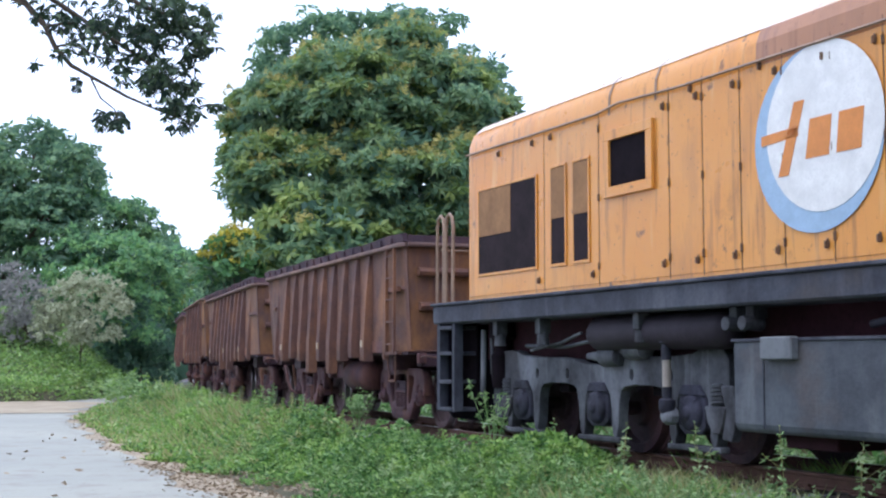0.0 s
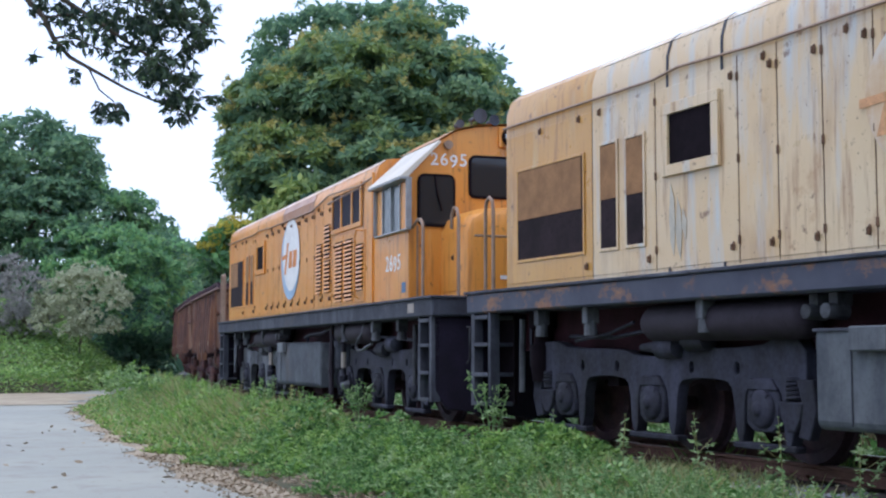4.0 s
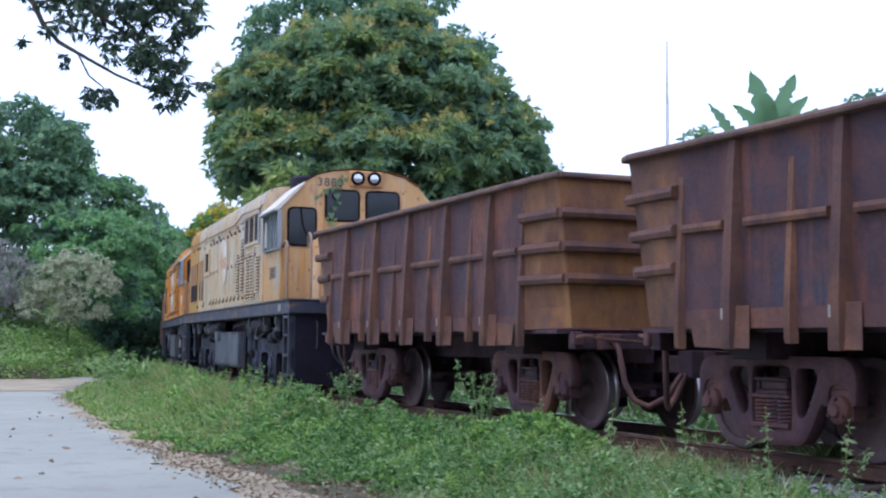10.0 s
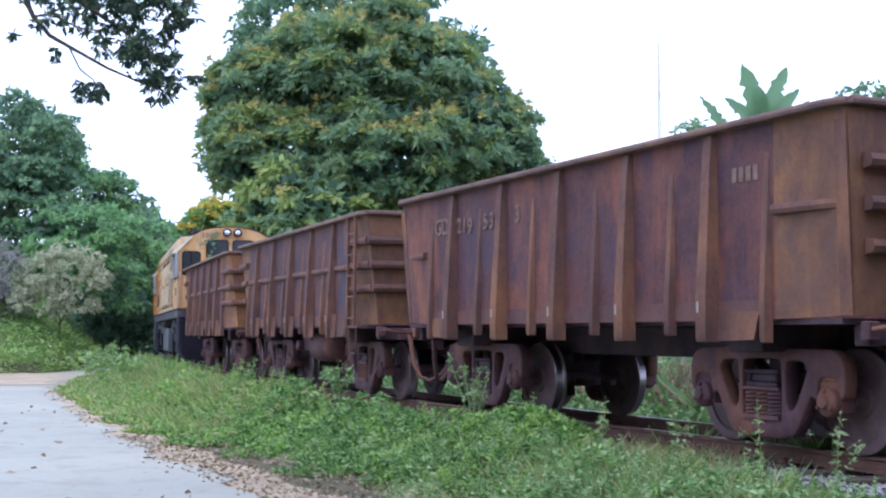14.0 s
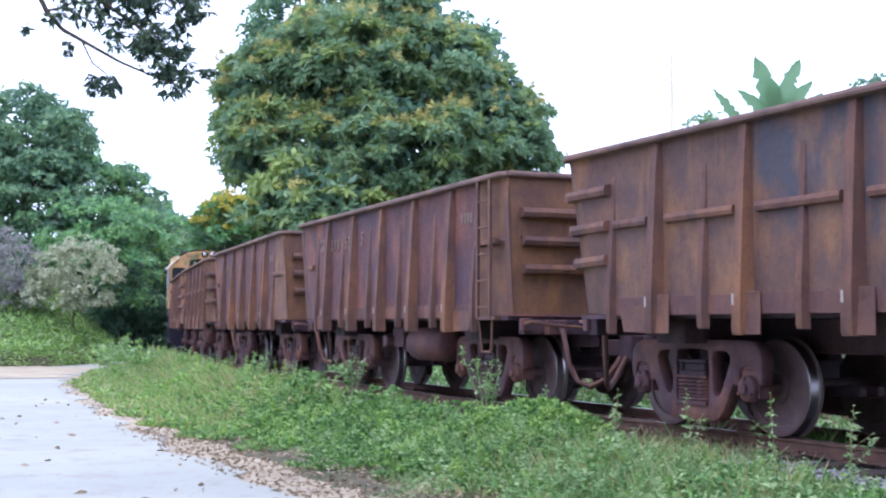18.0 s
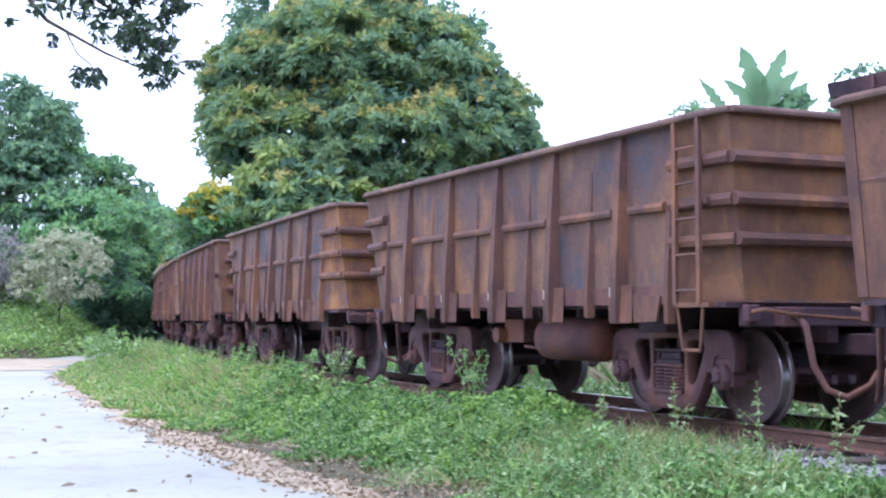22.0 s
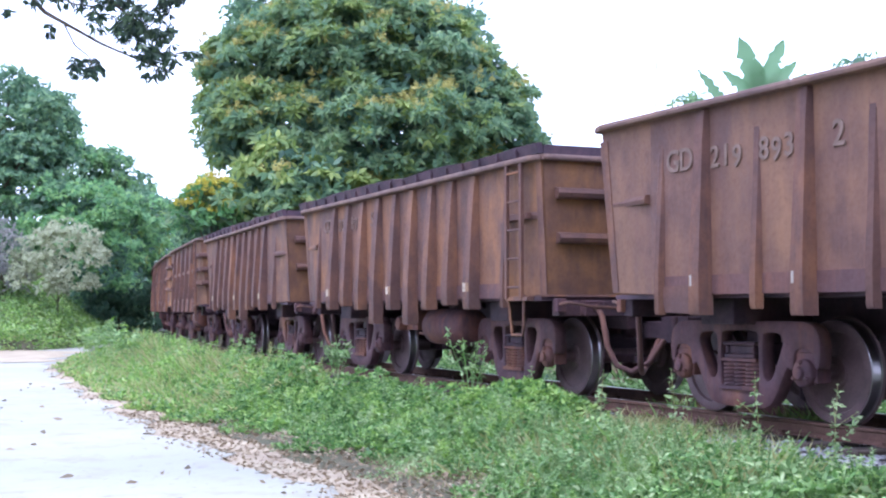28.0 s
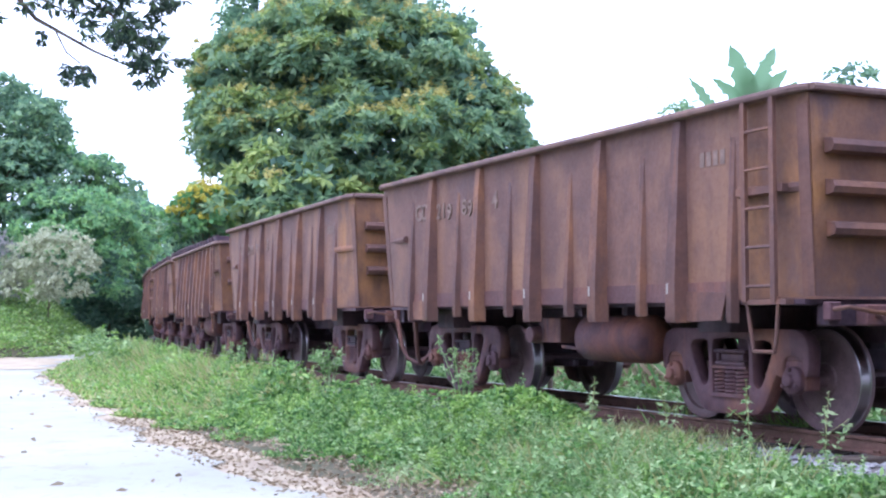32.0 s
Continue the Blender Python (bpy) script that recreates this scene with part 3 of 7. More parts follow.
def side_frame_mesh():
    """Cast three-piece side frame: flat top chord, sloping legs, two triangular windows, bolster opening and pedestal jaws."""
    right = [(.70, .83), (.86, .82), (.95, .77), (.99, .67), (.98, .46), (.925, .45), (.92, .57), (.86, .615), (.74, .615), (.68, .57), (.675, .44), (.625, .44), (.60, .47), (.44, .17), (.32, .10)]
    outer = rounded([(-x, z) for x, z in reversed(right)] + right, 2)
    window = [(.30, .70), (.33, .735), (.50, .735), (.555, .69), (.555, .64), (.43, .38), (.38, .33), (.33, .34), (.30, .40)]
    holes = [rounded(window, 1), rounded([(-x, z) for x, z in reversed(window)], 1), rounded([(-.25, .70), (-.21, .75), (.21, .75), (.25, .70), (.25, .28), (.22, .25), (-.22, .25), (-.25, .28)], 1)]
    return casting("side_frame", outer, holes, .79, .915, GRIME, 0.014)


def springs_mesh():
    g = Geo()
    for x in (-.145, 0.0, .145):
        pts = []
        for k in range(49):
            a = k * 2 * math.pi / 8
            pts.append((x + .082 * math.cos(a), .860 + .07 * math.sin(a), .285 + .20 * k / 48))
        g.tube(pts, .015, 5)
    g.box(-.24, .24, .77, .945, .245, .28).box(-.23, .23, .78, .93, .485, .51)
    return mesh_of("spring", g, GRIME, smooth=50)


def bolster_mesh():
    g = Geo()
    g.hexa([(-.22, -.74, .46), (.22, -.74, .46), (.22, .74, .46), (-.22, .74, .46), (-.2, -.74, .64), (.2, -.74, .64), (.2, .74, .64), (-.2, .74, .64)])
    for k in (1, -1):
        g.box(-.20, .20, k * .74, k * .925, .51, .55).box(-.215, .215, k * .74, k * .93, .62, .65).box(-.17, .17, k * .74, k * .895, .55, .62)
        for a in (-.19, .15):
            g.box(a, a + .04, k * .76, k * .92, .55, .62)
        g.box(-.11, .11, k * .55, k * .75, .62, .74)
    g.lathe([(.60, .30), (.80, .26)], "z", (0, 0, 0), 16)
    g.box(-1.3, 1.3, -.14, -.06, .36, .44).box(-1.3, 1.3, .06, .14, .36, .44)
    return mesh_of("bogie", g, DARK_RUST, 0.01)


def axle_box_mesh():
    g = Geo()
    g.box(-.12, .12, .74, .89, -.08, .16).plate([(-.10, .16), (.10, .16), (.06, .20), (-.06, .20)], "y", .78, .90)
    g.lathe([(.86, .115), (.93, .115), (.945, .10), (.955, .055), (.985, .05), (.99, .02)], "y", (0, 0, 0), 18)
    for a in (90, 210, 330):
        g.lathe([(.93, .022), (.97, .02)], "y", (.085 * math.cos(radians(a)), 0, .085 * math.sin(radians(a))), 6)
    return mesh_of("axle_box", g, GRIME, 0.006, 35)


def brake_mesh(k):
    g = Geo()
    if k:
        for y in (.53, -.53):
            g.plate([(k * .36, .18), (k * .42, .16), (k * .42, .62), (k * .36, .60)][:: k], "y", y - .05, y + .05)
        g.box(k * .39 - .03, k * .39 + .03, -.70, .70, .34, .40)
    return mesh_of("brake_gear", g, DARK_RUST, 0.006)


SIDE_FRAME, SPRINGS, BOLSTER, AXLE_BOX, BRAKE = side_frame_mesh(), springs_mesh(), bolster_mesh(), axle_box_mesh(), (brake_mesh(1), brake_mesh(-1))
SIDE_FRAME_FAR, SPRINGS_FAR, AXLE_BOX_FAR = flipped(SIDE_FRAME), flipped(SPRINGS), flipped(AXLE_BOX)
SPINNING = []


def bogie(parent, x):
    b = part("bogie", BOLSTER, None, parent, "cast three-piece freight bogie")
    b.matrix_local = pose(x, 0, 0)
    part("side_frame", SIDE_FRAME, None, b)
    part("side_frame", SIDE_FRAME_FAR, None, b)
    part("spring", SPRINGS, None, b)
    part("spring", SPRINGS_FAR, None, b)
    for me in BRAKE:
        part("brake_gear", me, None, b)
    for k in (AXLE, -AXLE):
        w = part("wheelset", WHEELSET, None, b, "pair of rusty wheels with polished treads")
        w.matrix_local = pose(k, 0, WHEEL_R)
        SPINNING.append((w, k, WHEEL_R))
        for me in (AXLE_BOX, AXLE_BOX_FAR):
            part("axle_box", me, None, b).matrix_local = pose(k, 0, WHEEL_R)
    return b


WHEELSET.materials.append(WHEEL_TREAD)
_bm = bmesh.new()
_bm.from_mesh(WHEELSET)
_n = len(_bm.faces)
_bm.from_mesh(TREAD)
_bm.faces.ensure_lookup_table()
for _i, _f in enumerate(_bm.faces):
    if _i >= _n:
        _f.material_index = 1
bmesh.ops.delete(_bm, geom=[f for f in _bm.faces if len(f.verts) > 20], context='FACES')
_bm.to_mesh(WHEELSET)
WHEELSET.polygons.foreach_set("use_smooth", [True] * len(WHEELSET.polygons))
WHEELSET.set_sharp_from_angle(angle=radians(32))
_bm.free()
HALF, PIVOT, PITCH = 4.08, 2.64, 9.37
TOP, SIDE_BOTTOM = 2.60, 1.06


def end_panel_geo(k, low):
    """The end panel of one side, which draws in towards the bottom (near side)."""
    g = Geo()
    if k:
        a = [(k * 3.28, 1.36, SIDE_BOTTOM), (k * 4.02, low, 1.08), (k * HALF, 1.36, TOP), (k * 3.28, 1.36, TOP)]
        b = [(x, y - .03, z) for x, y, z in a]
        g.hexa(b + a if k > 0 else a + b)
    return g


def post_geo(x, width, z0, z1, y=1.47, taper=True):
    """A pressed post with a narrow outer face, deep at the foot and shallow under the rim."""
    h = width / 2
    g = Geo()
    def ring(z, out, w):
        return [(x - w - .018, 1.355, z), (x - w, out, z), (x + w, out, z), (x + w + .018, 1.355, z)]
    k = 1.15 if taper else 1.0
    rings = [ring(z0, y - .012, h * k), ring(z0 + .03, y, h * k), ring(1.24, y, h * k), ring(1.75, y - .030, h), ring(z1 - .25, y - .062, h * .92), ring(z1, y - .085, h * .88)]
    return g.loft(rings)


def ladder_of(parent, x0, x1, z0, z1, y, step):
    """Two flat stringers and round rungs."""
    lad = part("ladder", Geo().box(x0 - .025, x0 + .025, y, y + .035, z0, z1), RUST_POST, parent, "rusty steel ladder")
    part("stringer", Geo().box(x1 - .025, x1 + .025, y, y + .035, z0, z1), RUST_POST, lad)
    z = z0 + .12
    while z < z1:
        part("rung", Geo().tube([(x0, y + .02, z), (x1, y + .02, z)], .014, 6), RUST_POST, lad)
        z += step
    return lad


def couplings(w, end):
    """Coupler head and the hanging brake hose at one end."""
    g = Geo()
    k = end
    g.box(k * 3.6, k * 4.45, -.09, .09, .62, .80)
    g.plate([(k * 4.40, -.16), (k * 4.62, -.20), (k * 4.70, -.05), (k * 4.62, .14), (k * 4.40, .16)][::k], "z", .58, .86)
    c = part("coupler", g, DARK_RUST, w, "grimy automatic coupler", 0.012)
    hose = Geo()
    hose.tube([(k * 4.0, .78, .93), (k * 4.22, .80, .95), (k * 4.32, .80, .86), (k * 4.36, .76, .55), (k * 4.44, .70, .36), (k * 4.56, .60, .30), (k * 4.66, .45, .40), (k * 4.69, .30, .62)], .030, 8)
    part("hose", hose, RUST_SKIRT, c, "rust-stained hanging brake hose", smooth=60)
    part("uncoupling_lever", Geo().tube([(k * 4.08, 1.16, .98), (k * 4.24, 1.14, 1.0), (k * 4.26, .9, .96), (k * 4.34, .25, .92), (k * 4.5, .12, .86)], .018, 6), RUST_POST, c, "", 0, 60)
    part("bracket", Geo().box(k * 4.0, k * 4.16, .68, .90, .86, 1.02), GRIME, c, "", 0.01)
    part("bracket", Geo().box(k * 4.02, k * 4.10, 1.08, 1.2, .90, 1.04), GRIME, c, "", 0.01)


def gondola(c, style, body, ladder, tank, marks="", digits=()):
    """An open ore wagon. style: 'railed' (mid rail and wrapped end ribs), 'plain', 'raised' (extension rim)."""
    label = {"railed": "rusty open ore wagon with mid rail, end ribs",
             "plain": "rusty brown open ore wagon with side posts",
             "raised": "rusty open ore wagon with a raised rim"}[style]
    w = thing("ore_wagon", label + (" and a ladder" if ladder else ""), "freight wagon", "wagons of the train")
    end_mat = RUST_ORANGE if style == "railed" and not ladder else RUST_AMBER
    rear_mat = RUST_AMBER if ladder or style != "railed" else RUST_ORANGE
    top = TOP if style != "raised" else 2.46
    low = 1.17 if style == "railed" else 1.27
    sheet_geo = Geo().box(-3.28, 3.28, 1.33, 1.36, SIDE_BOTTOM, TOP)
    for g in (sheet_geo, sheet_geo.mirrored()):
        part("side_sheet", g, body, w)
    for k in (1, -1):
        for g in (end_panel_geo(k, low), end_panel_geo(k, low).mirrored()):
            part("end_panel", g, rear_mat if k < 0 else RUST_BROWN if style == "railed" else body, w)
    for s in (1, -1):
        part("base_strip", Geo().box(-3.24, 3.24, s * 1.36, s * 1.368, SIDE_BOTTOM - .01, 1.21), RUST_SKIRT, w, "dusty purple-brown strip along the foot of the side")
    for k in (1, -1):
        g = Geo()
        g.hexa([(k * 3.99, .01 - low, 1.08), (k * 4.03, .01 - low, 1.08), (k * 4.03, low - .01, 1.08), (k * 3.99, low - .01, 1.08),
                (k * (HALF - .03), -1.35, TOP), (k * (HALF + .01), -1.35, TOP), (k * (HALF + .01), 1.35, TOP), (k * (HALF - .03), 1.35, TOP)])
        e = part("end_wall", g, end_mat if k < 0 else RUST_BROWN, w, "end wall streaked with orange rust")
        # end panels beside the wall take the same rust
        for z in ((2.24, 1.90, 1.575) if style == "railed" else (2.20, 1.89, 1.58) if style == "plain" else (2.12, 1.66)):
            f = (z - 1.08) / (TOP - 1.08)
            y, x = low + (1.36 - low) * f, 4.03 + .08 * f
            rib = Geo()
            prof = [(0, .06), (.07, .045), (.085, 0), (.07, -.045), (0, -.06)]
            if style == "railed":
                for s in (1, -1):
                    pts = [(k * 3.30, s * 1.36), (k * x, s * y)]
                    nx, ny = k * (y - 1.36) * -1, s * (x - 3.30)
                    l = math.hypot(nx, ny)
                    nx, ny = k * abs(nx) / l, s * abs(ny) / l
                    rib.loft([[(px + nx * o, py + ny * o, z + h) for o, h in prof] for px, py in pts])
                rib.loft([[(k * (x + o), yy, z + h) for o, h in prof] for yy in (-y - .05, y + .05)])
            else:
                rib.loft([[(k * (x + o * 1.2), yy, z + h) for o, h in prof] for yy in (-y + .12, y - .12)])
            part("end_rib", rib, RUST_POST, e, smooth=30)
    if style != "railed":
        for k in (1, -1):
            g = Geo()
            g.hexa([(k * x, y, z) for x, y, z in ((3.92, low + .013, 1.08), (4.035, low, 1.08), (4.035, low + .008, 1.08), (3.92, low + .021, 1.08), (3.97, 1.366, 2.5), (4.09, 1.366, 2.5), (4.09, 1.374, 2.5), (3.97, 1.374, 2.5))][::1])
            part("corner_strip", g, RUST_POST, w)
            part("corner_strip", g.mirrored(), RUST_POST, w)
    floor = Geo()
    floor.box(-3.95, 3.95, -1.3, 1.3, 1.02, 1.06)
    part("floor", floor, DARK_RUST, w, "ore-stained floor")
    frame = part("underframe", Geo().box(-4.0, 4.0, .18, .30, .72, 1.02), DARK_RUST, w, "grimy centre sill and cross members", 0.01)
    part("centre_sill", Geo().box(-4.0, 4.0, -.30, -.18, .72, 1.02), DARK_RUST, frame, "", 0.01)
    for k in (1, -1):
        part("end_beam", Geo().box(k * 3.9, k * 4.05, -1.15, 1.15, .86, 1.02), DARK_RUST, frame, "", 0.01)
        part("cross_member", Geo().box(k * PIVOT - .22, k * PIVOT + .22, -1.15, 1.15, .80, 1.02), DARK_RUST, frame, "", 0.01)
    # rim
    rim = Geo()
    prof = [(1.30, -.008), (1.46, -.008), (1.468, .02), (1.46, .048), (1.30, .048)]
    for s in (1, -1):
        rim.loft([[(x, s * (y + dy), top + z) for y, z in prof] for x, dy in ((-HALF - .05, -.06), (-HALF + .12, 0), (HALF - .12, 0), (HALF + .05, -.06))])
        rim.loft([[(s * (HALF - 1.36 + y), yy, top + z) for y, z in prof] for yy in (-1.38, 1.38)])
    part("top_rim", rim, RUST_RIM, w, "bent dusty top rim of the wagon body", 0.006)
    if style == "raised":
        ext = Geo()
        n = 18
        lift = [0.0 if i in (0, n) else random.uniform(-.025, .025) for i in range(n + 1)]
        for s in (1, -1):
            xs = [-HALF - .05 + (2 * HALF + .1) * i / n for i in range(n + 1)]
            ext.loft([[(x, s * 1.36, top + .055), (x, s * 1.42, top + .055), (x, s * 1.45, top + .16 + d), (x, s * 1.38, top + .17 + d)] for x, d in zip(xs, lift)])
            for x in xs[1:-1]:
                ext.box(x - .012, x + .012, s * 1.41, s * 1.46, top + .055, top + .14)
            ext.box(s * (HALF - .02), s * (HALF + .05), -1.36, 1.36, top + .055, top + .15)
        part("extension_rim", ext, DARK_RUST, w, "dark buckled extension rim")
    # posts
    if style == "raised":
        spec = [(x, .15, .93, True) for x in (2.48, 1.24, -.02, -1.24, -2.48)] + [(x, .14, .98, True) for x in (1.86, -1.86)] + [(x, .16, .74, True) for x in (.62, -.62)] + [(3.26, .07, .95, False), (-3.26, .07, .95, False)]
    else:
        spec = [(x, .10 if style == "railed" else .12, .88, True) for x in (2.5, 1.25, 0, -1.25, -2.5)] + [(x, .06, .93, True) for x in (1.83, .58, -.67, -1.92)] + [(3.26 if style == "railed" else 3.12, .06, .88, False), (-3.26 if style == "railed" else -3.20, .06, .88, False)]
    for x, wd, z0, tp in spec:
        deep = 1.49 if wd > .09 else 1.425
        g = post_geo(x, wd, z0, top - .02, deep, tp)
        part("side_post", g, RUST_POST, w, smooth=25)
        part("side_post", g.mirrored(), RUST_POST, w, smooth=25)
    # rails along the side
    prof = [(1.355, .045), (1.41, .035), (1.42, 0), (1.41, -.035), (1.355, -.045)]
    if style == "railed":
        edges = [3.2, 2.64, 2.36, 1.39, 1.11, .14, -.14, -1.11, -1.39, -2.36, -2.64, -3.2]
        for a, b in zip(edges[0::2], edges[1::2]):
            g = Geo().loft([[(x, y, 1.90 + z) for y, z in prof] for x in (a, b)])
            part("mid_rail", g, RUST_POST, w)
            part("mid_rail", g.mirrored(), RUST_POST, w)
    else:
        for k in (1, -1):
            g = Geo().loft([[(k * x, y + dy, 1.90 + z) for y, z in prof] for x, dy in ((3.3, 0), (4.0, -.09))])
            part("end_rail", g, RUST_POST, w)
            part("end_rail", g.mirrored(), RUST_POST, w)
    # reflective marks at the foot of the main posts
    for x in ((2.5, 1.25, 0, -1.25, -2.5) if style != "raised" else (2.48, -.02, -2.48)):
        if marks == "bars":
            part("white_mark", Geo().box(x + .025, x + .05, 1.49, 1.494, 1.12, 1.21), WHITE_MARK, w)
        elif marks == "blocks":
            part("cream_mark", Geo().box(x + .0, x + .08, 1.49, 1.494, 1.13, 1.23), CREAM_MARK, w)
            part("tan_mark", Geo().box(x - .08, x + .0, 1.49, 1.494, 1.13, 1.23), TAN_MARK, w)
    if style == "railed":
        for x in (2.5, 1.25, 0, -1.25, -2.5):
            for s in (1, -1):
                part("post_foot", Geo().hexa([(x - .20, s * 1.40, .885), (x + .06, s * 1.478, .885), (x + .06, s * 1.49, .885), (x - .20, s * 1.412, .885), (x - .17, s * 1.37, 1.23), (x + .06, s * 1.478, 1.23), (x + .06, s * 1.49, 1.23), (x - .17, s * 1.382, 1.23)]), RUST_POST, w, "", 0.004)
    if style != "raised":
        for x in (2.5, -2.5):
            k = 1 if x > 0 else -1
            foot = [(x + k * .05, .885), (x + k * .55, .90), (x + k * .62, 1.12), (x + k * .05, 1.14)][::k]
            part("foot_plate", Geo().plate(foot, "y", 1.362, 1.385), RUST_POST, w)
            part("foot_plate", Geo().plate(foot, "y", -1.385, -1.362), RUST_POST, w)
    if style == "plain":
        [part("lettering_bar", Geo().box(-3.10 + .09 * i, -3.04 + .09 * i, 1.363, 1.367, 2.16, 2.28), PALE_TEXT, w, "faded painted company mark") for i in range(4)]
    for text, x, z, size in digits:
        words(text, size, FAINT_TEXT if style == "raised" else PALE_TEXT, w, (x + .04, 1.368, z - (.09 if style == "plain" else 0.0)), (90, 0, 180), 0.006, bold=.004)
    if ladder:
        x = -3.60
        lad = ladder_of(w, x - .17, x + .17, 1.04, top + .02, 1.42, .30)
        step = Geo()
        step.tube([(x - .20, 1.42, 1.08), (x - .14, 1.40, .74), (x - .12, 1.40, .66), (x + .12, 1.40, .66), (x + .14, 1.40, .74), (x + .18, 1.42, 1.08)], .016, 6)
        step.box(x - .30, x + .20, 1.36, 1.44, 1.02, 1.06)
        part("step", step, RUST_POST, lad, "hanging step stirrup")
        brace = Geo().box(-3.85, -3.30, 1.36, 1.42, 1.87, 1.93)
        part("brace", brace, RUST_POST, lad)
    if tank:
        g = Geo()
        g.lathe([(-.62, .05), (-.60, .17), (-.52, .23), (.52, .23), (.60, .17), (.62, .05)], "x", (-.95, .95, .72), 18)
        r = part("air_reservoir", g, RUST_RED, w, "rusty cylindrical air reservoir", smooth=45)
        for a in (-1.35, -.55):
            part("strap", Geo().box(a - .03, a + .03, .72, 1.18, .94, 1.04), DARK_RUST, r)
        g = Geo()
        g.box(.15, .60, .75, 1.0, .66, .92).lathe([(0, .10), (.16, .09)], "y", (.62, .95, .74), 10)
        g.tube([(.6, .9, .75), (1.1, .9, .78), (1.5, .7, .8)], .025, 6).tube([(.2, .95, .62), (-.2, .95, .60), (-.4, .9, .7)], .02, 6)
        part("brake_valve", g, GRIME, w, "grimy brake valve and pipes", 0.008)
    for k in (1, -1):
        couplings(w, k)
        bogie(w, PIVOT if k > 0 else .09 - PIVOT)
    VEHICLES.append((w, c, PIVOT))
    return w


VEHICLES = []


# ---- locomotives ----
LOCO_R = 0.457
HOOD_LOW = [(1.37, 1.62), (1.37, 3.36), (1.36, 3.49), (1.31, 3.61), (1.20, 3.70), (.62, 3.78), (0, 3.80)]
HOOD = [(1.37, 1.62), (1.37, 3.42), (1.365, 3.58), (1.32, 3.72), (1.22, 3.80), (.62, 3.87), (0, 3.89)]
CAB = [(1.40, 1.62), (1.40, 3.27), (1.00, 3.72), (.74, 3.88), (.42, 3.96), (0, 3.99)]


def arch(half, wider=0.0):
    return half + [(-y - wider, z) for y, z in reversed(half[:-1])]


def loco_wheels():
    g = Geo()
    for k in (1, -1):
        g.lathe([(k * a, r) for a, r in [(.62, .07), (.62, .16), (.57, .19), (.55, .34), (.61, .37), (.61, LOCO_R), (.51, LOCO_R + .002), (.50, LOCO_R + .03), (.47, LOCO_R + .03), (.47, .07)]], "y", (0, 0, 0), 36)
    g.lathe([(-1.0, .07), (1.0, .07)], "y", (0, 0, 0), 12)
    return mesh_of("wheelset", g, DARK_RUST, smooth=24)


LOCO_WHEELS = loco_wheels()
LATCH = mesh_of("latch", Geo().plate([(.020 * math.cos(q * .785), .042 * math.sin(q * .785)) for q in range(8)], "y", 0, .012).box(-.010, .010, .01, .035, -.035, .02), HAND_DARK, 0.003)
SLAT = mesh_of("slat", Geo().hexa([(-.5, -.004, -.022), (.5, -.004, -.022), (.5, .022, -.026), (-.5, .022, -.026), (-.5, -.004, .004), (.5, -.004, .004), (.5, .006, -.002), (-.5, .006, -.002)]), ORANGE)
SLAT_PALE = SLAT.copy()
SLAT_PALE.materials[0] = YELLOW
HINGE = mesh_of("hinge", Geo().box(-.014, .014, 0, .012, -.035, .035).box(-.005, .005, .010, .018, -.03, .03), HAND_DARK, 0.003)


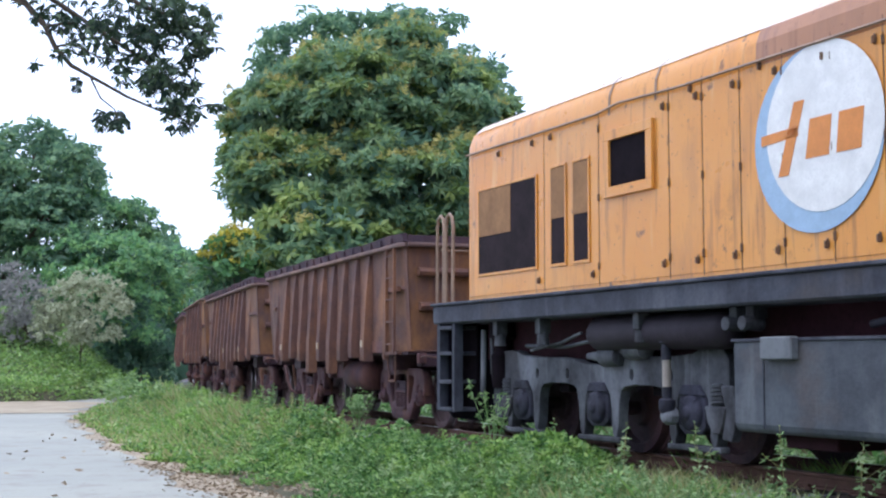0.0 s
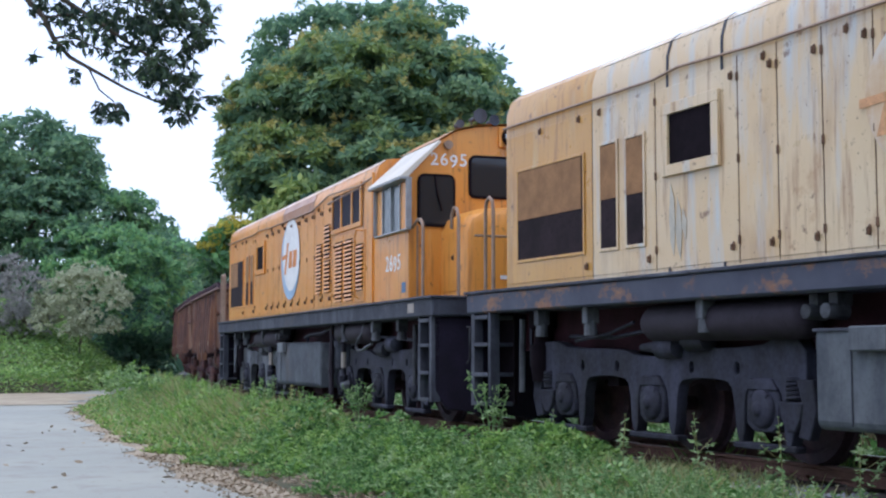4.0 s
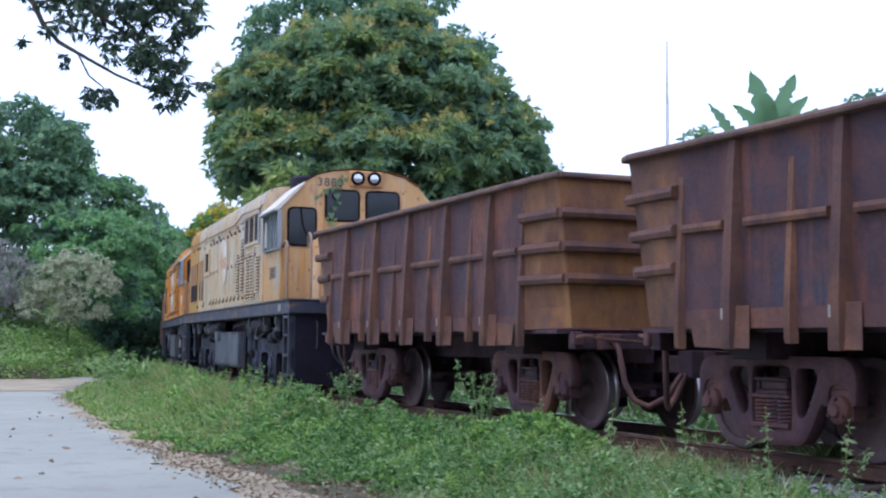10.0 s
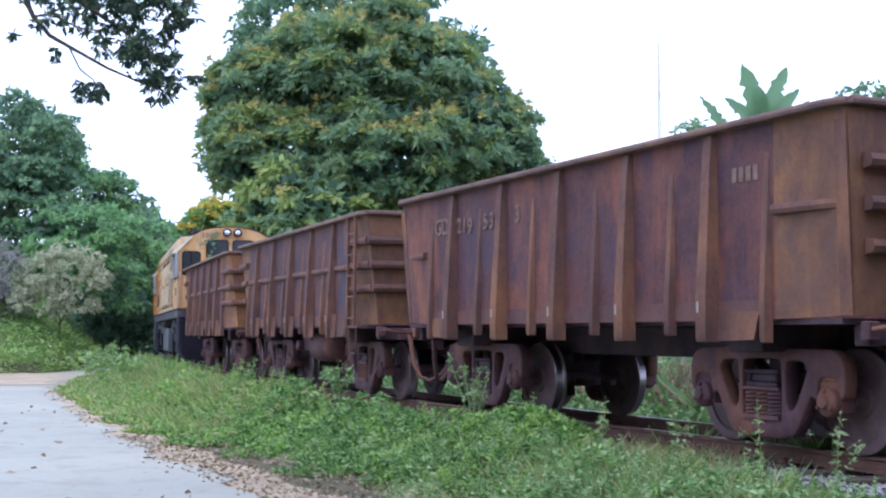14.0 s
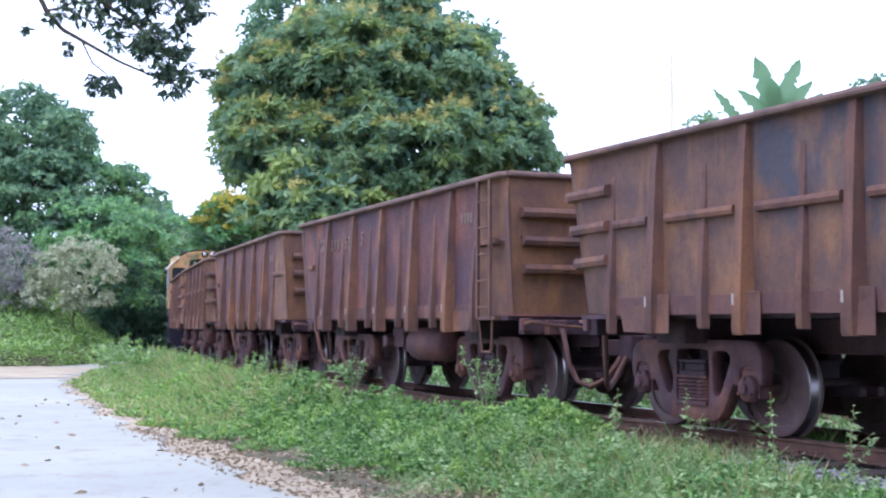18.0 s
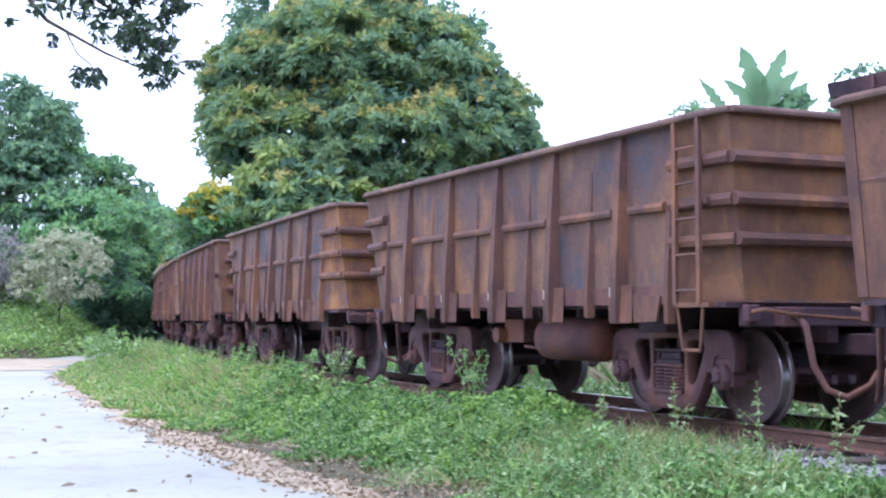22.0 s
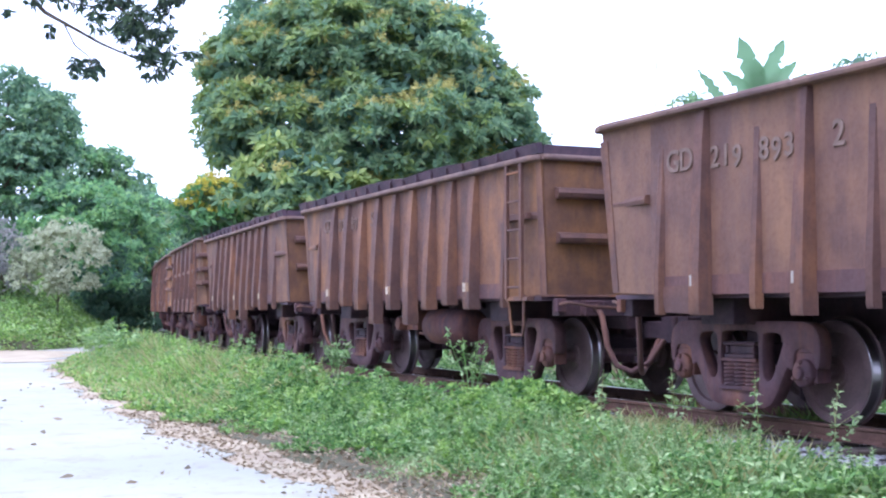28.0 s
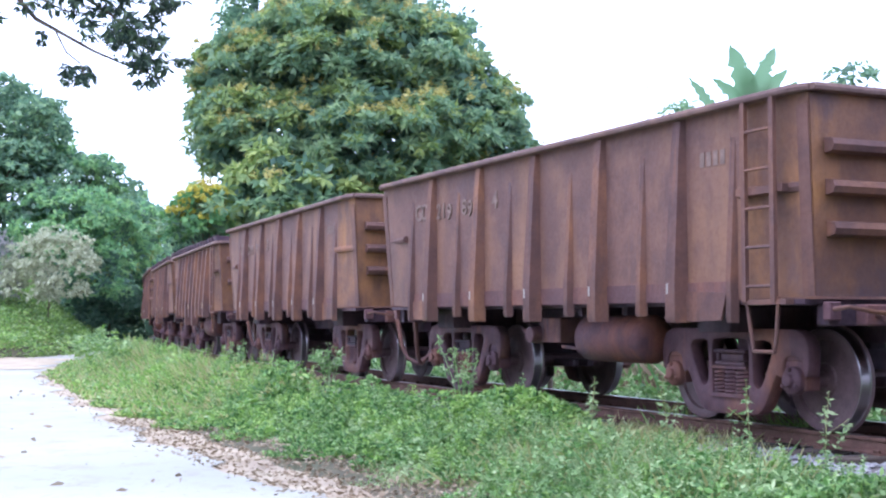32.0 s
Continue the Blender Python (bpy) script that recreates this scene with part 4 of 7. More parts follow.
def truck(parent, x, dark):
    """Three-axle truck: stepped cast frame with pedestals, tie bars, journal boxes, springs and brake cylinders."""
    # dark picks the shaded copy of the truck steel
    TRUCK_GREY = TRUCK_DARK if dark else TRUCK_DUSTY
    low = [(-2.16, .62)]
    for a in (-1.62, 0.0, 1.62):
        low += [(a - .52, .70), (a - .40, .62), (a - .36, .18), (a - .26, .18), (a - .245, .56), (a - .16, .68), (a + .16, .68), (a + .245, .56), (a + .26, .18), (a + .36, .18), (a + .40, .62), (a + .52, .70)]
    up = [(2.16, .62), (2.16, 1.04), (1.78, 1.06), (1.58, .98), (.50, .97), (.30, .90), (-.30, .90), (-.50, .97), (-1.58, .98), (-1.78, 1.06), (-2.16, 1.04)]
    bores = [[(a + .035 * math.cos(q * .785), .80 + .055 * math.sin(q * .785)) for q in range(8)] for a in (-1.28, -.62, .62, 1.28)]
    cast = casting("truck", rounded(low + up, 1), bores, .97, 1.09, TRUCK_GREY, 0.01)
    cast.set_sharp_from_angle(angle=radians(28))
    t = part("truck", cast, None, parent, "dusty grey three-axle truck frame")
    t.matrix_local = pose(x, 0, 0)
    part("frame_side", flipped(cast), None, t)
    g = Geo().box(-1.0, -.8, -.96, .96, .6, .85).box(.8, 1.0, -.96, .96, .6, .85).lathe([(.85, .4), (1.3, .35)], "z", (0, 0, 0), 18)
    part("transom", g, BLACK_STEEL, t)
    for a in (-1.62, 0.0, 1.62):
        w = part("wheelset", LOCO_WHEELS, None, t, "heavy dusty driving wheels")
        w.matrix_local = pose(a, 0, LOCO_R)
        SPINNING.append((w, a, LOCO_R))
        for s in (1, -1):
            part("tie_bar", Geo().box(a - .40, a + .40, s * .98, s * 1.10, .13, .185), TRUCK_GREY, t, "", 0.012)
            g = Geo()
            g.plate([(a - .17, .66), (a - .21, .56), (a - .21, .34), (a - .12, .28), (a + .12, .28), (a + .21, .34), (a + .21, .56), (a + .17, .66)], "y", s * .93, s * 1.10)
            g.lathe([(s * 1.09, .165), (s * 1.13, .16), (s * 1.15, .12), (s * 1.155, .06), (s * 1.18, .05)], "y", (a, 0, .47), 16)
            for q in (-.09, .09):
                g.box(a + q - .02, a + q + .02, s * 1.11, s * 1.15, .55, .60)
            g.plate([(a - .20, .62), (a + .20, .62), (a + .13, .72), (a - .13, .72)], "y", s * .95, s * 1.12)
            part("journal_box", g, TRUCK_DARK, t, "", 0.012, 35)
    for s in (1, -1):
        for a in (-1.99, 1.99):
            pts = [(a + .07 * math.cos(k * .8), s * (1.06 + .07 * math.sin(k * .8)), .56 + .17 * k / 36) for k in range(37)]
            part("spring", Geo().tube(pts, .018, 5), TRUCK_GREY, t, "", 0, 60)
            g = Geo()
            g.plate([(a - .16, .54), (a + .16, .54), (a + .12, .40), (a + .05, .30), (a - .05, .30), (a - .12, .40)], "y", s * 1.0, s * 1.12)
            part("spring_seat", g, TRUCK_GREY, t, "", 0.012)
        for a in (-.75, -.30):
            g = Geo().lathe([(-.20, .05), (-.18, .10), (.10, .11), (.14, .06), (.42, .035)], "x", (a, s * 1.12, 1.05 if a < -.5 else .98), 14)
            part("brake_cylinder", g, TRUCK_GREY, t, "", 0, 40)
        g = Geo().tube([(-1.6, s * 1.1, 1.10), (-1.0, s * 1.14, 1.14), (-.2, s * 1.14, 1.16), (.6, s * 1.12, 1.08), (1.5, s * 1.1, 1.10)], .022, 6)
        g.tube([(.2, s * 1.16, 1.22), (.6, s * 1.18, 1.12), (1.3, s * 1.15, 1.05)], .018, 6)
        part("brake_pipe", g, TRUCK_GREY, t, "", 0, 60)
        for a in (-2.16, 2.16):
            k = 1 if a > 0 else -1
            hang = [(a - k * .10, .72), (a - k * .02, .50), (a - k * .08, .26), (a + k * .05, .24), (a + k * .14, .46), (a + k * .10, .72)][::-k]
            part("brake_hanger", Geo().plate(hang, "y", s * 1.02, s * 1.12), TRUCK_GREY, t, "", 0.01)
            part("brake_shoe", Geo().plate([(a - .05, .62), (a + .05, .62), (a + .06, .36), (a - .06, .36)], "y", s * .90, s * 1.0), BLACK_STEEL, t)
        part("sand_pipe", Geo().tube([(2.3, s * 1.14, 1.30), (2.28, s * 1.14, .8), (2.20, s * 1.0, .35), (2.12, s * .7, .12)], .022, 6), TRUCK_GREY, t, "", 0, 60)


def panel(parent, name, x0, x1, z0, z1, mat, y=1.37, proud=.010, label=""):
    return part(name, Geo().box(x0, x1, y, y + proud, z0, z1), mat, parent, label, 0.004)


def framed(parent, name, x0, x1, z0, z1, frame_mat, fill_mat, y=1.37, rim=.06, out=.03, label=""):
    g = Geo()
    g.box(x0, x1, y, y + out, z1 - rim, z1).box(x0, x1, y, y + out, z0, z0 + rim).box(x0, x0 + rim, y, y + out, z0 + rim, z1 - rim).box(x1 - rim, x1, y, y + out, z0 + rim, z1 - rim)
    f = part(name, g, frame_mat, parent, label, 0.004)
    part("pane", Geo().box(x0 + rim, x1 - rim, y, y + .008, z0 + rim, z1 - rim), fill_mat, f)
    return f


def louvre(parent, x0, x1, z0, z1, y, slat):
    f = part("louvre", Geo().box(x0, x1, y, y + .006, z0, z1), DARK_GRILLE, parent, "dark louvred opening")
    n = int((z1 - z0) / .062)
    for i in range(n):
        s = part("slat", slat, None, f)
        s.matrix_local = Matrix.Translation(((x0 + x1) / 2, y + .006, z0 + (i + .6) * (z1 - z0) / n)) @ Matrix.Diagonal((x1 - x0, 1, 1.3, 1))


def emblem(parent, cx, cz, r, ghost):
    """Round emblem: a white disc over a blue crescent with slanted orange strokes, as plain shapes."""
    y = 1.386
    def disc(x, z, q, y0, n=40):
        return Geo().plate([(x + q * math.cos(2 * math.pi * k / n), z + q * math.sin(2 * math.pi * k / n)) for k in range(n)], "y", y0, y0 + .003)
    if not ghost:
        part("emblem_rim", disc(cx + .03, cz - .05, r, y), BLUE_PAINT, parent, "pale blue crescent of the emblem")
    part("emblem_disc", disc(cx - .05, cz + .03, r * .90, y + .004), LOGO_GHOST if ghost else WHITE_PAINT, parent, "white disc of the emblem")
    m = ORANGE_GHOST if ghost else ORANGE_MARK
    strokes = [[(.46, -.30), (.34, -.30), (.14, .26), (.26, .26)], [(.66, -.03), (.22, -.01), (.22, .07), (.66, .05)],
               [(.14, -.20), (-.12, -.20), (-.16, .10), (.08, .10)], [(-.20, -.20), (-.46, -.20), (-.50, .10), (-.24, .10)]]
    for s in strokes:
        part("emblem_stroke", Geo().plate([(cx + a * r / .72, cz + b * r / .72) for a, b in s], "y", y + .008, y + .011), m, parent)


def locomotive(c, paint, cab_paint, number, ghost, dark):
    lo = thing("locomotive", "faded yellow diesel locomotive with peeling paint and leafy vines" if ghost else "orange diesel locomotive with a white round emblem", "locomotive", "locomotives of the train")
    # frame
    sill = part("main_frame", Geo().box(-7.45, 7.45, -1.44, 1.44, 1.38, 1.61), SILL_WORN if ghost else SILL_GREY, lo, "navy side sill with remains of orange paint" if ghost else "weathered blue-grey side sill", 0.02)
    part("walkway_edge", Geo().box(-7.47, 7.47, -1.47, 1.47, 1.60, 1.635), SILL_GREY, lo, "", 0.008)
    part("under_beam", Geo().box(-6.9, 6.9, -.95, .95, .95, 1.38), MAROON, lo, "maroon centre beam coloured dark as in shade")
    part("number_plate_mount", Geo().box(-6.75, -6.50, 1.44, 1.446, 1.44, 1.56), WHITE_MARK, sill)
    # hood
    profile, down, end_paint = (HOOD, 0.0, YELLOW_END) if ghost else (HOOD_LOW, .06, paint)
    ring = arch(profile)
    def at(x, f):
        return [(x, y * f, 1.62 + (z - 1.62) * (1 if f == 1 else 1 - (1 - f) * .35)) for y, z in ring]
    hood = part("hood", Geo().loft([at(-4.8, 1), at(4.70, 1)]), paint, lo, "long engine hood", 0, 30)
    part("hood_end", Geo().loft([at(4.70, 1), at(6.50, 1), at(6.585, .985), at(6.62, .95)]), end_paint, lo, "radiator end of the hood", 0, 30)
    # pale strip along the top: sky sheen put into the roof colour
    part("hood_roof_strip", Geo().loft([[(x, y * 1.003, z + .006) for y, z in arch(profile[3:])] for x in (-4.8, 4.66 if ghost else 6.48)], closed=False, caps=False), ROOF_YELLOW if ghost else ROOF_ORANGE, hood, "pale roof sheet with sky sheen in its colour")
    for x in (3.40, 2.6, -1.22, -2.35, -4.2, -4.66):
        part("roof_joint", Geo().loft([[(x + d, y * 1.004, 1.62 + (z - 1.62) * 1.003) for y, z in ring] for d in (-.018, .018)], closed=False, caps=False), SILL_GREY if ghost else HAND_STEEL, hood)
    run_of_pipe = [(6.56, 3.42), (3.6, 3.40), (3.2, 3.44), (2.2, 3.40), (-1.2, 3.38), (-2.3, 3.52), (-4.2, 3.46), (-4.7, 3.5)]
    part("roof_conduit", Geo().tube([(x, 1.40, z - down) for x, z in run_of_pipe], .014, 6), HAND_STEEL, hood, "thin pipe below the roof edge", 0, 60)
    # doors along the hood, with latches
    doors = [(6.50, 4.72), (4.68, 3.62), (3.58, 2.42), (2.38, 1.92), (1.88, 1.40), (1.36, .86), (.82, .30), (.26, -.24), (-.28, -.76), (-.80, -1.26), (-1.34, -1.84), (-1.88, -2.40)]
    for a, b in doors:
        d = panel(hood, "hood_door", b - .012, a + .012, 1.68, 3.30, end_paint if a > 4.7 else paint, proud=.006)
        if a < 3.6:
            for z in (1.80, 3.22):
                part("latch", LATCH, None, d).matrix_local = Matrix.Translation((b + .05, 1.378, z))
            for z in (1.85, 2.52, 3.2):
                part("hinge", HINGE, None, d).matrix_local = Matrix.Translation((a + .012, 1.378, z))
        else:
            part("latch", LATCH, None, d).matrix_local = Matrix.Translation((b + .08, 1.378, 1.78))
        part("door_seam", Geo().box(b - .024, b - .015, 1.371, 1.3735, 1.66, 3.38), HAND_DARK, d, "dirty gap beside the door")
    for a, b in ((-2.62, -3.12), (-3.16, -3.70), (-3.74, -4.30)):
        d = panel(hood, "hood_door", b, a, 1.68, 2.74, paint)
        for z in (1.82, 2.6):
            part("latch", LATCH, None, d).matrix_local = Matrix.Translation((a - .04, 1.378, z))
    for x in (5.75, 4.95, 4.55, 2.05, 1.1, -.5, -1.6):
        part("latch", LATCH, None, hood).matrix_local = Matrix.Translation((x, 1.372, 3.30 - .03 * (x > 3)))
    # intakes and windows of the hood
    g = framed(hood, "intake_grille", 4.84, 6.28, 1.90, 2.92, end_paint, DARK_GRILLE, 1.38, .03, .012, "wide dark intake grille")
    part("dust_sheet", Geo().box(5.45 if not ghost else 4.9, 6.24, 1.388, 1.393, 2.36, 2.88), BROWN_GRILLE, g, "dusty brown upper part of the grille")
    for a in (3.76, 4.22):
        g = framed(hood, "intake_grille", a, a + .34, 1.90, 2.96, paint, DARK_GRILLE, 1.38, .03, .012, "narrow dark intake grille")
        part("dust_sheet", Geo().box(a + .03, a + .31, 1.388, 1.393, 2.40, 2.92), BROWN_GRILLE, g)
    framed(hood, "hood_window", 2.62, 3.46, 2.49, 3.14, paint, BLACK_STEEL, 1.38, .10, .035, "small square window in a raised frame")
    up = framed(hood, "upper_window", -4.16, -2.46, 2.80, 3.46, paint, NAVY, 1.376, .07, .03, "row of dark upper windows")
    for x in (-3.02, -3.62):
        part("mullion", Geo().box(x - .03, x + .03, 1.376, 1.40, 2.87, 3.40), paint, up)
    part("grab_rail", Geo().tube([(-2.42, 1.40, 3.30), (-2.46, 1.46, 3.30), (-4.15, 1.46, 3.34), (-4.2, 1.40, 3.34)], .012, 6), HAND_STEEL, hood, "", 0, 60)
    for x0, x1, z0, z1 in ((-1.80, -1.46, 1.90, 2.72), (-2.34, -1.98, 1.90, 2.42), (-2.34, -1.98, 2.46, 3.00), (-3.08, -2.68, 1.72, 2.66), (-3.64, -3.22, 1.72, 2.66), (-4.22, -3.84, 1.85, 2.54)):
        louvre(hood, x0, x1, z0, z1, 1.381, SLAT_PALE if ghost else SLAT)
    part("grab_rail", Geo().tube([(-4.08, 1.40, 1.72), (-4.08, 1.47, 1.76), (-4.06, 1.47, 2.62), (-4.12, 1.46, 2.74), (-4.22, 1.40, 2.72)], .016, 6), paint, hood, "curved exhaust-side grab rail", 0, 60)
    emblem(hood, .42, 2.66 if not ghost else 2.70, .72 if not ghost else .60, ghost)
    if ghost:
        for x, z0, z1 in ((3.34, 1.78, 2.42), (3.24, 1.74, 2.30), (3.16, 1.9, 2.2), (-.42, 1.9, 3.1), (-1.05, 1.80, 2.9), (-1.14, 2.2, 3.15)):
            part("bleached_patch", Geo().plate([(x - .02, z0), (x + .03, z0 + .12), (x + .05, z1 - .3), (x + .02, z1), (x - .03, z1 - .12), (x - .045, z0 + .25)], "y", 1.381, 1.3825), BLUE_GHOST, hood, "streak of bleached paint")
    # hood front end
    part("front_window", Geo().box(6.615, 6.63, -1.0, 1.0, 2.2, 2.9), DARK_GRILLE, hood)
    # cab
    ring = arch(CAB, .12)
    cab = part("cab", Geo().loft([[(x, y, z) for y, z in ring] for x in (-6.40, -4.80)]), cab_paint, lo, "driver's cab", 0.012)
    if not ghost:
        part("soot_band", Geo().loft([[(x, y * 1.004, 1.62 + (z - 1.62) * 1.002 + dz) for (y, z), dz in zip(profile[1:4], (-.06 - .05 * (i % 2), 0, 0))] for i, x in enumerate((1.16, .8, .3, -.2, -.7, -1.2))], closed=False, caps=False), SOOT_BAND, hood, "brown sooty stain along the roof edge")
    part("cab_roof", Geo().loft([[(x, y * 1.012, z + .02) for y, z in arch(CAB[2:], .12)] for x in (-6.44, -4.76)], closed=False, caps=False), cab_paint, cab)
    part("roof_slope", Geo().loft([[(x, 1.56, 3.22), (x, 1.00, 3.735), (x, .98, 3.70), (x, 1.44, 3.22)] for x in (-6.50, -4.98)]), ROOF_PALE, cab, "pale sloping roof panel over the cab window", 0.006)
    box = part("window_box", Geo().box(-6.53, -5.05, 1.40, 1.47, 2.527, 2.55).box(-6.53, -5.05, 1.40, 1.56, 3.185, 3.215).box(-6.53, -6.505, 1.40, 1.48, 2.55, 3.185).box(-5.075, -5.05, 1.40, 1.48, 2.55, 3.185), ALUMINIUM, cab, "aluminium-framed side window", 0.006)
    edges = [(-5.09, -5.40, paint if not ghost else DUSTY_GLASS), (-5.42, -5.78, DUSTY_GLASS), (-5.80, -6.18, DUSTY_GLASS), (-6.20, -6.49, DUSTY_GLASS if ghost else paint)]
    for i, (a, b, m) in enumerate(edges):
        part("pane", Geo().box(b, a, 1.42 + .012 * (i % 2), 1.43 + .012 * (i % 2), 2.55, 3.17), m, box, "cab side window pane")
        part("pane_frame", Geo().box(a - .009, a + .009, 1.42, 1.462, 2.55, 3.17), ALUMINIUM, box)
    if ghost:
        part("sun_flap", Geo().box(-5.36, -5.18, 1.455, 1.46, 2.62, 3.08), BLUE_GHOST, box, "pale upright patch over the cab window")
    words(number, .30, BLACK_TEXT if ghost else WHITE_PAINT, cab, (-5.74, 1.403, 2.13), (90, 0, 180), .003, "number", .003)
    words(number, .21 if ghost else .235, BLACK_TEXT if ghost else WHITE_PAINT, cab, (-6.404, .52 if ghost else .84, 3.74 if ghost else 3.48), (90, 0, 90 + 180), .003, "number", .002)
    if ghost:
        for x, z0, z1 in ((-5.92, 1.74, 2.1), (-6.0, 1.72, 2.34), (-6.08, 1.86, 2.46), (-6.15, 1.80, 2.40), (-6.22, 2.0, 2.36), (-6.29, 1.9, 2.2)):
            part("bleached_patch", Geo().plate([(x - .015, z0), (x + .035, z0 + .08), (x + .042, z1 - .2), (x + .02, z1), (x - .03, z1 - .06), (x - .04, z0 + .2)], "y", 1.402, 1.4035), BLUE_GHOST, cab, "streak of bleached paint")
    else:
        part("blue_label", Geo().box(-6.28, -6.12, 1.40, 1.404, 1.72, 1.86), BLUE_LABEL, cab, "small blue square label")
    part("corner_strip", Geo().box(-4.82, -4.78, 1.38, 1.425, 1.62, 3.5), paint, cab)
    # cab face
    def glazed(name, y0, y1, z0, z1):
        r = .06
        def oval(m):
            q = r + m
            return [(cy + q * math.cos(a), cz + q * math.sin(a)) for cy, cz, a0 in ((y1 - r, z0 + r, -90), (y1 - r, z1 - r, 0), (y0 + r, z1 - r, 90), (y0 + r, z0 + r, 180)) for a in (radians(a0 + 30 * k) for k in range(4))]
        f = part(name, Geo().plate(oval(.035), "x", -6.425, -6.402), BLACK_STEEL, cab, "dark rubber-framed window")
        part("pane", Geo().plate(oval(0), "x", -6.432, -6.425), GLASS, f)
        return f
    glazed("door_window", .79, 1.25, 2.62, 3.25)
    off, up_by = (.05, .06) if ghost else (0.0, 0.0)
    glazed("windshield", off - .04, off + .53, 3.02 + up_by, 3.53 + up_by)
    glazed("windshield", off - .78, off - .21, 3.02 + up_by, 3.53 + up_by)
    part("wiper", Geo().tube([(-6.44, 1.05, 3.28), (-6.46, 1.02, 3.0), (-6.45, .95, 2.80)], .012, 5), BLACK_STEEL, cab)
    for y in (.80, 1.28):
        part("door_seam", Geo().box(-6.412, -6.402, y - .012, y + .012, 1.66, 2.60), HAND_STEEL, cab)
    # low nose
    nose_ring = [(.95, 1.62), (.95, 2.50), (.88, 2.66), (.70, 2.76), (0, 2.82)]
    def nose_at(x, f, dz=0):
        return [(x, y * f, z - (dz if z > 2 else 0)) for y, z in arch(nose_ring)]
    nose = part("nose", Geo().loft([nose_at(-7.26, .84, .10), nose_at(-7.22, .93, .04), nose_at(-7.10, 1, 0), nose_at(-6.40, 1)]), cab_paint, lo, "low rounded nose", 0, 35)
    part("nose_door", Geo().box(-7.0, -6.55, .95, .96, 1.72, 2.48), cab_paint, nose, "", 0.004)
    part("latch", LATCH, None, nose).matrix_local = Matrix.Translation((-6.9, .955, 2.15))
    if not ghost:
        y = -7.262
        part("emblem_disc", Geo().plate([(-.05 + .34 * math.cos(q * .3142), 2.30 + .34 * math.sin(q * .3142)) for q in range(20)], "x", y - .004, y), WHITE_PAINT, nose)
        for i in range(4):
            part("lettering_bar", Geo().box(-7.268, -7.262, .34 - i * .16, .46 - i * .16, 1.86, 1.91), WHITE_PAINT, nose)
    if ghost:
        path = [(-6.38, .30, 3.92), (-6.47, .34, 3.84), (-6.46, .42, 3.66), (-6.47, .40, 3.40), (-6.46, .48, 3.18), (-6.47, .50, 2.96)]
        vine = part("vine", Geo().tube(path, .008, 5).tube([path[2], (-6.46, .62, 3.60), (-6.46, .74, 3.50)], .006, 5), LEAF_BRIGHT, cab, "leafy vine hanging over the windshield")
        spots = [(.32, 3.86), (.26, 3.80), (.40, 3.74), (.36, 3.64), (.50, 3.62), (.62, 3.58), (.70, 3.50), (.78, 3.46), (.42, 3.50), (.36, 3.38), (.46, 3.28), (.52, 3.16), (.44, 3.08), (.54, 3.02), (.48, 2.95), (.58, 3.10)]
        for i, (y, z) in enumerate(spots):
            r = .034 + .014 * (i % 3)
            tip = .02 * ((i * 7) % 5 - 2)
            part("vine_leaf", Geo().plate([(y, z + .3 * r), (y + .8 * r, z + .6 * r), (y + r, z), (y + .5 * r, z - .7 * r), (y + tip, z - 1.4 * r), (y - .6 * r, z - .6 * r), (y - r, z + .1 * r), (y - .7 * r, z + .7 * r)], "x", -6.485 - .012 * (i % 3), -6.482 - .012 * (i % 3)), LEAF_TREE, vine)
    # headlights
    part("headlight_box", Geo().box(-6.45, -6.39, off - .48, off + .13, 3.68, 3.97), cab_paint, cab, "", 0.02)
    for y in (off - .02, off - .32):
        hl = part("headlight", Geo().lathe([(-6.36, .12), (-6.50, .125), (-6.52, .11), (-6.49, .085)], "x", (0, y, 3.83), 20), BLACK_STEEL, cab, "round headlight in a black rim", 0, 50)
        part("lens", Geo().lathe([(-6.488, .085), (-6.50, .06), (-6.505, .01)], "x", (0, y, 3.83), 18), LENS, hl, "clear headlight lens", 0, 60)
    # roof gear
    if ghost:
        g = Geo().lathe([(3.84, .40), (4.06, .40), (4.10, .36), (4.10, .02)], "z", (-4.95, .55, -.10), 20)
        part("roof_vent", g, NAVY, cab, "dark round roof ventilator", 0, 40)
        part("exhaust_stack", Geo().box(-.2, .45, -.2, .2, 3.78, 3.92), BLACK_STEEL, hood)
    else:
        for x0, dy, hz, l, r in ((-6.22, .46, 4.07, .36, .10), (-6.18, .20, 4.05, .26, .075), (-6.05, .62, 4.01, .20, .06)):
            g = Geo().lathe([(x0 - l, r), (x0 - l + .015, r * .98), (x0 - l + .05, r * .6), (x0 - l * .5, .032), (x0, .026)], "x", (0, dy, hz), 16)
            g.tube([(x0 - .03, dy, hz), (x0 - .02, dy, 3.84)], .016, 6).tube([(x0 - .02, dy, 3.98), (-6.15, .35, 3.96)], .012, 5)
            part("horn", g, SILL_GREY, cab, "air horn on the cab roof", 0, 50)
        part("marker_lamp", Geo().lathe([(-6.40, .06), (-6.46, .06), (-6.46, .01)], "x", (0, .86, 3.68), 12), HAND_STEEL, cab)
        part("antenna", Geo().tube([(-5.9, .8, 3.76), (-5.9, .8, 3.92)], .010, 5), BLACK_STEEL, cab)
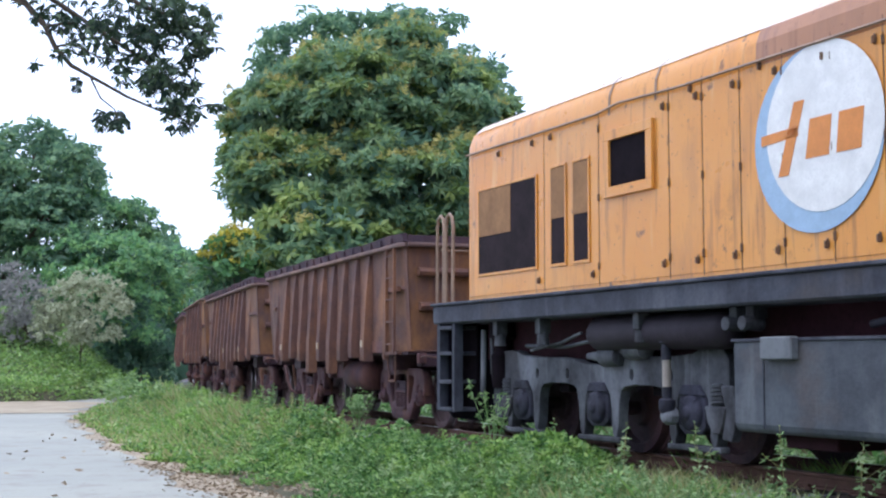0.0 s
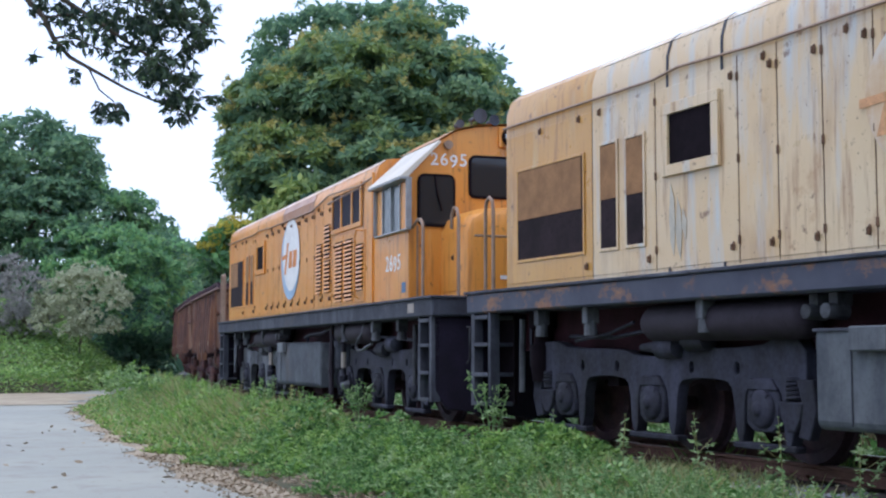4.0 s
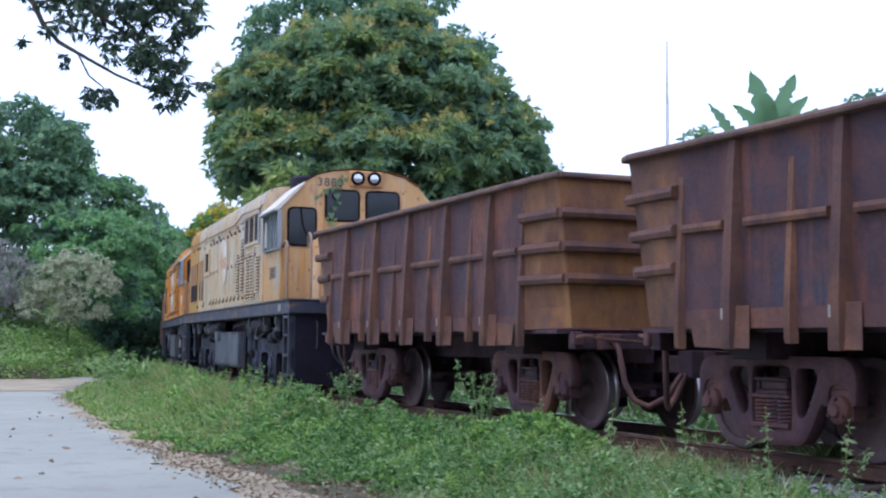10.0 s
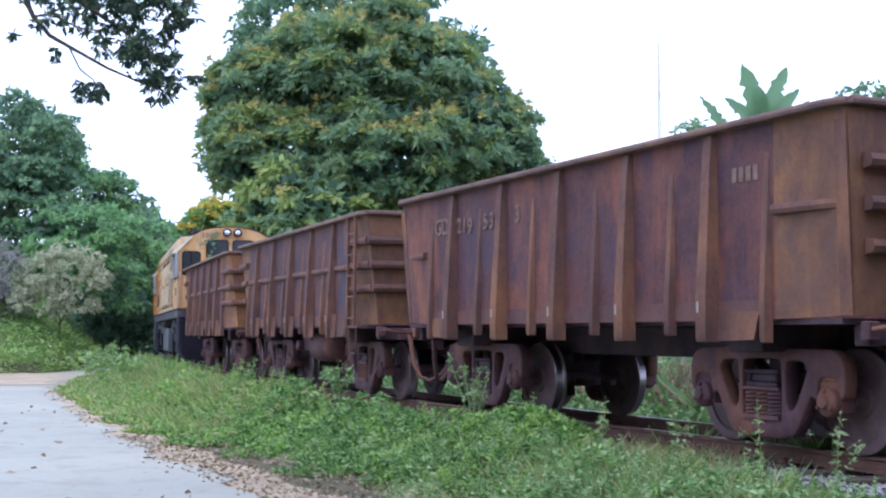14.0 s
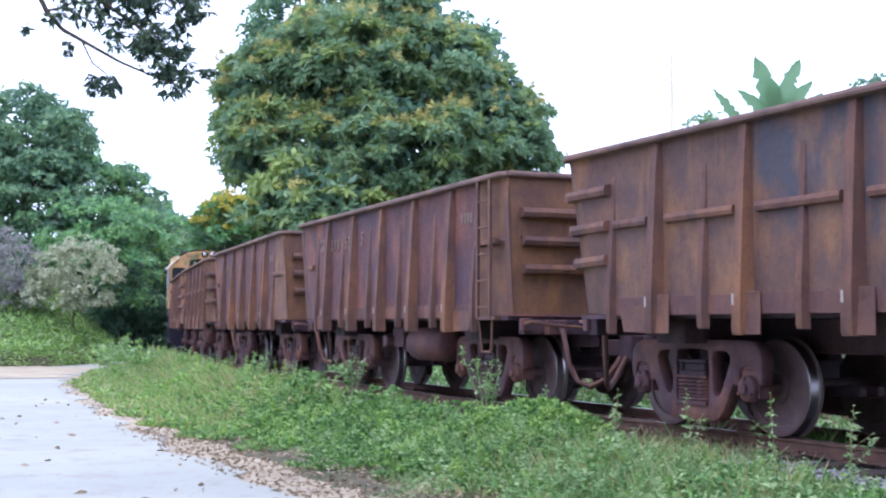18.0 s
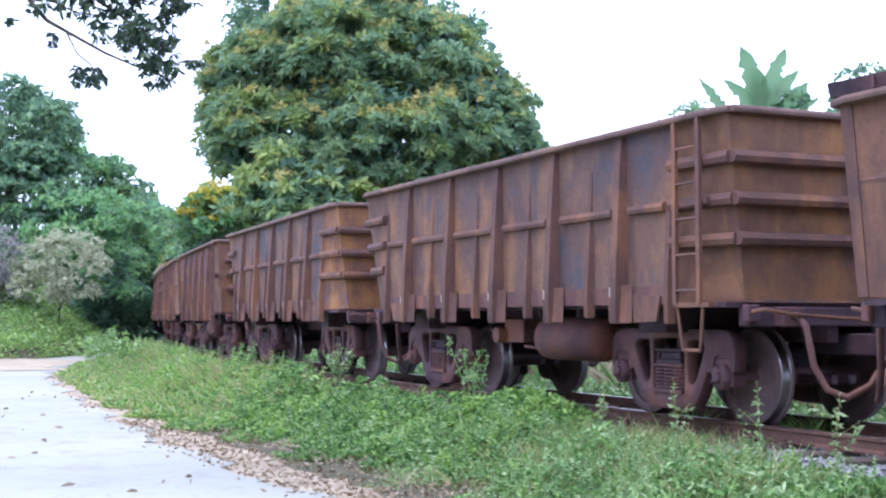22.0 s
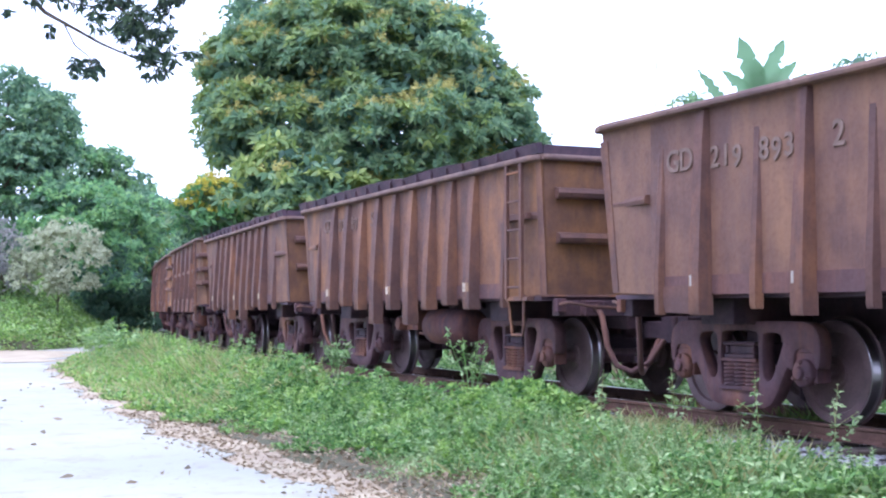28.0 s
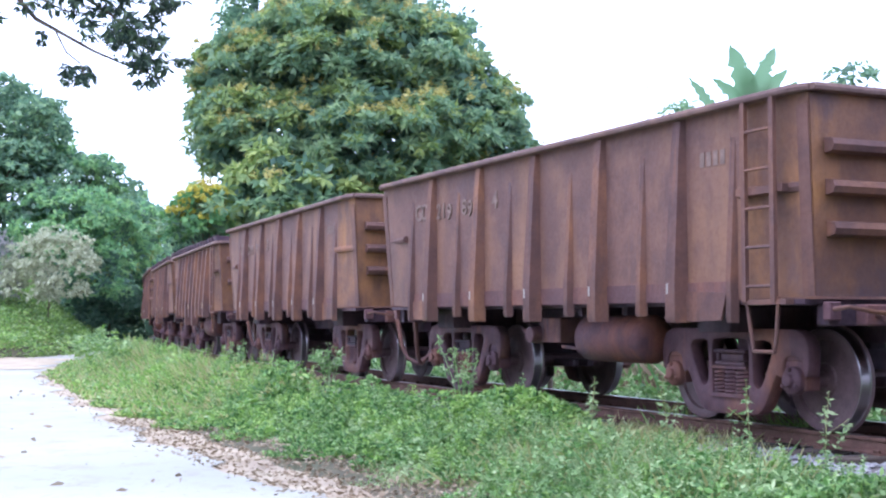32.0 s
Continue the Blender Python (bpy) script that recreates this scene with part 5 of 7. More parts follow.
    # handrails at the ends
    for y in (1.36, 1.04):
        part("handrail", Geo().tube([(-6.86, y, 1.63), (-6.86, y, 2.50), (-6.84, y, 2.58), (-6.76, y, 2.64), (-6.64, y, 2.64), (-6.44, y, 2.56)] if y > 1.2 else [(-7.3, y, 1.63), (-7.3, y, 2.62), (-7.24, y, 2.74), (-7.14, y, 2.76), (-7.06, y, 2.68), (-7.05, y, 2.5)], .022, 8), HAND_STEEL, lo, "bent tube handrail", 0, 60)
    for x, y in (((7.22, 1.30),) if ghost else ((7.44, 1.38), (7.18, 1.38))):
        part("handrail", Geo().tube([(x, y, 1.63), (x, y, 2.58), (x - .03, y, 2.68), (x - .1, y, 2.72), (x - .17, y, 2.68), (x - .2, y, 2.56), (x - .2, y, 1.63)], .022, 8), HAND_STEEL, lo, "bent tube handrail", 0, 60)
    part("chain_bar", Geo().tube([(7.38, 1.36, 2.3), (7.38, .95, 2.3), (7.38, -1.3, 2.3)], .014, 6), HAND_STEEL, lo)
    # end plates, steps and couplers
    for k in (1, -1):
        part("pilot_plate", Geo().plate([(-1.38, 1.38), (-1.38, .48), (-1.22, .24), (-.6, .16), (.6, .16), (1.22, .24), (1.38, .48), (1.38, 1.38)], "x", k * 7.30, k * 7.36), NAVY, lo, "sooty navy end plate with a rounded foot", 0.012)
        for s in (1, -1):
            st = part("step_frame", Geo().box(k * 6.86, k * 6.92, s * 1.30, s * 1.42, .33, 1.38).box(k * 7.28, k * 7.36, s * 1.30, s * 1.42, .33, 1.38), SILL_GREY, lo, "step ladder at the platform corner", 0.006)
            for z in (.35, .68, 1.02, 1.33):
                part("step", Geo().box(k * 6.92, k * 7.28, s * 1.10, s * 1.43, z - .02, z + .025), SILL_GREY, st, "", 0.006)
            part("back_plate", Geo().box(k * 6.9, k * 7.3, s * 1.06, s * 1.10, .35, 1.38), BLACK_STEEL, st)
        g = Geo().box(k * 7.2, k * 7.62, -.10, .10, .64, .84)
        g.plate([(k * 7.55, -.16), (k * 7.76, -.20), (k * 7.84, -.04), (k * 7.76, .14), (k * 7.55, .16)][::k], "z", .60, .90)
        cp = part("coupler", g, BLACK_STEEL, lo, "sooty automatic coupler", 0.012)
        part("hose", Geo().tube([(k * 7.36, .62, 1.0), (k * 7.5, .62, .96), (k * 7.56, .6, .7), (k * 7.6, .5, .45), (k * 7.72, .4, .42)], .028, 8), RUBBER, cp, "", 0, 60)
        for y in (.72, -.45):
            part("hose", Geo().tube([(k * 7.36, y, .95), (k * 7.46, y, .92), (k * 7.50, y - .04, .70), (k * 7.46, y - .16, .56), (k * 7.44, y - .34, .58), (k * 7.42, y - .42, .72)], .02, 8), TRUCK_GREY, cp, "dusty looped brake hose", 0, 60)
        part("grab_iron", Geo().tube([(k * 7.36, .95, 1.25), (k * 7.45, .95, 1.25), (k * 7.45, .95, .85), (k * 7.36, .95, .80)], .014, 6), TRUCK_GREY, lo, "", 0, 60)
        # the cab-end truck takes the darker steel: weaker light put into colour
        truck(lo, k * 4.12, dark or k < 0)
    # below the frame
    tank = part("fuel_tank", Geo().loft([[(x, y, z) for y, z in ((-1.38, 1.10), (-1.38, .41), (-1.34, .36), (1.34, .36), (1.38, .41), (1.38, 1.10))] for x in (-1.78, 1.52)]), TANK_GREY, lo, "dusty blue-grey fuel tank", 0.02)
    part("filler", Geo().box(.70, 1.08, 1.38, 1.46, .94, 1.12), TANK_GREY, tank, "", 0.012)
    for x0, x1 in ((4.05, 1.75), (-2.3, -4.3)):
        for s in (1, -1):
            g = Geo().lathe([(min(x0, x1), .04), (min(x0, x1) + .04, .13), (min(x0, x1) + .12, .17), (max(x0, x1) - .12, .17), (max(x0, x1) - .04, .13), (max(x0, x1), .04)], "x", (0, s * 1.16, 1.20 if x0 > 0 else 1.24), 18)
            part("air_reservoir", g, RESERVOIR, lo, "long cylindrical air reservoir", 0, 40)
    g = Geo()
    for x in (1.62, 1.40):
        g.lathe([(1.18, .07), (1.38, .06)], "y", (x, 0, 1.24), 10).box(x - .05, x + .05, 1.15, 1.30, 1.28, 1.38)
    part("drain_valve", g, TRUCK_GREY, lo, "", 0.006)
    part("equipment_panel", Geo().box(-2.62, -1.94, .88, .96, .34, 1.30).box(-2.62, -2.56, .96, 1.02, .34, 1.30), MAROON, lo, "shade-dark maroon panel behind the valves", 0.01)
    valve = part("valve_stack", Geo().box(-2.44, -2.14, .98, 1.20, 1.12, 1.36).lathe([(.66, .05), (.70, .10), (1.00, .10), (1.04, .13), (1.12, .13)], "z", (-2.22, 1.14, 0), 14).lathe([(.74, .04), (.78, .07), (1.12, .07)], "z", (-2.44, 1.10, 0), 12), SILL_GREY, lo, "blue-grey brake valves hung under the frame", 0.008, 40)
    for x, z in ((-2.22, .64), (-2.44, .72)):
        part("drain_cock", Geo().lathe([(z - .06, .02), (z - .02, .045), (z + .03, .045)], "z", (x, 1.14 if x > -2.3 else 1.10, 0), 10), TRUCK_DUSTY, valve, "", 0, 40)
    part("down_pipe", Geo().tube([(-1.92, 1.22, 1.38), (-1.93, 1.24, .9), (-1.95, 1.24, .25)], .04, 10).lathe([(.60, .055), (.66, .055)], "z", (-1.94, 1.24, 0), 12), RESERVOIR, lo, "upright drain pipe beside the tank", 0, 50)
    part("bracket_pipe", Geo().tube([(.15, 1.16, 1.20), (-.15, 1.18, 1.24), (-1.0, 1.18, 1.26), (-1.5, 1.18, 1.31), (-2.2, 1.18, 1.34)], .032, 8).tube([(-.15, 1.18, 1.24), (-.15, 1.2, 1.10)], .02, 6), TRUCK_DARK, lo, "bent air pipe above the tank", 0, 60)
    part("looped_hose", Geo().tube([(-4.0, 1.30, 1.36), (-4.0, 1.32, 1.22), (-3.86, 1.34, 1.14), (-3.74, 1.34, 1.04), (-3.82, 1.34, .96), (-4.05, 1.34, .97), (-4.4, 1.30, 1.06)], .022, 8), TRUCK_DUSTY, lo, "looped rubber hose", 0, 60)
    for x in () if ghost else (-2.68, 2.68):
        g = Geo().lathe([(.46, .05), (.50, .075), (.58, .075), (.60, .045), (.70, .045)], "z", (x, 1.24, 0), 12).lathe([(.94, .045), (1.08, .045), (1.10, .07), (1.16, .03)], "z", (x, 1.24, 0), 12)
        d = part("damper", g, TRUCK_DARK, lo, "upright oil damper with a pale sleeve", 0, 40)
        part("sleeve", Geo().lathe([(.70, .04), (.94, .04)], "z", (x, 1.24, 0), 12), WHITE_MARK, d, "pale worn sleeve", 0, 40)
        part("bolt_cap", Geo().lathe([(1.16, .085), (1.24, .085), (1.28, .06), (1.29, .02)], "y", (x, 0, .44), 8), TRUCK_DUSTY, d, "dusty bolted cap", 0.008)
    part("tank_lip", Geo().box(-1.79, 1.53, 1.375, 1.395, 1.085, 1.11).box(1.12, 1.135, 1.38, 1.39, .40, 1.09), SILL_GREY, tank, "worn folded lip", 0.004)
    part("tank_saddle", Geo().box(-1.2, -.6, -1.2, 1.2, .25, .37).box(.5, 1.1, -1.2, 1.2, .25, .37), MAROON, tank, "", 0.01)
    for x in (5.9, 4.9, 3.0, -3.0, -4.6, -5.8):
        part("hanger", Geo().box(x - .05, x + .05, 1.22, 1.36, 1.22, 1.38).lathe([(1.10, .07), (1.24, .06)], "z", (x, 1.29, 0), 10), TRUCK_GREY, lo, "", 0.006)
    for x in (-6.3, 6.3):
        g = Geo().lathe([(.62, .12), (.78, .14), (1.0, .14), (1.04, .10), (1.18, .10), (1.2, .16), (1.38, .16)], "z", (x, 1.05, 0), 14)
        part("snubber", g, BLACK_STEEL, lo, "", 0, 40)
        part("damper", Geo().tube([(x + .2, 1.2, 1.3), (x + .18, 1.22, .5)], .035, 8), TRUCK_GREY, lo, "", 0, 60)
    VEHICLES.append((lo, c, 4.12))
    return lo

# ---- the train, from its head ----
STYLES = [("raised", RUST_BROWN, True), ("raised", RUST_BROWN, False), ("plain", RUST_BROWN, True), ("raised", RUST_BROWN, False)]
for i in range(4):
    st, mt, ld = STYLES[i]
    gondola(20.05 + i * PITCH, st, mt, ld, ld, "blocks" if st == "raised" else "bars")
FIRST = -20.70
gondola(FIRST, "railed", RUST_BLUE, False, False, "bars")
gondola(FIRST - PITCH, "railed", RUST_BLUE, True, True, "bars")
gondola(FIRST - 2 * PITCH - 0.05, "plain", RUST_RED, False, False, "bars", [("GD", 2.80, 2.30, .27), ("219", 2.17, 2.28, .25), ("53", 1.55, 2.28, .25), ("3", .87, 2.30, .27)])
gondola(FIRST - 3 * PITCH - 0.1, "plain", RUST_RED, True, True, "bars", [("GD", 2.80, 2.30, .27), ("219", 2.17, 2.28, .25), ("53", 1.55, 2.28, .25), ("5", .87, 2.30, .27)])
gondola(FIRST - 4 * PITCH - 0.13, "railed", RUST_OCHRE, False, False, "bars")
gondola(FIRST - 5 * PITCH - 0.16, "railed", RUST_OCHRE, True, True, "bars")
gondola(FIRST - 6 * PITCH - 0.2, "raised", RUST_BROWN, False, False, "blocks", [("GD", 2.80, 2.18, .27), ("20", 2.17, 2.16, .25), ("899", 1.55, 2.16, .25), ("3", .87, 2.16, .27)])
gondola(FIRST - 7 * PITCH - 0.1, "raised", RUST_BROWN, True, True, "blocks", [("GD", 2.80, 2.18, .27), ("20", 2.17, 2.16, .25), ("899", 1.55, 2.16, .25), ("5", .87, 2.16, .27)])
gondola(FIRST - 8 * PITCH + 0.05, "plain", RUST_TAN, False, False, "bars", [("GD", 2.80, 2.28, .27), ("219", 2.17, 2.26, .25), ("893", 1.55, 2.26, .25), ("2", .87, 2.28, .27)])
gondola(FIRST - 9 * PITCH + 0.2, "plain", RUST_TAN, True, True, "bars", [("GD", 2.80, 2.28, .27), ("219", 2.17, 2.26, .25), ("89", 1.55, 2.26, .25), ("4", .87, 2.28, .27)])
gondola(FIRST - 10 * PITCH + 0.1, "raised", RUST_BROWN, False, False, "blocks")
gondola(FIRST - 11 * PITCH + 0.1, "plain", RUST_TAN, False, False, "bars")
locomotive(7.43, ORANGE, ORANGE, "2695", False, False)
locomotive(-8.17, YELLOW, YELLOW_CAB, "3880", True, True)


# ---- leaves and plants ----
rng = np.random.default_rng(7)


def leaf_mesh(name, quads, mats, index=None):
    """quads: n x 4 x 3 corners of leaves; index: material of each."""
    n = len(quads)
    me = bpy.data.meshes.new(name)
    me.vertices.add(4 * n)
    me.vertices.foreach_set("co", np.ascontiguousarray(quads, dtype=np.float32).ravel())
    me.loops.add(4 * n)
    me.loops.foreach_set("vertex_index", np.arange(4 * n, dtype=np.int32))
    me.polygons.add(n)
    me.polygons.foreach_set("loop_start", np.arange(0, 4 * n, 4, dtype=np.int32))
    for m in mats:
        me.materials.append(m)
    if index is not None:
        me.polygons.foreach_set("material_index", np.asarray(index, dtype=np.int32))
    me.update(calc_edges=True)
    return me


def unit(v):
    return v / np.maximum(np.linalg.norm(v, axis=-1, keepdims=True), 1e-9)


def leaves(base, way, length, width, fold=0.12):
    """Diamond leaves from base along way; arrays of n."""
    n = len(base)
    length, width = np.broadcast_to(length, n)[:, None], np.broadcast_to(width, n)[:, None]
    side = unit(np.cross(way, rng.normal(size=(n, 3))))
    up = np.cross(side, way)
    mid = base + way * length * 0.45 - up * length * fold
    return np.stack([base, mid + side * width / 2, base + way * length - up * length * fold * 0.4, mid - side * width / 2], 1)


def rosettes(centre, axis, radius, count, width, droop):
    """Whorls of leaves round each centre."""
    n = len(centre)
    a = unit(np.cross(axis, rng.normal(size=(n, 3))))
    b = np.cross(axis, a)
    out = []
    for k in range(count):
        q = 2 * math.pi * (k + rng.uniform(-.3, .3, n)) / count
        way = unit(a * np.cos(q)[:, None] + b * np.sin(q)[:, None] + axis * rng.uniform(-.1, .7, n)[:, None] + np.array([0, 0, -droop]) * rng.uniform(.4, 1.3, n)[:, None])
        out.append(leaves(centre, way, radius * rng.uniform(.7, 1.15, n), radius * width * rng.uniform(.8, 1.2, n)))
    return np.concatenate(out)


def shell(blobs, density, inner=0.72):
    """Points near the surfaces of ellipsoid clumps (x, y, z, rx, ry, rz), and outward ways."""
    pts, outs = [], []
    for x, y, z, rx, ry, rz in blobs:
        n = int(density * (rx * ry + rx * rz + ry * rz) * 4)
        d = unit(rng.normal(size=(n, 3)))
        lump = 1 + .16 * np.sin(d[:, 0] * 7 + x * 3) * np.sin(d[:, 2] * 8 + z * 2) + .10 * np.sin(d[:, 1] * 13 + d[:, 2] * 9)
        r = (inner + (1.04 - inner) * rng.uniform(0, 1, n) ** .6) * lump
        p = np.array([x, y, z]) + d * np.array([rx, ry, rz]) * r[:, None]
        pts.append(p)
        outs.append(unit(d / np.array([rx, ry, rz])))
    pts, outs = np.concatenate(pts), np.concatenate(outs)
    deep = np.zeros(len(pts), bool)
    for x, y, z, rx, ry, rz in blobs:
        deep |= (((pts - np.array([x, y, z])) / np.array([rx, ry, rz])) ** 2).sum(1) < .42
    return pts[~deep], outs[~deep]


def limb_geo(base, tips, r0):
    """A tapered trunk that forks into limbs towards the tips."""
    g = Geo()
    base = Vector(base)
    top = sum((Vector(t) for t in tips), Vector()) / len(tips)
    fork = base.lerp(Vector((base.x * .6 + top.x * .4, base.y * .6 + top.y * .4, top.z)), .42)
    mid = base.lerp(fork, .5) + Vector((r0 * .5, -r0 * .3, 0))
    g.tube([base + Vector((0, 0, -.3)), base + Vector((0, 0, .2)), mid, fork], r0 * 1.25, 10, r0 * .7)
    for t in tips:
        t = Vector(t)
        bend = fork.lerp(t, .5) + Vector((rng.uniform(-.3, .3), rng.uniform(-.3, .3), rng.uniform(0, .5)))
        g.tube([fork - Vector((0, 0, .2)), bend, t], r0 * .55, 7, r0 * .12)
    return g


def pads_of(blobs, r):
    """Flattened leaf pads that cover the outside of the larger clumps."""
    out = []
    for x, y, z, rx, ry, rz in blobs:
        n = max(5, int(6.2 * (rx * ry + rx * rz + ry * rz) / 3 / (r * r)))
        d = unit(rng.normal(size=(n, 3)))
        d = d[d[:, 2] > -.8]
        k = rng.uniform(.72, 1.06, len(d))[:, None]
        out.append(np.concatenate([np.array([x, y, z]) + d * np.array([rx, ry, rz]) * k, d], 1))
    out = np.concatenate(out)
    deep = np.zeros(len(out), bool)
    for x, y, z, rx, ry, rz in blobs:
        deep |= (((out[:, :3] - np.array([x, y, z])) / np.array([rx, ry, rz])) ** 2).sum(1) < .42
    return out[~deep]


def tree(label, base, blobs, leaf, back, size, width, density, trunk_r, droop=.5, count=6, flowers=None, flower_share=0.0, fill=1.5, category="tree", pad=.9, young=None, young_share=0.0):
    t = thing("tree", label, category, "trees beside the line")
    bx, by = base
    z = ground_z(bx, by)
    part("trunk", limb_geo((bx, by, z), [b[:3] for b in blobs[:7]], trunk_r), BARK, t, "rough brown trunk and limbs", 0, 50)
    centre = pads_of(blobs, pad)
    mid, span = centre[:, 0].mean(), np.ptp(centre[:, 0]) / 2
    qs, idx = [], []
    for px, py, pz, dx, dy, dz in centre:
        r = pad * rng.uniform(.7, 1.25)
        n = int(density * 6.8 * r * r)
        d = unit(rng.normal(size=(n, 3)) + np.array([dx, dy, dz]) * .35)
        d = d[d[:, 2] > -.35]
        n = len(d)
        p = np.array([px, py, pz - .25 * r]) + d * np.array([r, r, r * .58]) * rng.uniform(.55, 1.05, n)[:, None]
        axis = unit(d * .9 + np.array([0, -.25, .55]) + rng.normal(size=p.shape) * .35)
        q = rosettes(p, axis, size * rng.uniform(.75, 1.2, n), count, width, droop)
        qs.append(q)
        fresh = rng.uniform(size=n) < (young_share * (1.8 if dz > .2 else .5) * rng.uniform(.2, 2.2) if young else 0.0)
        idx.append(np.tile(np.where(fresh, 3, 0), count))
        side = (px - mid) / span
        if flowers and dz > -.1 and rng.uniform() < flower_share * (1.0 if flower_share > .5 else .35 + 1.1 * np.clip(side + .45, 0, 1)):
            m = int(rng.integers(5, 13)) * (2 if flower_share > .8 else 1)
            top = np.array([px, py, pz + .22 * r]) + rng.normal(size=(m, 3)) * np.array([r * .5, r * .5, r * .16])
            for h, w in ((0.0, .62), (.3, .42), (.55, .24)):
                f = rosettes(top + np.array([0, 0, size * h]), unit(rng.normal(size=top.shape) * .2 + np.array([0, 0, 1.0])), size * w * rng.uniform(.6, 1.0, m) * (1.05 if flower_share > .8 else 1.0), 7, .42, -.35)
                qs.append(f)
                idx.append(np.full(len(f), 2))
    # inner leaves use the darker tone: crown shade put into their colour
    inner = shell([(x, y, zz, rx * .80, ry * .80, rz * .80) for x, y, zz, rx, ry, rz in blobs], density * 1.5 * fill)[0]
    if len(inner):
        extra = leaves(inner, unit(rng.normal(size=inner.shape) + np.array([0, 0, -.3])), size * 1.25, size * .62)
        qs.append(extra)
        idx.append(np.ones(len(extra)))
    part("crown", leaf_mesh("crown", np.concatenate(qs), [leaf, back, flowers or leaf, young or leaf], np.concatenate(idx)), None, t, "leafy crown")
    return t


D = 52.0


def clump(px, py, rx, ry, d=D, dy=0.0, deep=1.0):
    """A leaf clump by its bearing from the roadside, its size there and its distance."""
    k = (d + dy) / 2277.0
    return ((px - 784) * k, d + dy, 0.92 + (641 - py) * k, rx * k, (rx + ry) / 2 * k * deep, ry * k)


main = [clump(640, 190, 135, 110, dy=-1), clump(510, 215, 105, 95), clump(790, 190, 100, 95, dy=-.5), clump(700, 320, 165, 115, dy=-2), clump(530, 330, 120, 105, dy=-1.5),
        clump(860, 285, 85, 100, dy=-1), clump(455, 300, 48, 85), clump(915, 325, 66, 62, dy=-.5), clump(720, 120, 105, 75), clump(585, 135, 85, 65), clump(640, 420, 190, 75, dy=-1), clump(860, 400, 120, 70), clump(930, 270, 40, 50, dy=-.5), clump(885, 215, 50, 56)]
tree("broad tree with dark green leaves and pale yellow flower spikes", (-2.6, 52.5), main, LEAF_TREE, LEAF_BACK, .42, .30, 9.5, .38, .35, 8, FLOWER, .60, fill=1.5, pad=.72, young=LEAF_YOUNG, young_share=.20)
tree("dark green tree standing behind the flowering tree", (-4.0, 59.5), [clump(560, 75, 95, 62, 59), clump(650, 50, 60, 42, 59), clump(725, 55, 80, 50, 59), clump(830, 140, 72, 60, 58), clump(490, 130, 50, 50, 59), clump(660, 200, 150, 130, 60)],
     LEAF_WOOD, LEAF_BACK, .34, .45, 5.0, .32, .3, 6, pad=.9)
tree("small bright green tree with a splash of yellow blossom", (-6.4, 47.0), [clump(500, 440, 95, 62, 47), clump(590, 420, 75, 60, 47), clump(430, 470, 60, 55, 47), clump(540, 385, 60, 40, 47)],
     LEAF_TREE, LEAF_BACK, .44, .38, 5.0, .16, .5, 7, FLOWER, .1, pad=.8, young=LEAF_YOUNG, young_share=.45)
tree("shrub covered in bright yellow blossom", (-8.0, 47.4), [clump(403, 440, 30, 38, 45.5), clump(380, 470, 30, 30, 45.5), clump(425, 470, 30, 30, 45.5)], LEAF_BRIGHT, LEAF_BACK, .34, .4, 5.0, .08, .4, 6, FLOWER_BRIGHT, .75, category="shrub", pad=.35)

tree("tall dark woodland tree with an uneven crown", (-22.5, 64), [clump(30, 300, 95, 88, 64), clump(105, 300, 52, 55, 63), clump(-60, 340, 90, 110, 64), clump(60, 400, 110, 80, 62), clump(138, 285, 22, 26, 63), clump(60, 235, 30, 26, 64)],
     LEAF_WOOD, LEAF_BACK, .33, .48, 5.2, .34, .3, 6)
tree("woodland tree with layered dark branches", (-19.0, 66), [clump(165, 385, 85, 45, 65), clump(215, 395, 55, 32, 65), clump(262, 402, 24, 14, 65), clump(110, 370, 70, 50, 66), clump(190, 440, 90, 50, 66)],
     LEAF_WOOD, LEAF_BACK, .32, .48, 5.4, .28, .3, 6, pad=.8, young=LEAF_LUSH, young_share=.4)
tree("bushy bright green woodland tree", (-18.0, 60), [clump(140, 470, 95, 65, 60), clump(220, 480, 75, 62, 60), clump(180, 550, 90, 70, 59), clump(110, 540, 80, 60, 60)],
     LEAF_LUSH, LEAF_BACK, .32, .48, 5.0, .22, .35, 6, pad=.8)
tree("dense green woodland tree beside the line", (-17.2, 70), [clump(285, 490, 55, 55, 70), clump(240, 540, 70, 75, 68), clump(300, 560, 42, 70, 72), clump(255, 470, 60, 40, 70), clump(225, 610, 60, 50, 66)],
     LEAF_LUSH, LEAF_BACK, .33, .48, 4.8, .24, .35, 6, pad=.8, young=LEAF_YOUNG, young_share=.08)
tree("hazy green tree far along the line", (-17, 98), [clump(335, 480, 60, 40, 98), clump(285, 455, 45, 30, 100), clump(380, 490, 50, 55, 100), clump(340, 540, 70, 60, 98), clump(420, 480, 60, 60, 102)],
     LEAF_WOOD, LEAF_BACK, .55, .45, 2.0, .3, .3, 6, pad=1.4)
tree("dark undergrowth tree at the bend of the line", (-15.2, 64), [clump(262, 610, 40, 45, 63), clump(222, 650, 45, 30, 62), clump(290, 640, 22, 38, 66)],
     LEAF_BACK, LEAF_BACK, .38, .5, 4.0, .14, .3, 6)
tree("tall woodland tree at the edge of the road", (-33, 62), [clump(-150, 300, 120, 130, 62), clump(-90, 450, 130, 120, 62), clump(-250, 400, 140, 150, 62)],
     LEAF_WOOD, LEAF_BACK, .5, .45, 2.0, .34, .3, 6, pad=1.3)
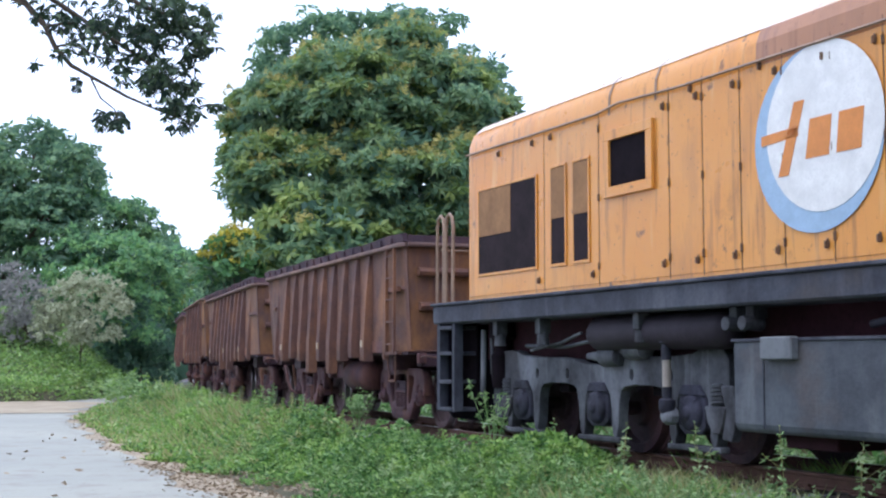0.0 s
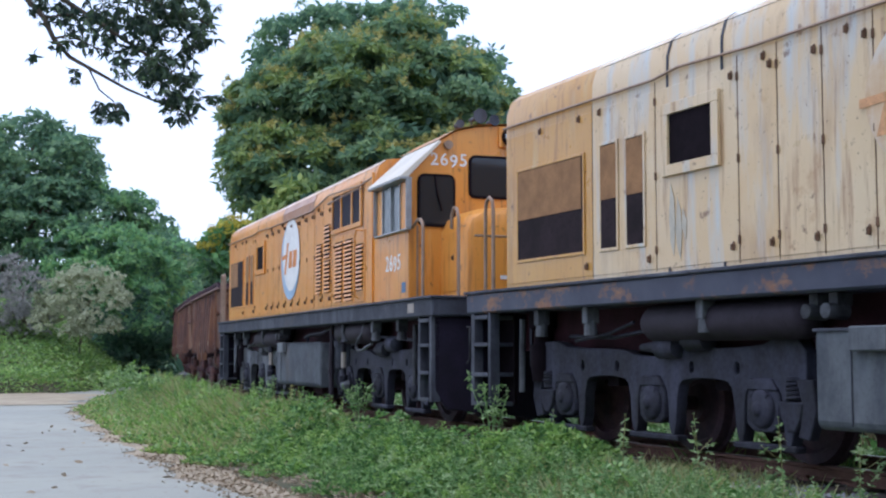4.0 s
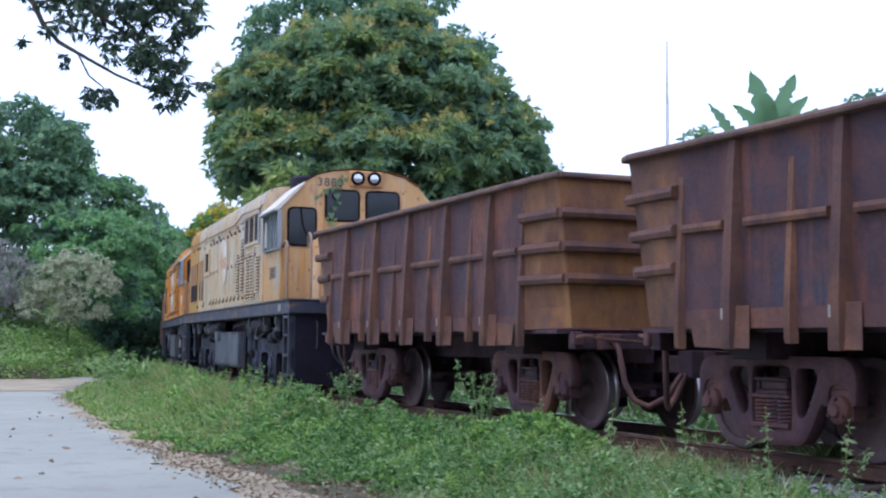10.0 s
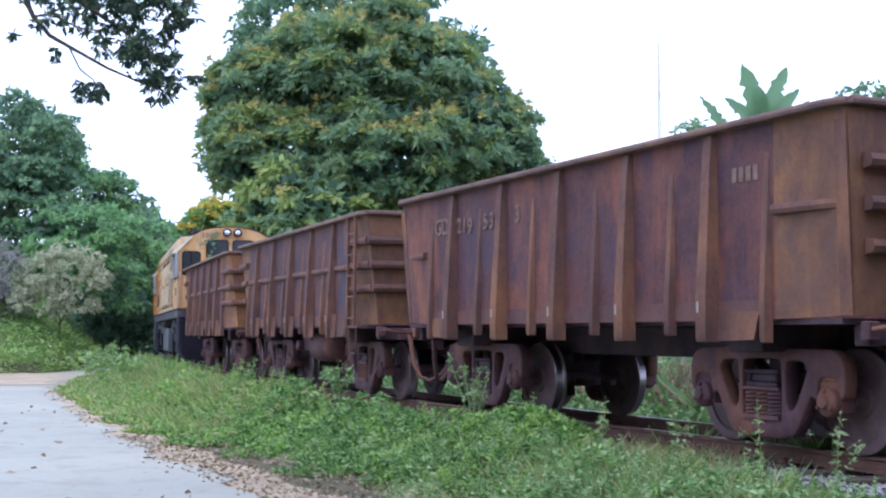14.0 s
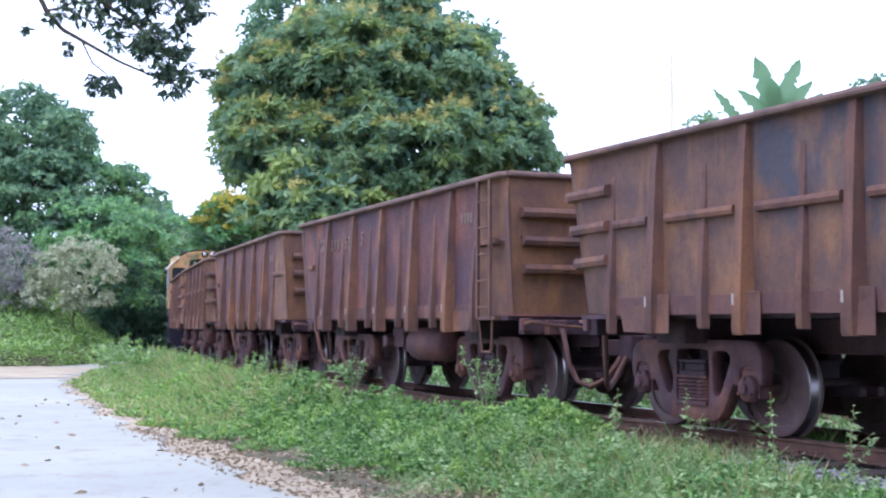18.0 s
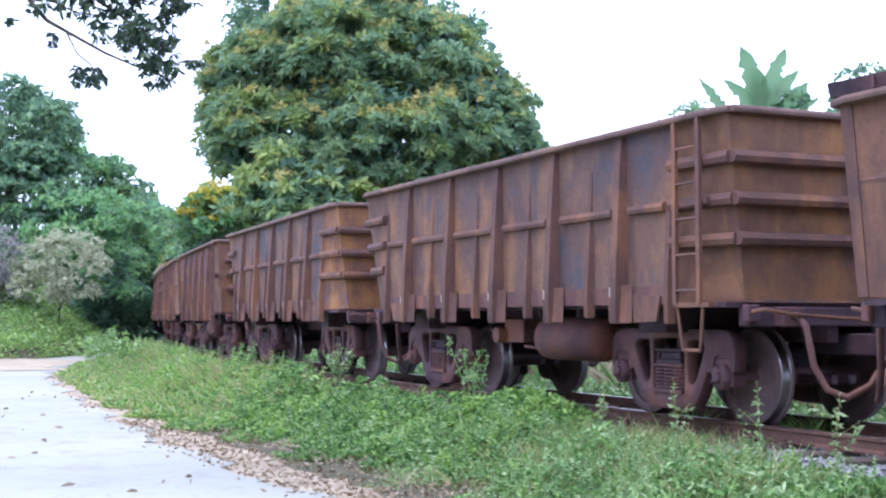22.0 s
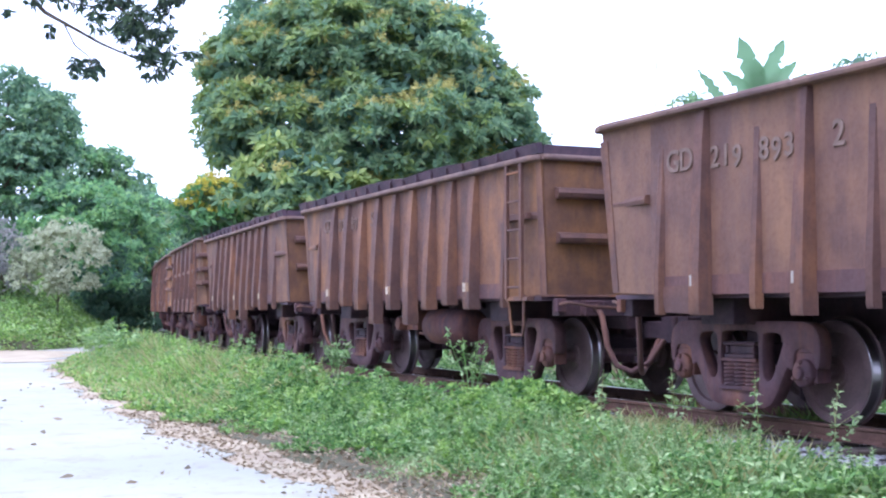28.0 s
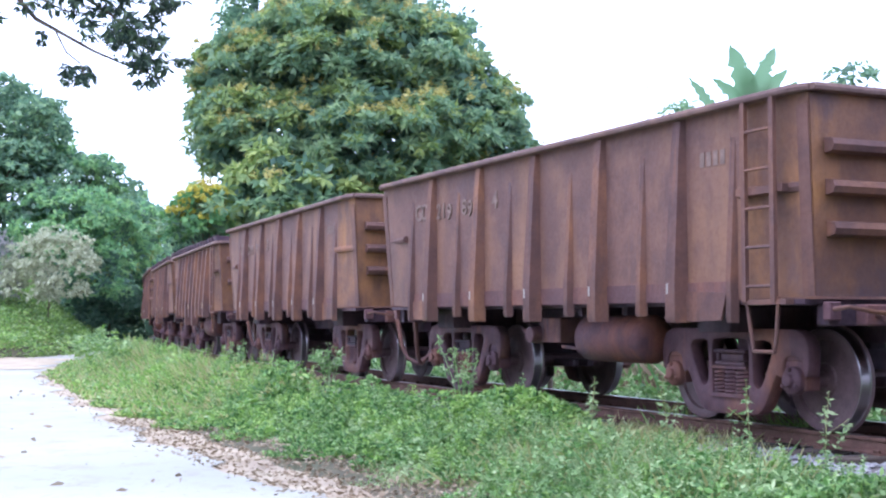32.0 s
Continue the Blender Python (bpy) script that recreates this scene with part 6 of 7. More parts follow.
tree("low grey-green shrub with a pale thin trunk", (-14.6, 51.6), [clump(150, 525, 62, 35, 51.5), clump(105, 535, 40, 34, 51.5), clump(185, 545, 32, 28, 51.5), clump(130, 560, 50, 30, 51.5), clump(160, 500, 30, 16, 51.5), clump(115, 585, 50, 26, 51.5), clump(165, 580, 40, 26, 51.5)],
     LEAF_GREY, LEAF_GREY, .22, .42, 9.0, .03, .3, 6, fill=.25, category="shrub", pad=.45)
tree("dry grey leafless-looking shrub", (-17.0, 52.5), [clump(35, 530, 50, 45, 52), clump(-10, 545, 50, 50, 52), clump(30, 585, 55, 32, 52), clump(20, 490, 35, 20, 52)],
     LEAF_DRY, LEAF_DRY, .22, .30, 8.0, .06, .2, 6, fill=.2, category="shrub", pad=.4)


def woods(name, label, spots, leaf, size, density):
    """A belt of far trees as one mass of leaves."""
    p, o = shell(spots, density)
    q = rosettes(p, unit(o + np.array([0, 0, .4])), size * rng.uniform(.8, 1.2, len(p)), 6, .5, .3)
    # leaves inside the belt are coloured darker, as if in shade
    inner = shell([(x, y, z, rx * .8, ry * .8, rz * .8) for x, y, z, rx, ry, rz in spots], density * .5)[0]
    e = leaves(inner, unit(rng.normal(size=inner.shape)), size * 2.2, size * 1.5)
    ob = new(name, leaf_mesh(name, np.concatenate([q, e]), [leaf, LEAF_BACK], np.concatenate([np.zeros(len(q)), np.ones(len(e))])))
    return tagged(ob, label, "woodland", kind="stuff")


belt = [(-70 + 9 * i + rng.uniform(-2, 2), 96 + rng.uniform(-6, 10) + (i % 3) * 5, rng.uniform(2.0, 3.2), rng.uniform(5, 7), 5, rng.uniform(4.0, 5.5)) for i in range(6)]
belt += [(-6 + 8 * i + rng.uniform(-2, 2), 96 + rng.uniform(-6, 10), rng.uniform(.4, 1.2), rng.uniform(5, 7), 5, rng.uniform(2.4, 3.2)) for i in range(13)]
belt += [(x, 82 + rng.uniform(-2, 2), 1.2, 4.5, 3.5, 3.6) for x in (-30, -25, -20.5)]
woods("far_woods", "belt of distant green woodland beyond the line", belt, LEAF_WOOD, .7, 1.3)
# added out of view: leaf masses that cut low sky light on the train
behind = [(x + rng.uniform(-1, 1), -15 + rng.uniform(-2, 2) - abs(x) * .05, 2.6, 4.2, 3.0, rng.uniform(4.5, 6.5)) for x in range(-42, 46, 6)]
behind += [(-19 - rng.uniform(0, 2), y, 2.4, 3.0, 3.6, rng.uniform(4.0, 5.5)) for y in range(-12, 14, 6)]
woods("sky_block_woods", "unseen belt of trees added behind the camera to block low sky", behind, LEAF_WOOD, .8, 1.1)
low = [(x, 34 + .55 * x + rng.uniform(-2, 2), -.2, rng.uniform(1.6, 2.6), 1.6, rng.uniform(.6, 1.15)) for x in np.arange(3, 24, 2.2)]
low += [(-3.5 + rng.uniform(-1, 1), y, -.2, 1.6, 1.8, rng.uniform(.7, 1.1)) for y in np.arange(44, 62, 3)]
woods("undergrowth", "low green undergrowth behind the railway", low, LEAF_BRIGHT, .30, 5.0)

# ---- leafy bough that reaches in over the road ----
B = 11.0
bough = thing("overhanging_tree", "dark mango-like tree whose drooping bough hangs over the road", "tree", "trees beside the line")
kb = B / 2277.0


def near_air(px, py, dy=0.0):
    k = (B + dy) / 2277.0
    return ((px - 784) * k, B + dy, 0.92 + (641 - py) * k)


stem = Vector((-6.6, 10.97, ground_z(-6.6, 10.97)))
g = Geo().tube([stem - Vector((0, 0, .3)), stem + Vector((.05, 0, 1.5)), stem + Vector((.25, .1, 3.0)), stem + Vector((.6, .2, 4.6)), stem + Vector((.8, .2, 6.0))], .26, 12, .14)
part("trunk", g, BARK, bough, "dark rough trunk", 0, 50)
lines = [[tuple(stem + Vector((.45, .15, 3.8))), near_air(-160, -90), near_air(23, -5), near_air(62, 38), near_air(80, 76), near_air(110, 110), near_air(144, 129), near_air(212, 167), near_air(265, 190), near_air(330, 215)],
         [tuple(stem + Vector((.6, .2, 4.6))), near_air(-60, -120), near_air(60, -20), near_air(150, 40), near_air(240, 100), near_air(290, 140), near_air(330, 110)],
         [tuple(stem + Vector((.6, .2, 4.7))), near_air(0, -140), near_air(150, -40), near_air(260, 10), near_air(340, 40), near_air(375, 60)],
         [near_air(144, 129), near_air(165, 170), near_air(190, 190), near_air(200, 215)], [near_air(80, 76), near_air(110, 70), near_air(160, 95), near_air(200, 100)],
         [near_air(62, 38), near_air(120, 30), near_air(180, 60)], [near_air(330, 190), near_air(360, 180), near_air(385, 185)]]
for i, l in enumerate(lines):
    part("branch", Geo().tube(l, (.036, .034, .034, .010, .012, .012, .007)[i], 6, .006), BARK, bough, "", 0, 60)
spots = [(250, 20, 125, 40, 90), (190, 62, 85, 42, 60), (300, 45, 65, 38, 44), (352, 68, 22, 26, 12), (245, 120, 60, 36, 40), (285, 152, 60, 36, 44), (312, 198, 34, 28, 26), (183, 207, 38, 20, 16),
         (118, 145, 14, 16, 5), (75, 22, 50, 25, 22), (325, 120, 18, 38, 10), (90, 80, 16, 14, 4), (50, 105, 8, 6, 2), (372, 182, 16, 10, 4), (210, -60, 190, 60, 80), (20, -60, 120, 50, 40)]
c = []
for px, py, rx, ry, n in spots:
    for _ in range(int(n * 1.6)):
        a, r = rng.uniform(0, 6.28), rng.uniform(0, 1) ** .5
        c.append(near_air(px + rx * r * math.cos(a), py + ry * r * math.sin(a), rng.uniform(-.35, .35) * min(1, rx / 60)))
c = np.array(c)
q = rosettes(c, unit(rng.normal(size=c.shape) * .5 + np.array([0, 0, .3])), .095 * rng.uniform(.6, 1.3, len(c)), 8, .27, 1.2)
part("foliage", leaf_mesh("foliage", q, [LEAF_MANGO]), None, bough, "long drooping glossy leaves")

# ---- behind the line on the right: banana plant, shrubs, mast ----
def banana(x, y, tall, blades_at):
    z = ground_z(x, y)
    t = thing("banana_plant", "banana plant with broad torn green leaves", "plant")
    g = Geo().tube([(x, y, z - .1), (x + .03, y, z + tall * .35), (x, y + .02, z + tall * .66)], .16, 10, .09)
    part("stem", g, BARK, t, "thick brown stem wrapped in dry leaves", 0, 50)
    crown = Vector((x, y, z + tall * .64))
    for ang, lean, ln, wide in blades_at:
        a = radians(ang + rng.uniform(-12, 12))
        d = Vector((math.cos(a) * math.sin(lean), .5 * math.sin(a) * math.sin(lean) - .1, math.cos(lean))).normalized()
        side = (d.cross(Vector((rng.uniform(-.4, .4), 1, rng.uniform(-.2, .2))))).normalized()
        rows, bend = [], rng.uniform(.0, .22)
        for i in range(27):
            f = i / 26
            p = crown + d * ln * f + Vector((math.cos(a) * .2 * f * f, 0, -bend * f ** 3))
            w = wide * (math.sin(math.pi * min(1, f ** 1.15 * .95 + .05)) ** .7) * (rng.uniform(.55, .85) if rng.uniform() < .12 else rng.uniform(.92, 1.03))
            drop = -.03 * rng.uniform(.3, 1.4)
            rows.append([tuple(p - side * w + Vector((0, -.03, drop))), tuple(p), tuple(p + side * w * rng.uniform(.7, 1) + Vector((0, -.03, drop)))])
        part("leaf", Geo().loft(rows, closed=False), LEAF_BANANA, t, "broad torn leaf", 0, 60)


banana(5.32, 20.3, 6.95, ((178, .10, 1.22, .19), (5, .17, 1.2, .18), (190, .50, .9, .12), (95, .2, .95, .17), (0, .42, 1.0, .14)))
banana(5.78, 20.9, 6.85, ((0, .30, 1.0, .16), (175, .15, .95, .16), (-10, .62, .8, .11)))
banana(5.00, 20.6, 6.6, ((175, .36, 1.15, .13), (182, .75, .9, .09), (0, .15, .9, .14)))
for lab, base, blobs in (("leafy green shrub beside the banana plant", (6.1, 20.5), [(5.75, 20.5, 4.25, .35, .3, .5), (5.7, 20.5, 3.5, .4, .4, .6), (5.7, 20.6, 2.7, .6, .5, .7), (6.5, 20.4, 2.8, .5, .5, .6), (6.2, 20.5, 1.2, .8, .6, .9)]),
                         ("leafy shrub below the banana plant", (4.3, 20.2), [(4.15, 20.2, 4.0, .28, .3, .36), (4.3, 20.2, 3.3, .4, .4, .6), (4.4, 20.2, 2.6, .5, .4, .6), (4.3, 20.2, 1.2, .6, .5, .9)]),
                         ("thin leafy sapling behind the line", (6.95, 19.4), [(6.55, 19.4, 4.55, .09, .10, .40), (6.5, 19.4, 3.8, .28, .2, .7), (6.85, 19.3, 4.5, .12, .12, .34), (6.9, 19.4, 2.2, .4, .3, .8)])):
    tree(lab, base, blobs, LEAF_WOOD, LEAF_BACK, .15, .42, 24, .035, .4, 6, fill=.3, category="shrub", pad=.22)
mast = thing("radio_mast", "thin pale metal radio mast far behind the line", "mast")
g = Geo()
for a in (0, 2.1, 4.2):
    g.tube([(10.97 + .11 * math.cos(a), 60 + .11 * math.sin(a), ground_z(10.97, 60)), (10.97 + .05 * math.cos(a), 60 + .05 * math.sin(a), 12.5)], .03, 5)
part("lattice", g, ROOF_PALE, mast)
part("rod", Geo().tube([(10.97, 60, 12.2), (10.97, 60, 15.2)], .06, 6, .03), ROOF_PALE, mast)
wire = thing("overhead_wire", "thin slack cable strung behind the railway", "cable")
part("cable", Geo().tube([(2.0, 19.0, 3.1), (5.0, 18.2, 3.45), (8.5, 17.0, 4.0), (12, 16, 4.8)], .008, 5), ALUMINIUM, wire)
for x, y in ((2.0, 19.0), (12.0, 16.0)):
    part("post", Geo().tube([(x, y, ground_z(x, y) - .2), (x, y, 3.15 if x < 5 else 4.85)], .04, 8), BARK, wire)


# ---- verge: weeds, grass, litter, stones ----
def scatter(n, s0, s1, u0, u1, bias=1.0):
    """Random ground points between two distances beside the track."""
    s = s0 + (s1 - s0) * rng.uniform(0, 1, n) ** bias
    u = rng.uniform(u0, u1, n)
    h = np.interp(s, S_GRID, HEAD)
    x, y = np.interp(s, S_GRID, LINE_X) - np.cos(h) * u, np.interp(s, S_GRID, LINE_Y) - np.sin(h) * u
    return x, y, s, u


def patch(x, y, f=1.0):
    return .5 + .5 * np.sin(x * 1.9 * f + 1.3 * np.sin(y * .9 * f)) * np.cos(y * 1.6 * f + .7 * np.sin(x * 1.1 * f))


def weeds(name, label, x, y, tall, leaf, width, mats, pick):
    z = height(x, y)
    n = len(x)
    lift = rng.uniform(0.0, 1.0, n) ** .8 * tall
    base = np.stack([x, y, z + lift], 1)
    way = unit(rng.normal(size=(n, 3)) * np.array([1, 1, .35]) + np.array([0, 0, .35]))
    q = leaves(base, way, leaf * rng.uniform(.6, 1.4, n), leaf * width * rng.uniform(.7, 1.3, n), .2)
    return tagged(new(name, leaf_mesh(name, q, mats, pick)), label, "weeds", kind="stuff")


def blades(name, label, x, y, tall, width, mats, pick):
    z = height(x, y)
    n = len(x)
    base = np.stack([x, y, z - .02], 1)
    way = unit(np.clip(rng.normal(size=(n, 3)), -1.5, 1.5) * np.array([.36, .36, 0]) + np.array([0, 0, 1.0]))
    tall = tall * rng.uniform(.5, 1.2, n)
    side = unit(np.cross(way, rng.normal(size=(n, 3)))) * width * rng.uniform(.7, 1.3, n)[:, None]
    bend = np.stack([rng.normal(size=n) * .25, rng.normal(size=n) * .25, -np.full(n, .12)], 1) * tall[:, None]
    q = np.stack([base - side, base + side, base + way * tall[:, None] * .55 + side * .8 + bend * .42, base + way * tall[:, None] + bend], 1)
    return tagged(new(name, leaf_mesh(name, q, mats, pick)), label, "grass", kind="stuff")


def inside(x, y):
    """Metres from the edge of the road into the verge."""
    return x - np.interp(y, EDGE_Y, EDGE_X)


def verge_ok(x, y, s):
    near = np.interp(y, [10, 16, 18.5, 22], [.62, .52, .15, .05])
    return (inside(x, y) > near + .22 * np.sin(y * 3.1) + .16 * np.sin(y * 7.7 + x * 5)) | (x < np.interp(y, LEFT_Y, LEFT_X))


def verge_tall(x, y, u):
    return np.clip((inside(x, y) - .3) / 1.6, .3, 1) * np.clip((u - 1.05) / .95, .15, 1)


def by_rail(x, y, u):
    """True where plants grow: stony patches beside the rail stay open."""
    gravel = ((x - 3.05) / .62) ** 2 + ((y - 12.0) / .75) ** 2 < rng.uniform(.5, 1.3, len(x))
    return ((u > 1.52 + .30 * np.sin(x * 2.3 + y * 1.1) * np.cos(y * 1.9)) & ~gravel) | (rng.uniform(size=len(x)) < .12)


x, y, s, u = scatter(230000, 6.5, 24.0, 0.95, 6.5, 1.1)
ok = verge_ok(x, y, s) & by_rail(x, y, u) & (rng.uniform(size=len(x)) < .45 + .55 * patch(x, y, 1.1))
x, y, s, u = x[ok], y[ok], s[ok], u[ok]
tall = (.05 + .38 * (.55 * patch(x, y, 1.4) + .45 * patch(x + 5, y + 1, .6)) ** 1.2) * verge_tall(x, y, u)
shade = patch(x + 3, y, .8) + rng.uniform(-.35, .35, len(x))
kind = np.where(s < 11.5, np.where(shade > .38, 1, 0), np.where(shade > .95, 1, np.where(shade < .30, 2, 0)))
weeds("verge_weeds", "leafy green weeds crowding the verge beside the track", x, y, tall, np.where(kind == 1, .032, .062), .48, [GRASS, GRASS_PALE, GRASS_LIME], kind)
x, y, s, u = scatter(26000, -12.0, 6.5, 1.3, 6.0)
ok = verge_ok(x, y, s)
x, y, u = x[ok], y[ok], u[ok]
weeds("verge_weeds", "low leafy weeds on the near stretch of the verge", x, y, .22 * verge_tall(x, y, u), .08, .45, [GRASS, GRASS_PALE], rng.choice([0, 1], len(x), p=[.6, .4]))
x, y, s, u = scatter(90000, 17.0, 62.0, 1.35, 7.0, 1.2)
ok = verge_ok(x, y, s) & by_rail(x, y, u)
x, y, s, u = x[ok], y[ok], s[ok], u[ok]
weeds("verge_weeds", "taller leafy weeds along the far verge", x, y, (.12 + .40 * patch(x, y, .6)) * verge_tall(x, y, u), .11, .38, [GRASS, GRASS_LIME, GRASS_PALE, GRASS_TAN], rng.choice([0, 1, 2, 3], len(x), p=[.20, .45, .13, .22]))
x, y, s, u = scatter(34000, 6.5, 34.0, 1.3, 6.5, 1.2)
ok = verge_ok(x, y, s) & (inside(x, y) > .7) & by_rail(x, y, u) & (rng.uniform(size=len(x)) < np.where(s < 11, .35, 1.0))
x, y, s, u = x[ok], y[ok], s[ok], u[ok]
mound = (.03 + .66 * (.55 * patch(x, y, 1.1) + .45 * patch(x + 5, y + 1, .6)) ** 1.9) * verge_tall(x, y, u)
c = np.stack([x, y, height(x, y) + mound * rng.uniform(.5, 1.1, len(x))], 1)
q = rosettes(c, unit(rng.normal(size=c.shape) * .4 + np.array([0, 0, 1.0])), .085 * rng.uniform(.4, 1.15, len(c)) ** 1.2 * np.where(s < 13, .8, 1.0), 7, .46, .2)
kind = np.where(s < 11.5, rng.choice([0, 1], len(c), p=[.4, .6]), np.where(patch(x + 7, y + 2, .6) + rng.uniform(-.3, .3, len(c)) + np.clip((s - 19) * .06, -.15, .4) > .55, 2, np.where(rng.uniform(size=len(c)) < .12, 1, 0)))
tagged(new("broad_weeds", leaf_mesh("broad_weeds", q, [GRASS, GRASS_PALE, GRASS_LIME], np.tile(kind, 7))), "broad-leaved weeds standing above the verge", "weeds", kind="stuff")
x, y, s, u = scatter(260000, 6.5, 45.0, 1.2, 6.5, 1.2)
ok = verge_ok(x, y, s) & by_rail(x, y, u) & (rng.uniform(size=len(x)) < np.interp(s, [8, 13, 19, 24], [.22, .08, .15, 1.0]))
x, y, s, u = x[ok], y[ok], s[ok], u[ok]
tuft = rng.uniform(.1, .75, len(x)) + patch(x, y, .9) * .45
pick = np.where(s < 13, rng.choice([0, 1, 2, 3], len(x), p=[.22, .13, .30, .35]), rng.choice([0, 1, 2, 3], len(x), p=[.10, .36, .08, .46]))
blades("verge_grass", "green and straw-coloured grass on the verge", x, y, np.where(s > 19, .52, .28) * (.3 + .95 * tuft) * np.clip(verge_tall(x, y, u), .3, 1), .0065 + .0004 * np.clip(s - 10, 0, 30)[:, None] * 1.0, [GRASS, GRASS_TAN, GRASS_PALE, GRASS_LIME], pick)


def plants(name, label, n, s0, s1, u0, u1, lo, hi, leaf, mats, share):
    """Upright stems with small leaves in whorls all the way up."""
    x, y, s, u = scatter(n, s0, s1, u0, u1, 1.2)
    ok = verge_ok(x, y, s) & (inside(x, y) > .9) & by_rail(x, y, u) & (rng.uniform(size=n) < .15 + .85 * patch(x, y, .7))
    x, y, u = x[ok], y[ok], u[ok]
    n, m = len(x), 13
    tall = rng.uniform(lo, hi, n) * np.clip(verge_tall(x, y, u), .5, 1)
    lean = rng.normal(size=(n, 2)) * .22 * tall[:, None]
    z = height(x, y)
    f = np.linspace(.12, 1.0, m)[None, :] * np.ones((n, 1))
    c = np.stack([x[:, None] + lean[:, :1] * f ** 1.6, y[:, None] + lean[:, 1:] * f ** 1.6, z[:, None] + tall[:, None] * f], 2)
    pick = rng.choice(len(mats), n, p=share)
    r = (leaf * rng.uniform(.6, 1.3, (n, 1)) * (1.15 - .65 * f)).ravel()
    q = rosettes(c.reshape(-1, 3), unit(rng.normal(size=(n * m, 3)) * .3 + np.array([0, 0, 1.0])), r, 4, .34, .15)
    side = unit(np.cross(np.array([0, 0, 1.0]), rng.normal(size=(n, 3)))) * (.0022 + .05 * leaf)
    stem = np.stack([np.stack([x, y, z], 1) - side, np.stack([x, y, z], 1) + side, c[:, -1] + side * .4, c[:, -1] - side * .4], 1)
    idx = np.concatenate([np.tile(np.repeat(pick, m), 4), pick])
    tagged(new(name, leaf_mesh(name, np.concatenate([q, stem]), mats, idx)), label, "weeds", kind="stuff")


plants("stemmed_weeds", "upright leafy weeds standing out of the verge", 3600, 6.5, 15.0, 1.4, 5.0, .14, .38, .055, [GRASS, GRASS_PALE, GRASS_LIME], [.3, .55, .15])
plants("stemmed_weeds", "tall uneven weeds along the far verge", 3600, 18.0, 44.0, 1.6, 6.0, .25, .75, .095, [GRASS, GRASS_PALE, GRASS_LIME, GRASS_TAN], [.22, .13, .45, .20])
plants("stemmed_weeds", "bushy leafy weeds standing out of the middle of the verge", 2600, 10.5, 21.0, 1.6, 5.5, .18, .52, .085, [GRASS, GRASS_PALE, GRASS_LIME], [.45, .25, .30])
x, y, s, u = scatter(34000, 18.0, 34.0, 1.8, 5.5, 1.1)
ok = verge_ok(x, y, s) & (inside(x, y) > .5) & (patch(x + 1, y, .55) > .35)
x, y, s, u = x[ok], y[ok], s[ok], u[ok]
blades("seeding_grass", "haze of pale seeding grass on the verge", x, y, .58 * rng.uniform(.5, 1.1, len(x)) * np.clip(verge_tall(x, y, u), .5, 1), .0032, [GRASS_TAN, GRASS_LIME], rng.choice([0, 1], len(x), p=[.62, .38]))
x, y, s, u = scatter(14000, 7.2, 12.0, 1.7, 4.8, 1.0)
ok = verge_ok(x, y, s) & (inside(x, y) > .5) & (patch(x + 2, y, .8) > .30)
x, y, s, u = x[ok], y[ok], s[ok], u[ok]
blades("seeding_grass", "dry pale seeding grass among the near weeds", x, y, .36 * rng.uniform(.5, 1.1, len(x)) * np.clip(verge_tall(x, y, u), .4, 1), .0022, [GRASS_TAN, GRASS_PALE], rng.choice([0, 1], len(x), p=[.6, .4]))
x, y = rng.normal(1.75, .6, 13000), rng.normal(11.5, .7, 13000)
ok = inside(x, y) > .5
x, y = x[ok], y[ok]
blades("seeding_grass", "patch of dry straw-coloured grass among the near weeds", x, y, .24 * rng.uniform(.4, 1.1, len(x)), .0034, [GRASS_TAN, GRASS_PALE], rng.choice([0, 1], len(x), p=[.85, .15]))
x, y = rng.normal(.95, .42, 1500), rng.normal(13.3, .5, 1500)
d = ((x - .95) / .75) ** 2 + ((y - 13.3) / .9) ** 2
c = np.stack([x, y, height(x, y) + .40 * np.clip(1 - .5 * d, .1, 1) * rng.uniform(.25, 1.1, len(x))], 1)
q = rosettes(c, unit(rng.normal(size=c.shape) * .45 + np.array([0, 0, 1.0])), .095 * rng.uniform(.5, 1.2, len(c)), 7, .42, .3)
tagged(new("leafy_weed_mound", leaf_mesh("leafy_weed_mound", q, [GRASS, GRASS_LIME], np.tile(rng.choice([0, 1], len(c), p=[.55, .45]), 7))), "mound of bright broad-leaved weeds beside the rail", "weeds", kind="stuff")
for cx, cy, r, lab in ((3.35, 11.6, .16, "tuft of long green grass beside the gravel"), (3.75, 12.1, .13, "small tuft of long green grass beside the gravel"), (2.55, 12.7, .12, "tuft of green grass near the rail")):
    x, y = rng.normal(cx, r, 170), rng.normal(cy, r, 170)
    blades("grass_tuft", lab, x, y, np.full(170, .36), .008, [GRASS_LIME, GRASS], rng.choice([0, 1], 170, p=[.6, .4]))
x, y, s, u = scatter(9000, 6.0, 26.0, -7.5, -3.2, 1.0)
ok = patch(x, y, .9) > .3
x, y = x[ok], y[ok]
weeds("far_side_brush", "waist-high brush of leafy and dry stems behind the track", x, y, .55 + .75 * patch(x + 2, y, 1.3), .085, .42, [GRASS, LITTER, GRASS_PALE], rng.choice([0, 1, 2], len(x), p=[.5, .3, .2]))
blades("far_side_brush", "dry upright stems standing in the brush behind the track", x, y, np.full(len(x), 1.0), .005, [LITTER, GRASS], rng.choice([0, 1], len(x), p=[.7, .3]))
x, y, s, u = scatter(42000, 4.0, 60.0, -9.0, -1.5, 1.0)
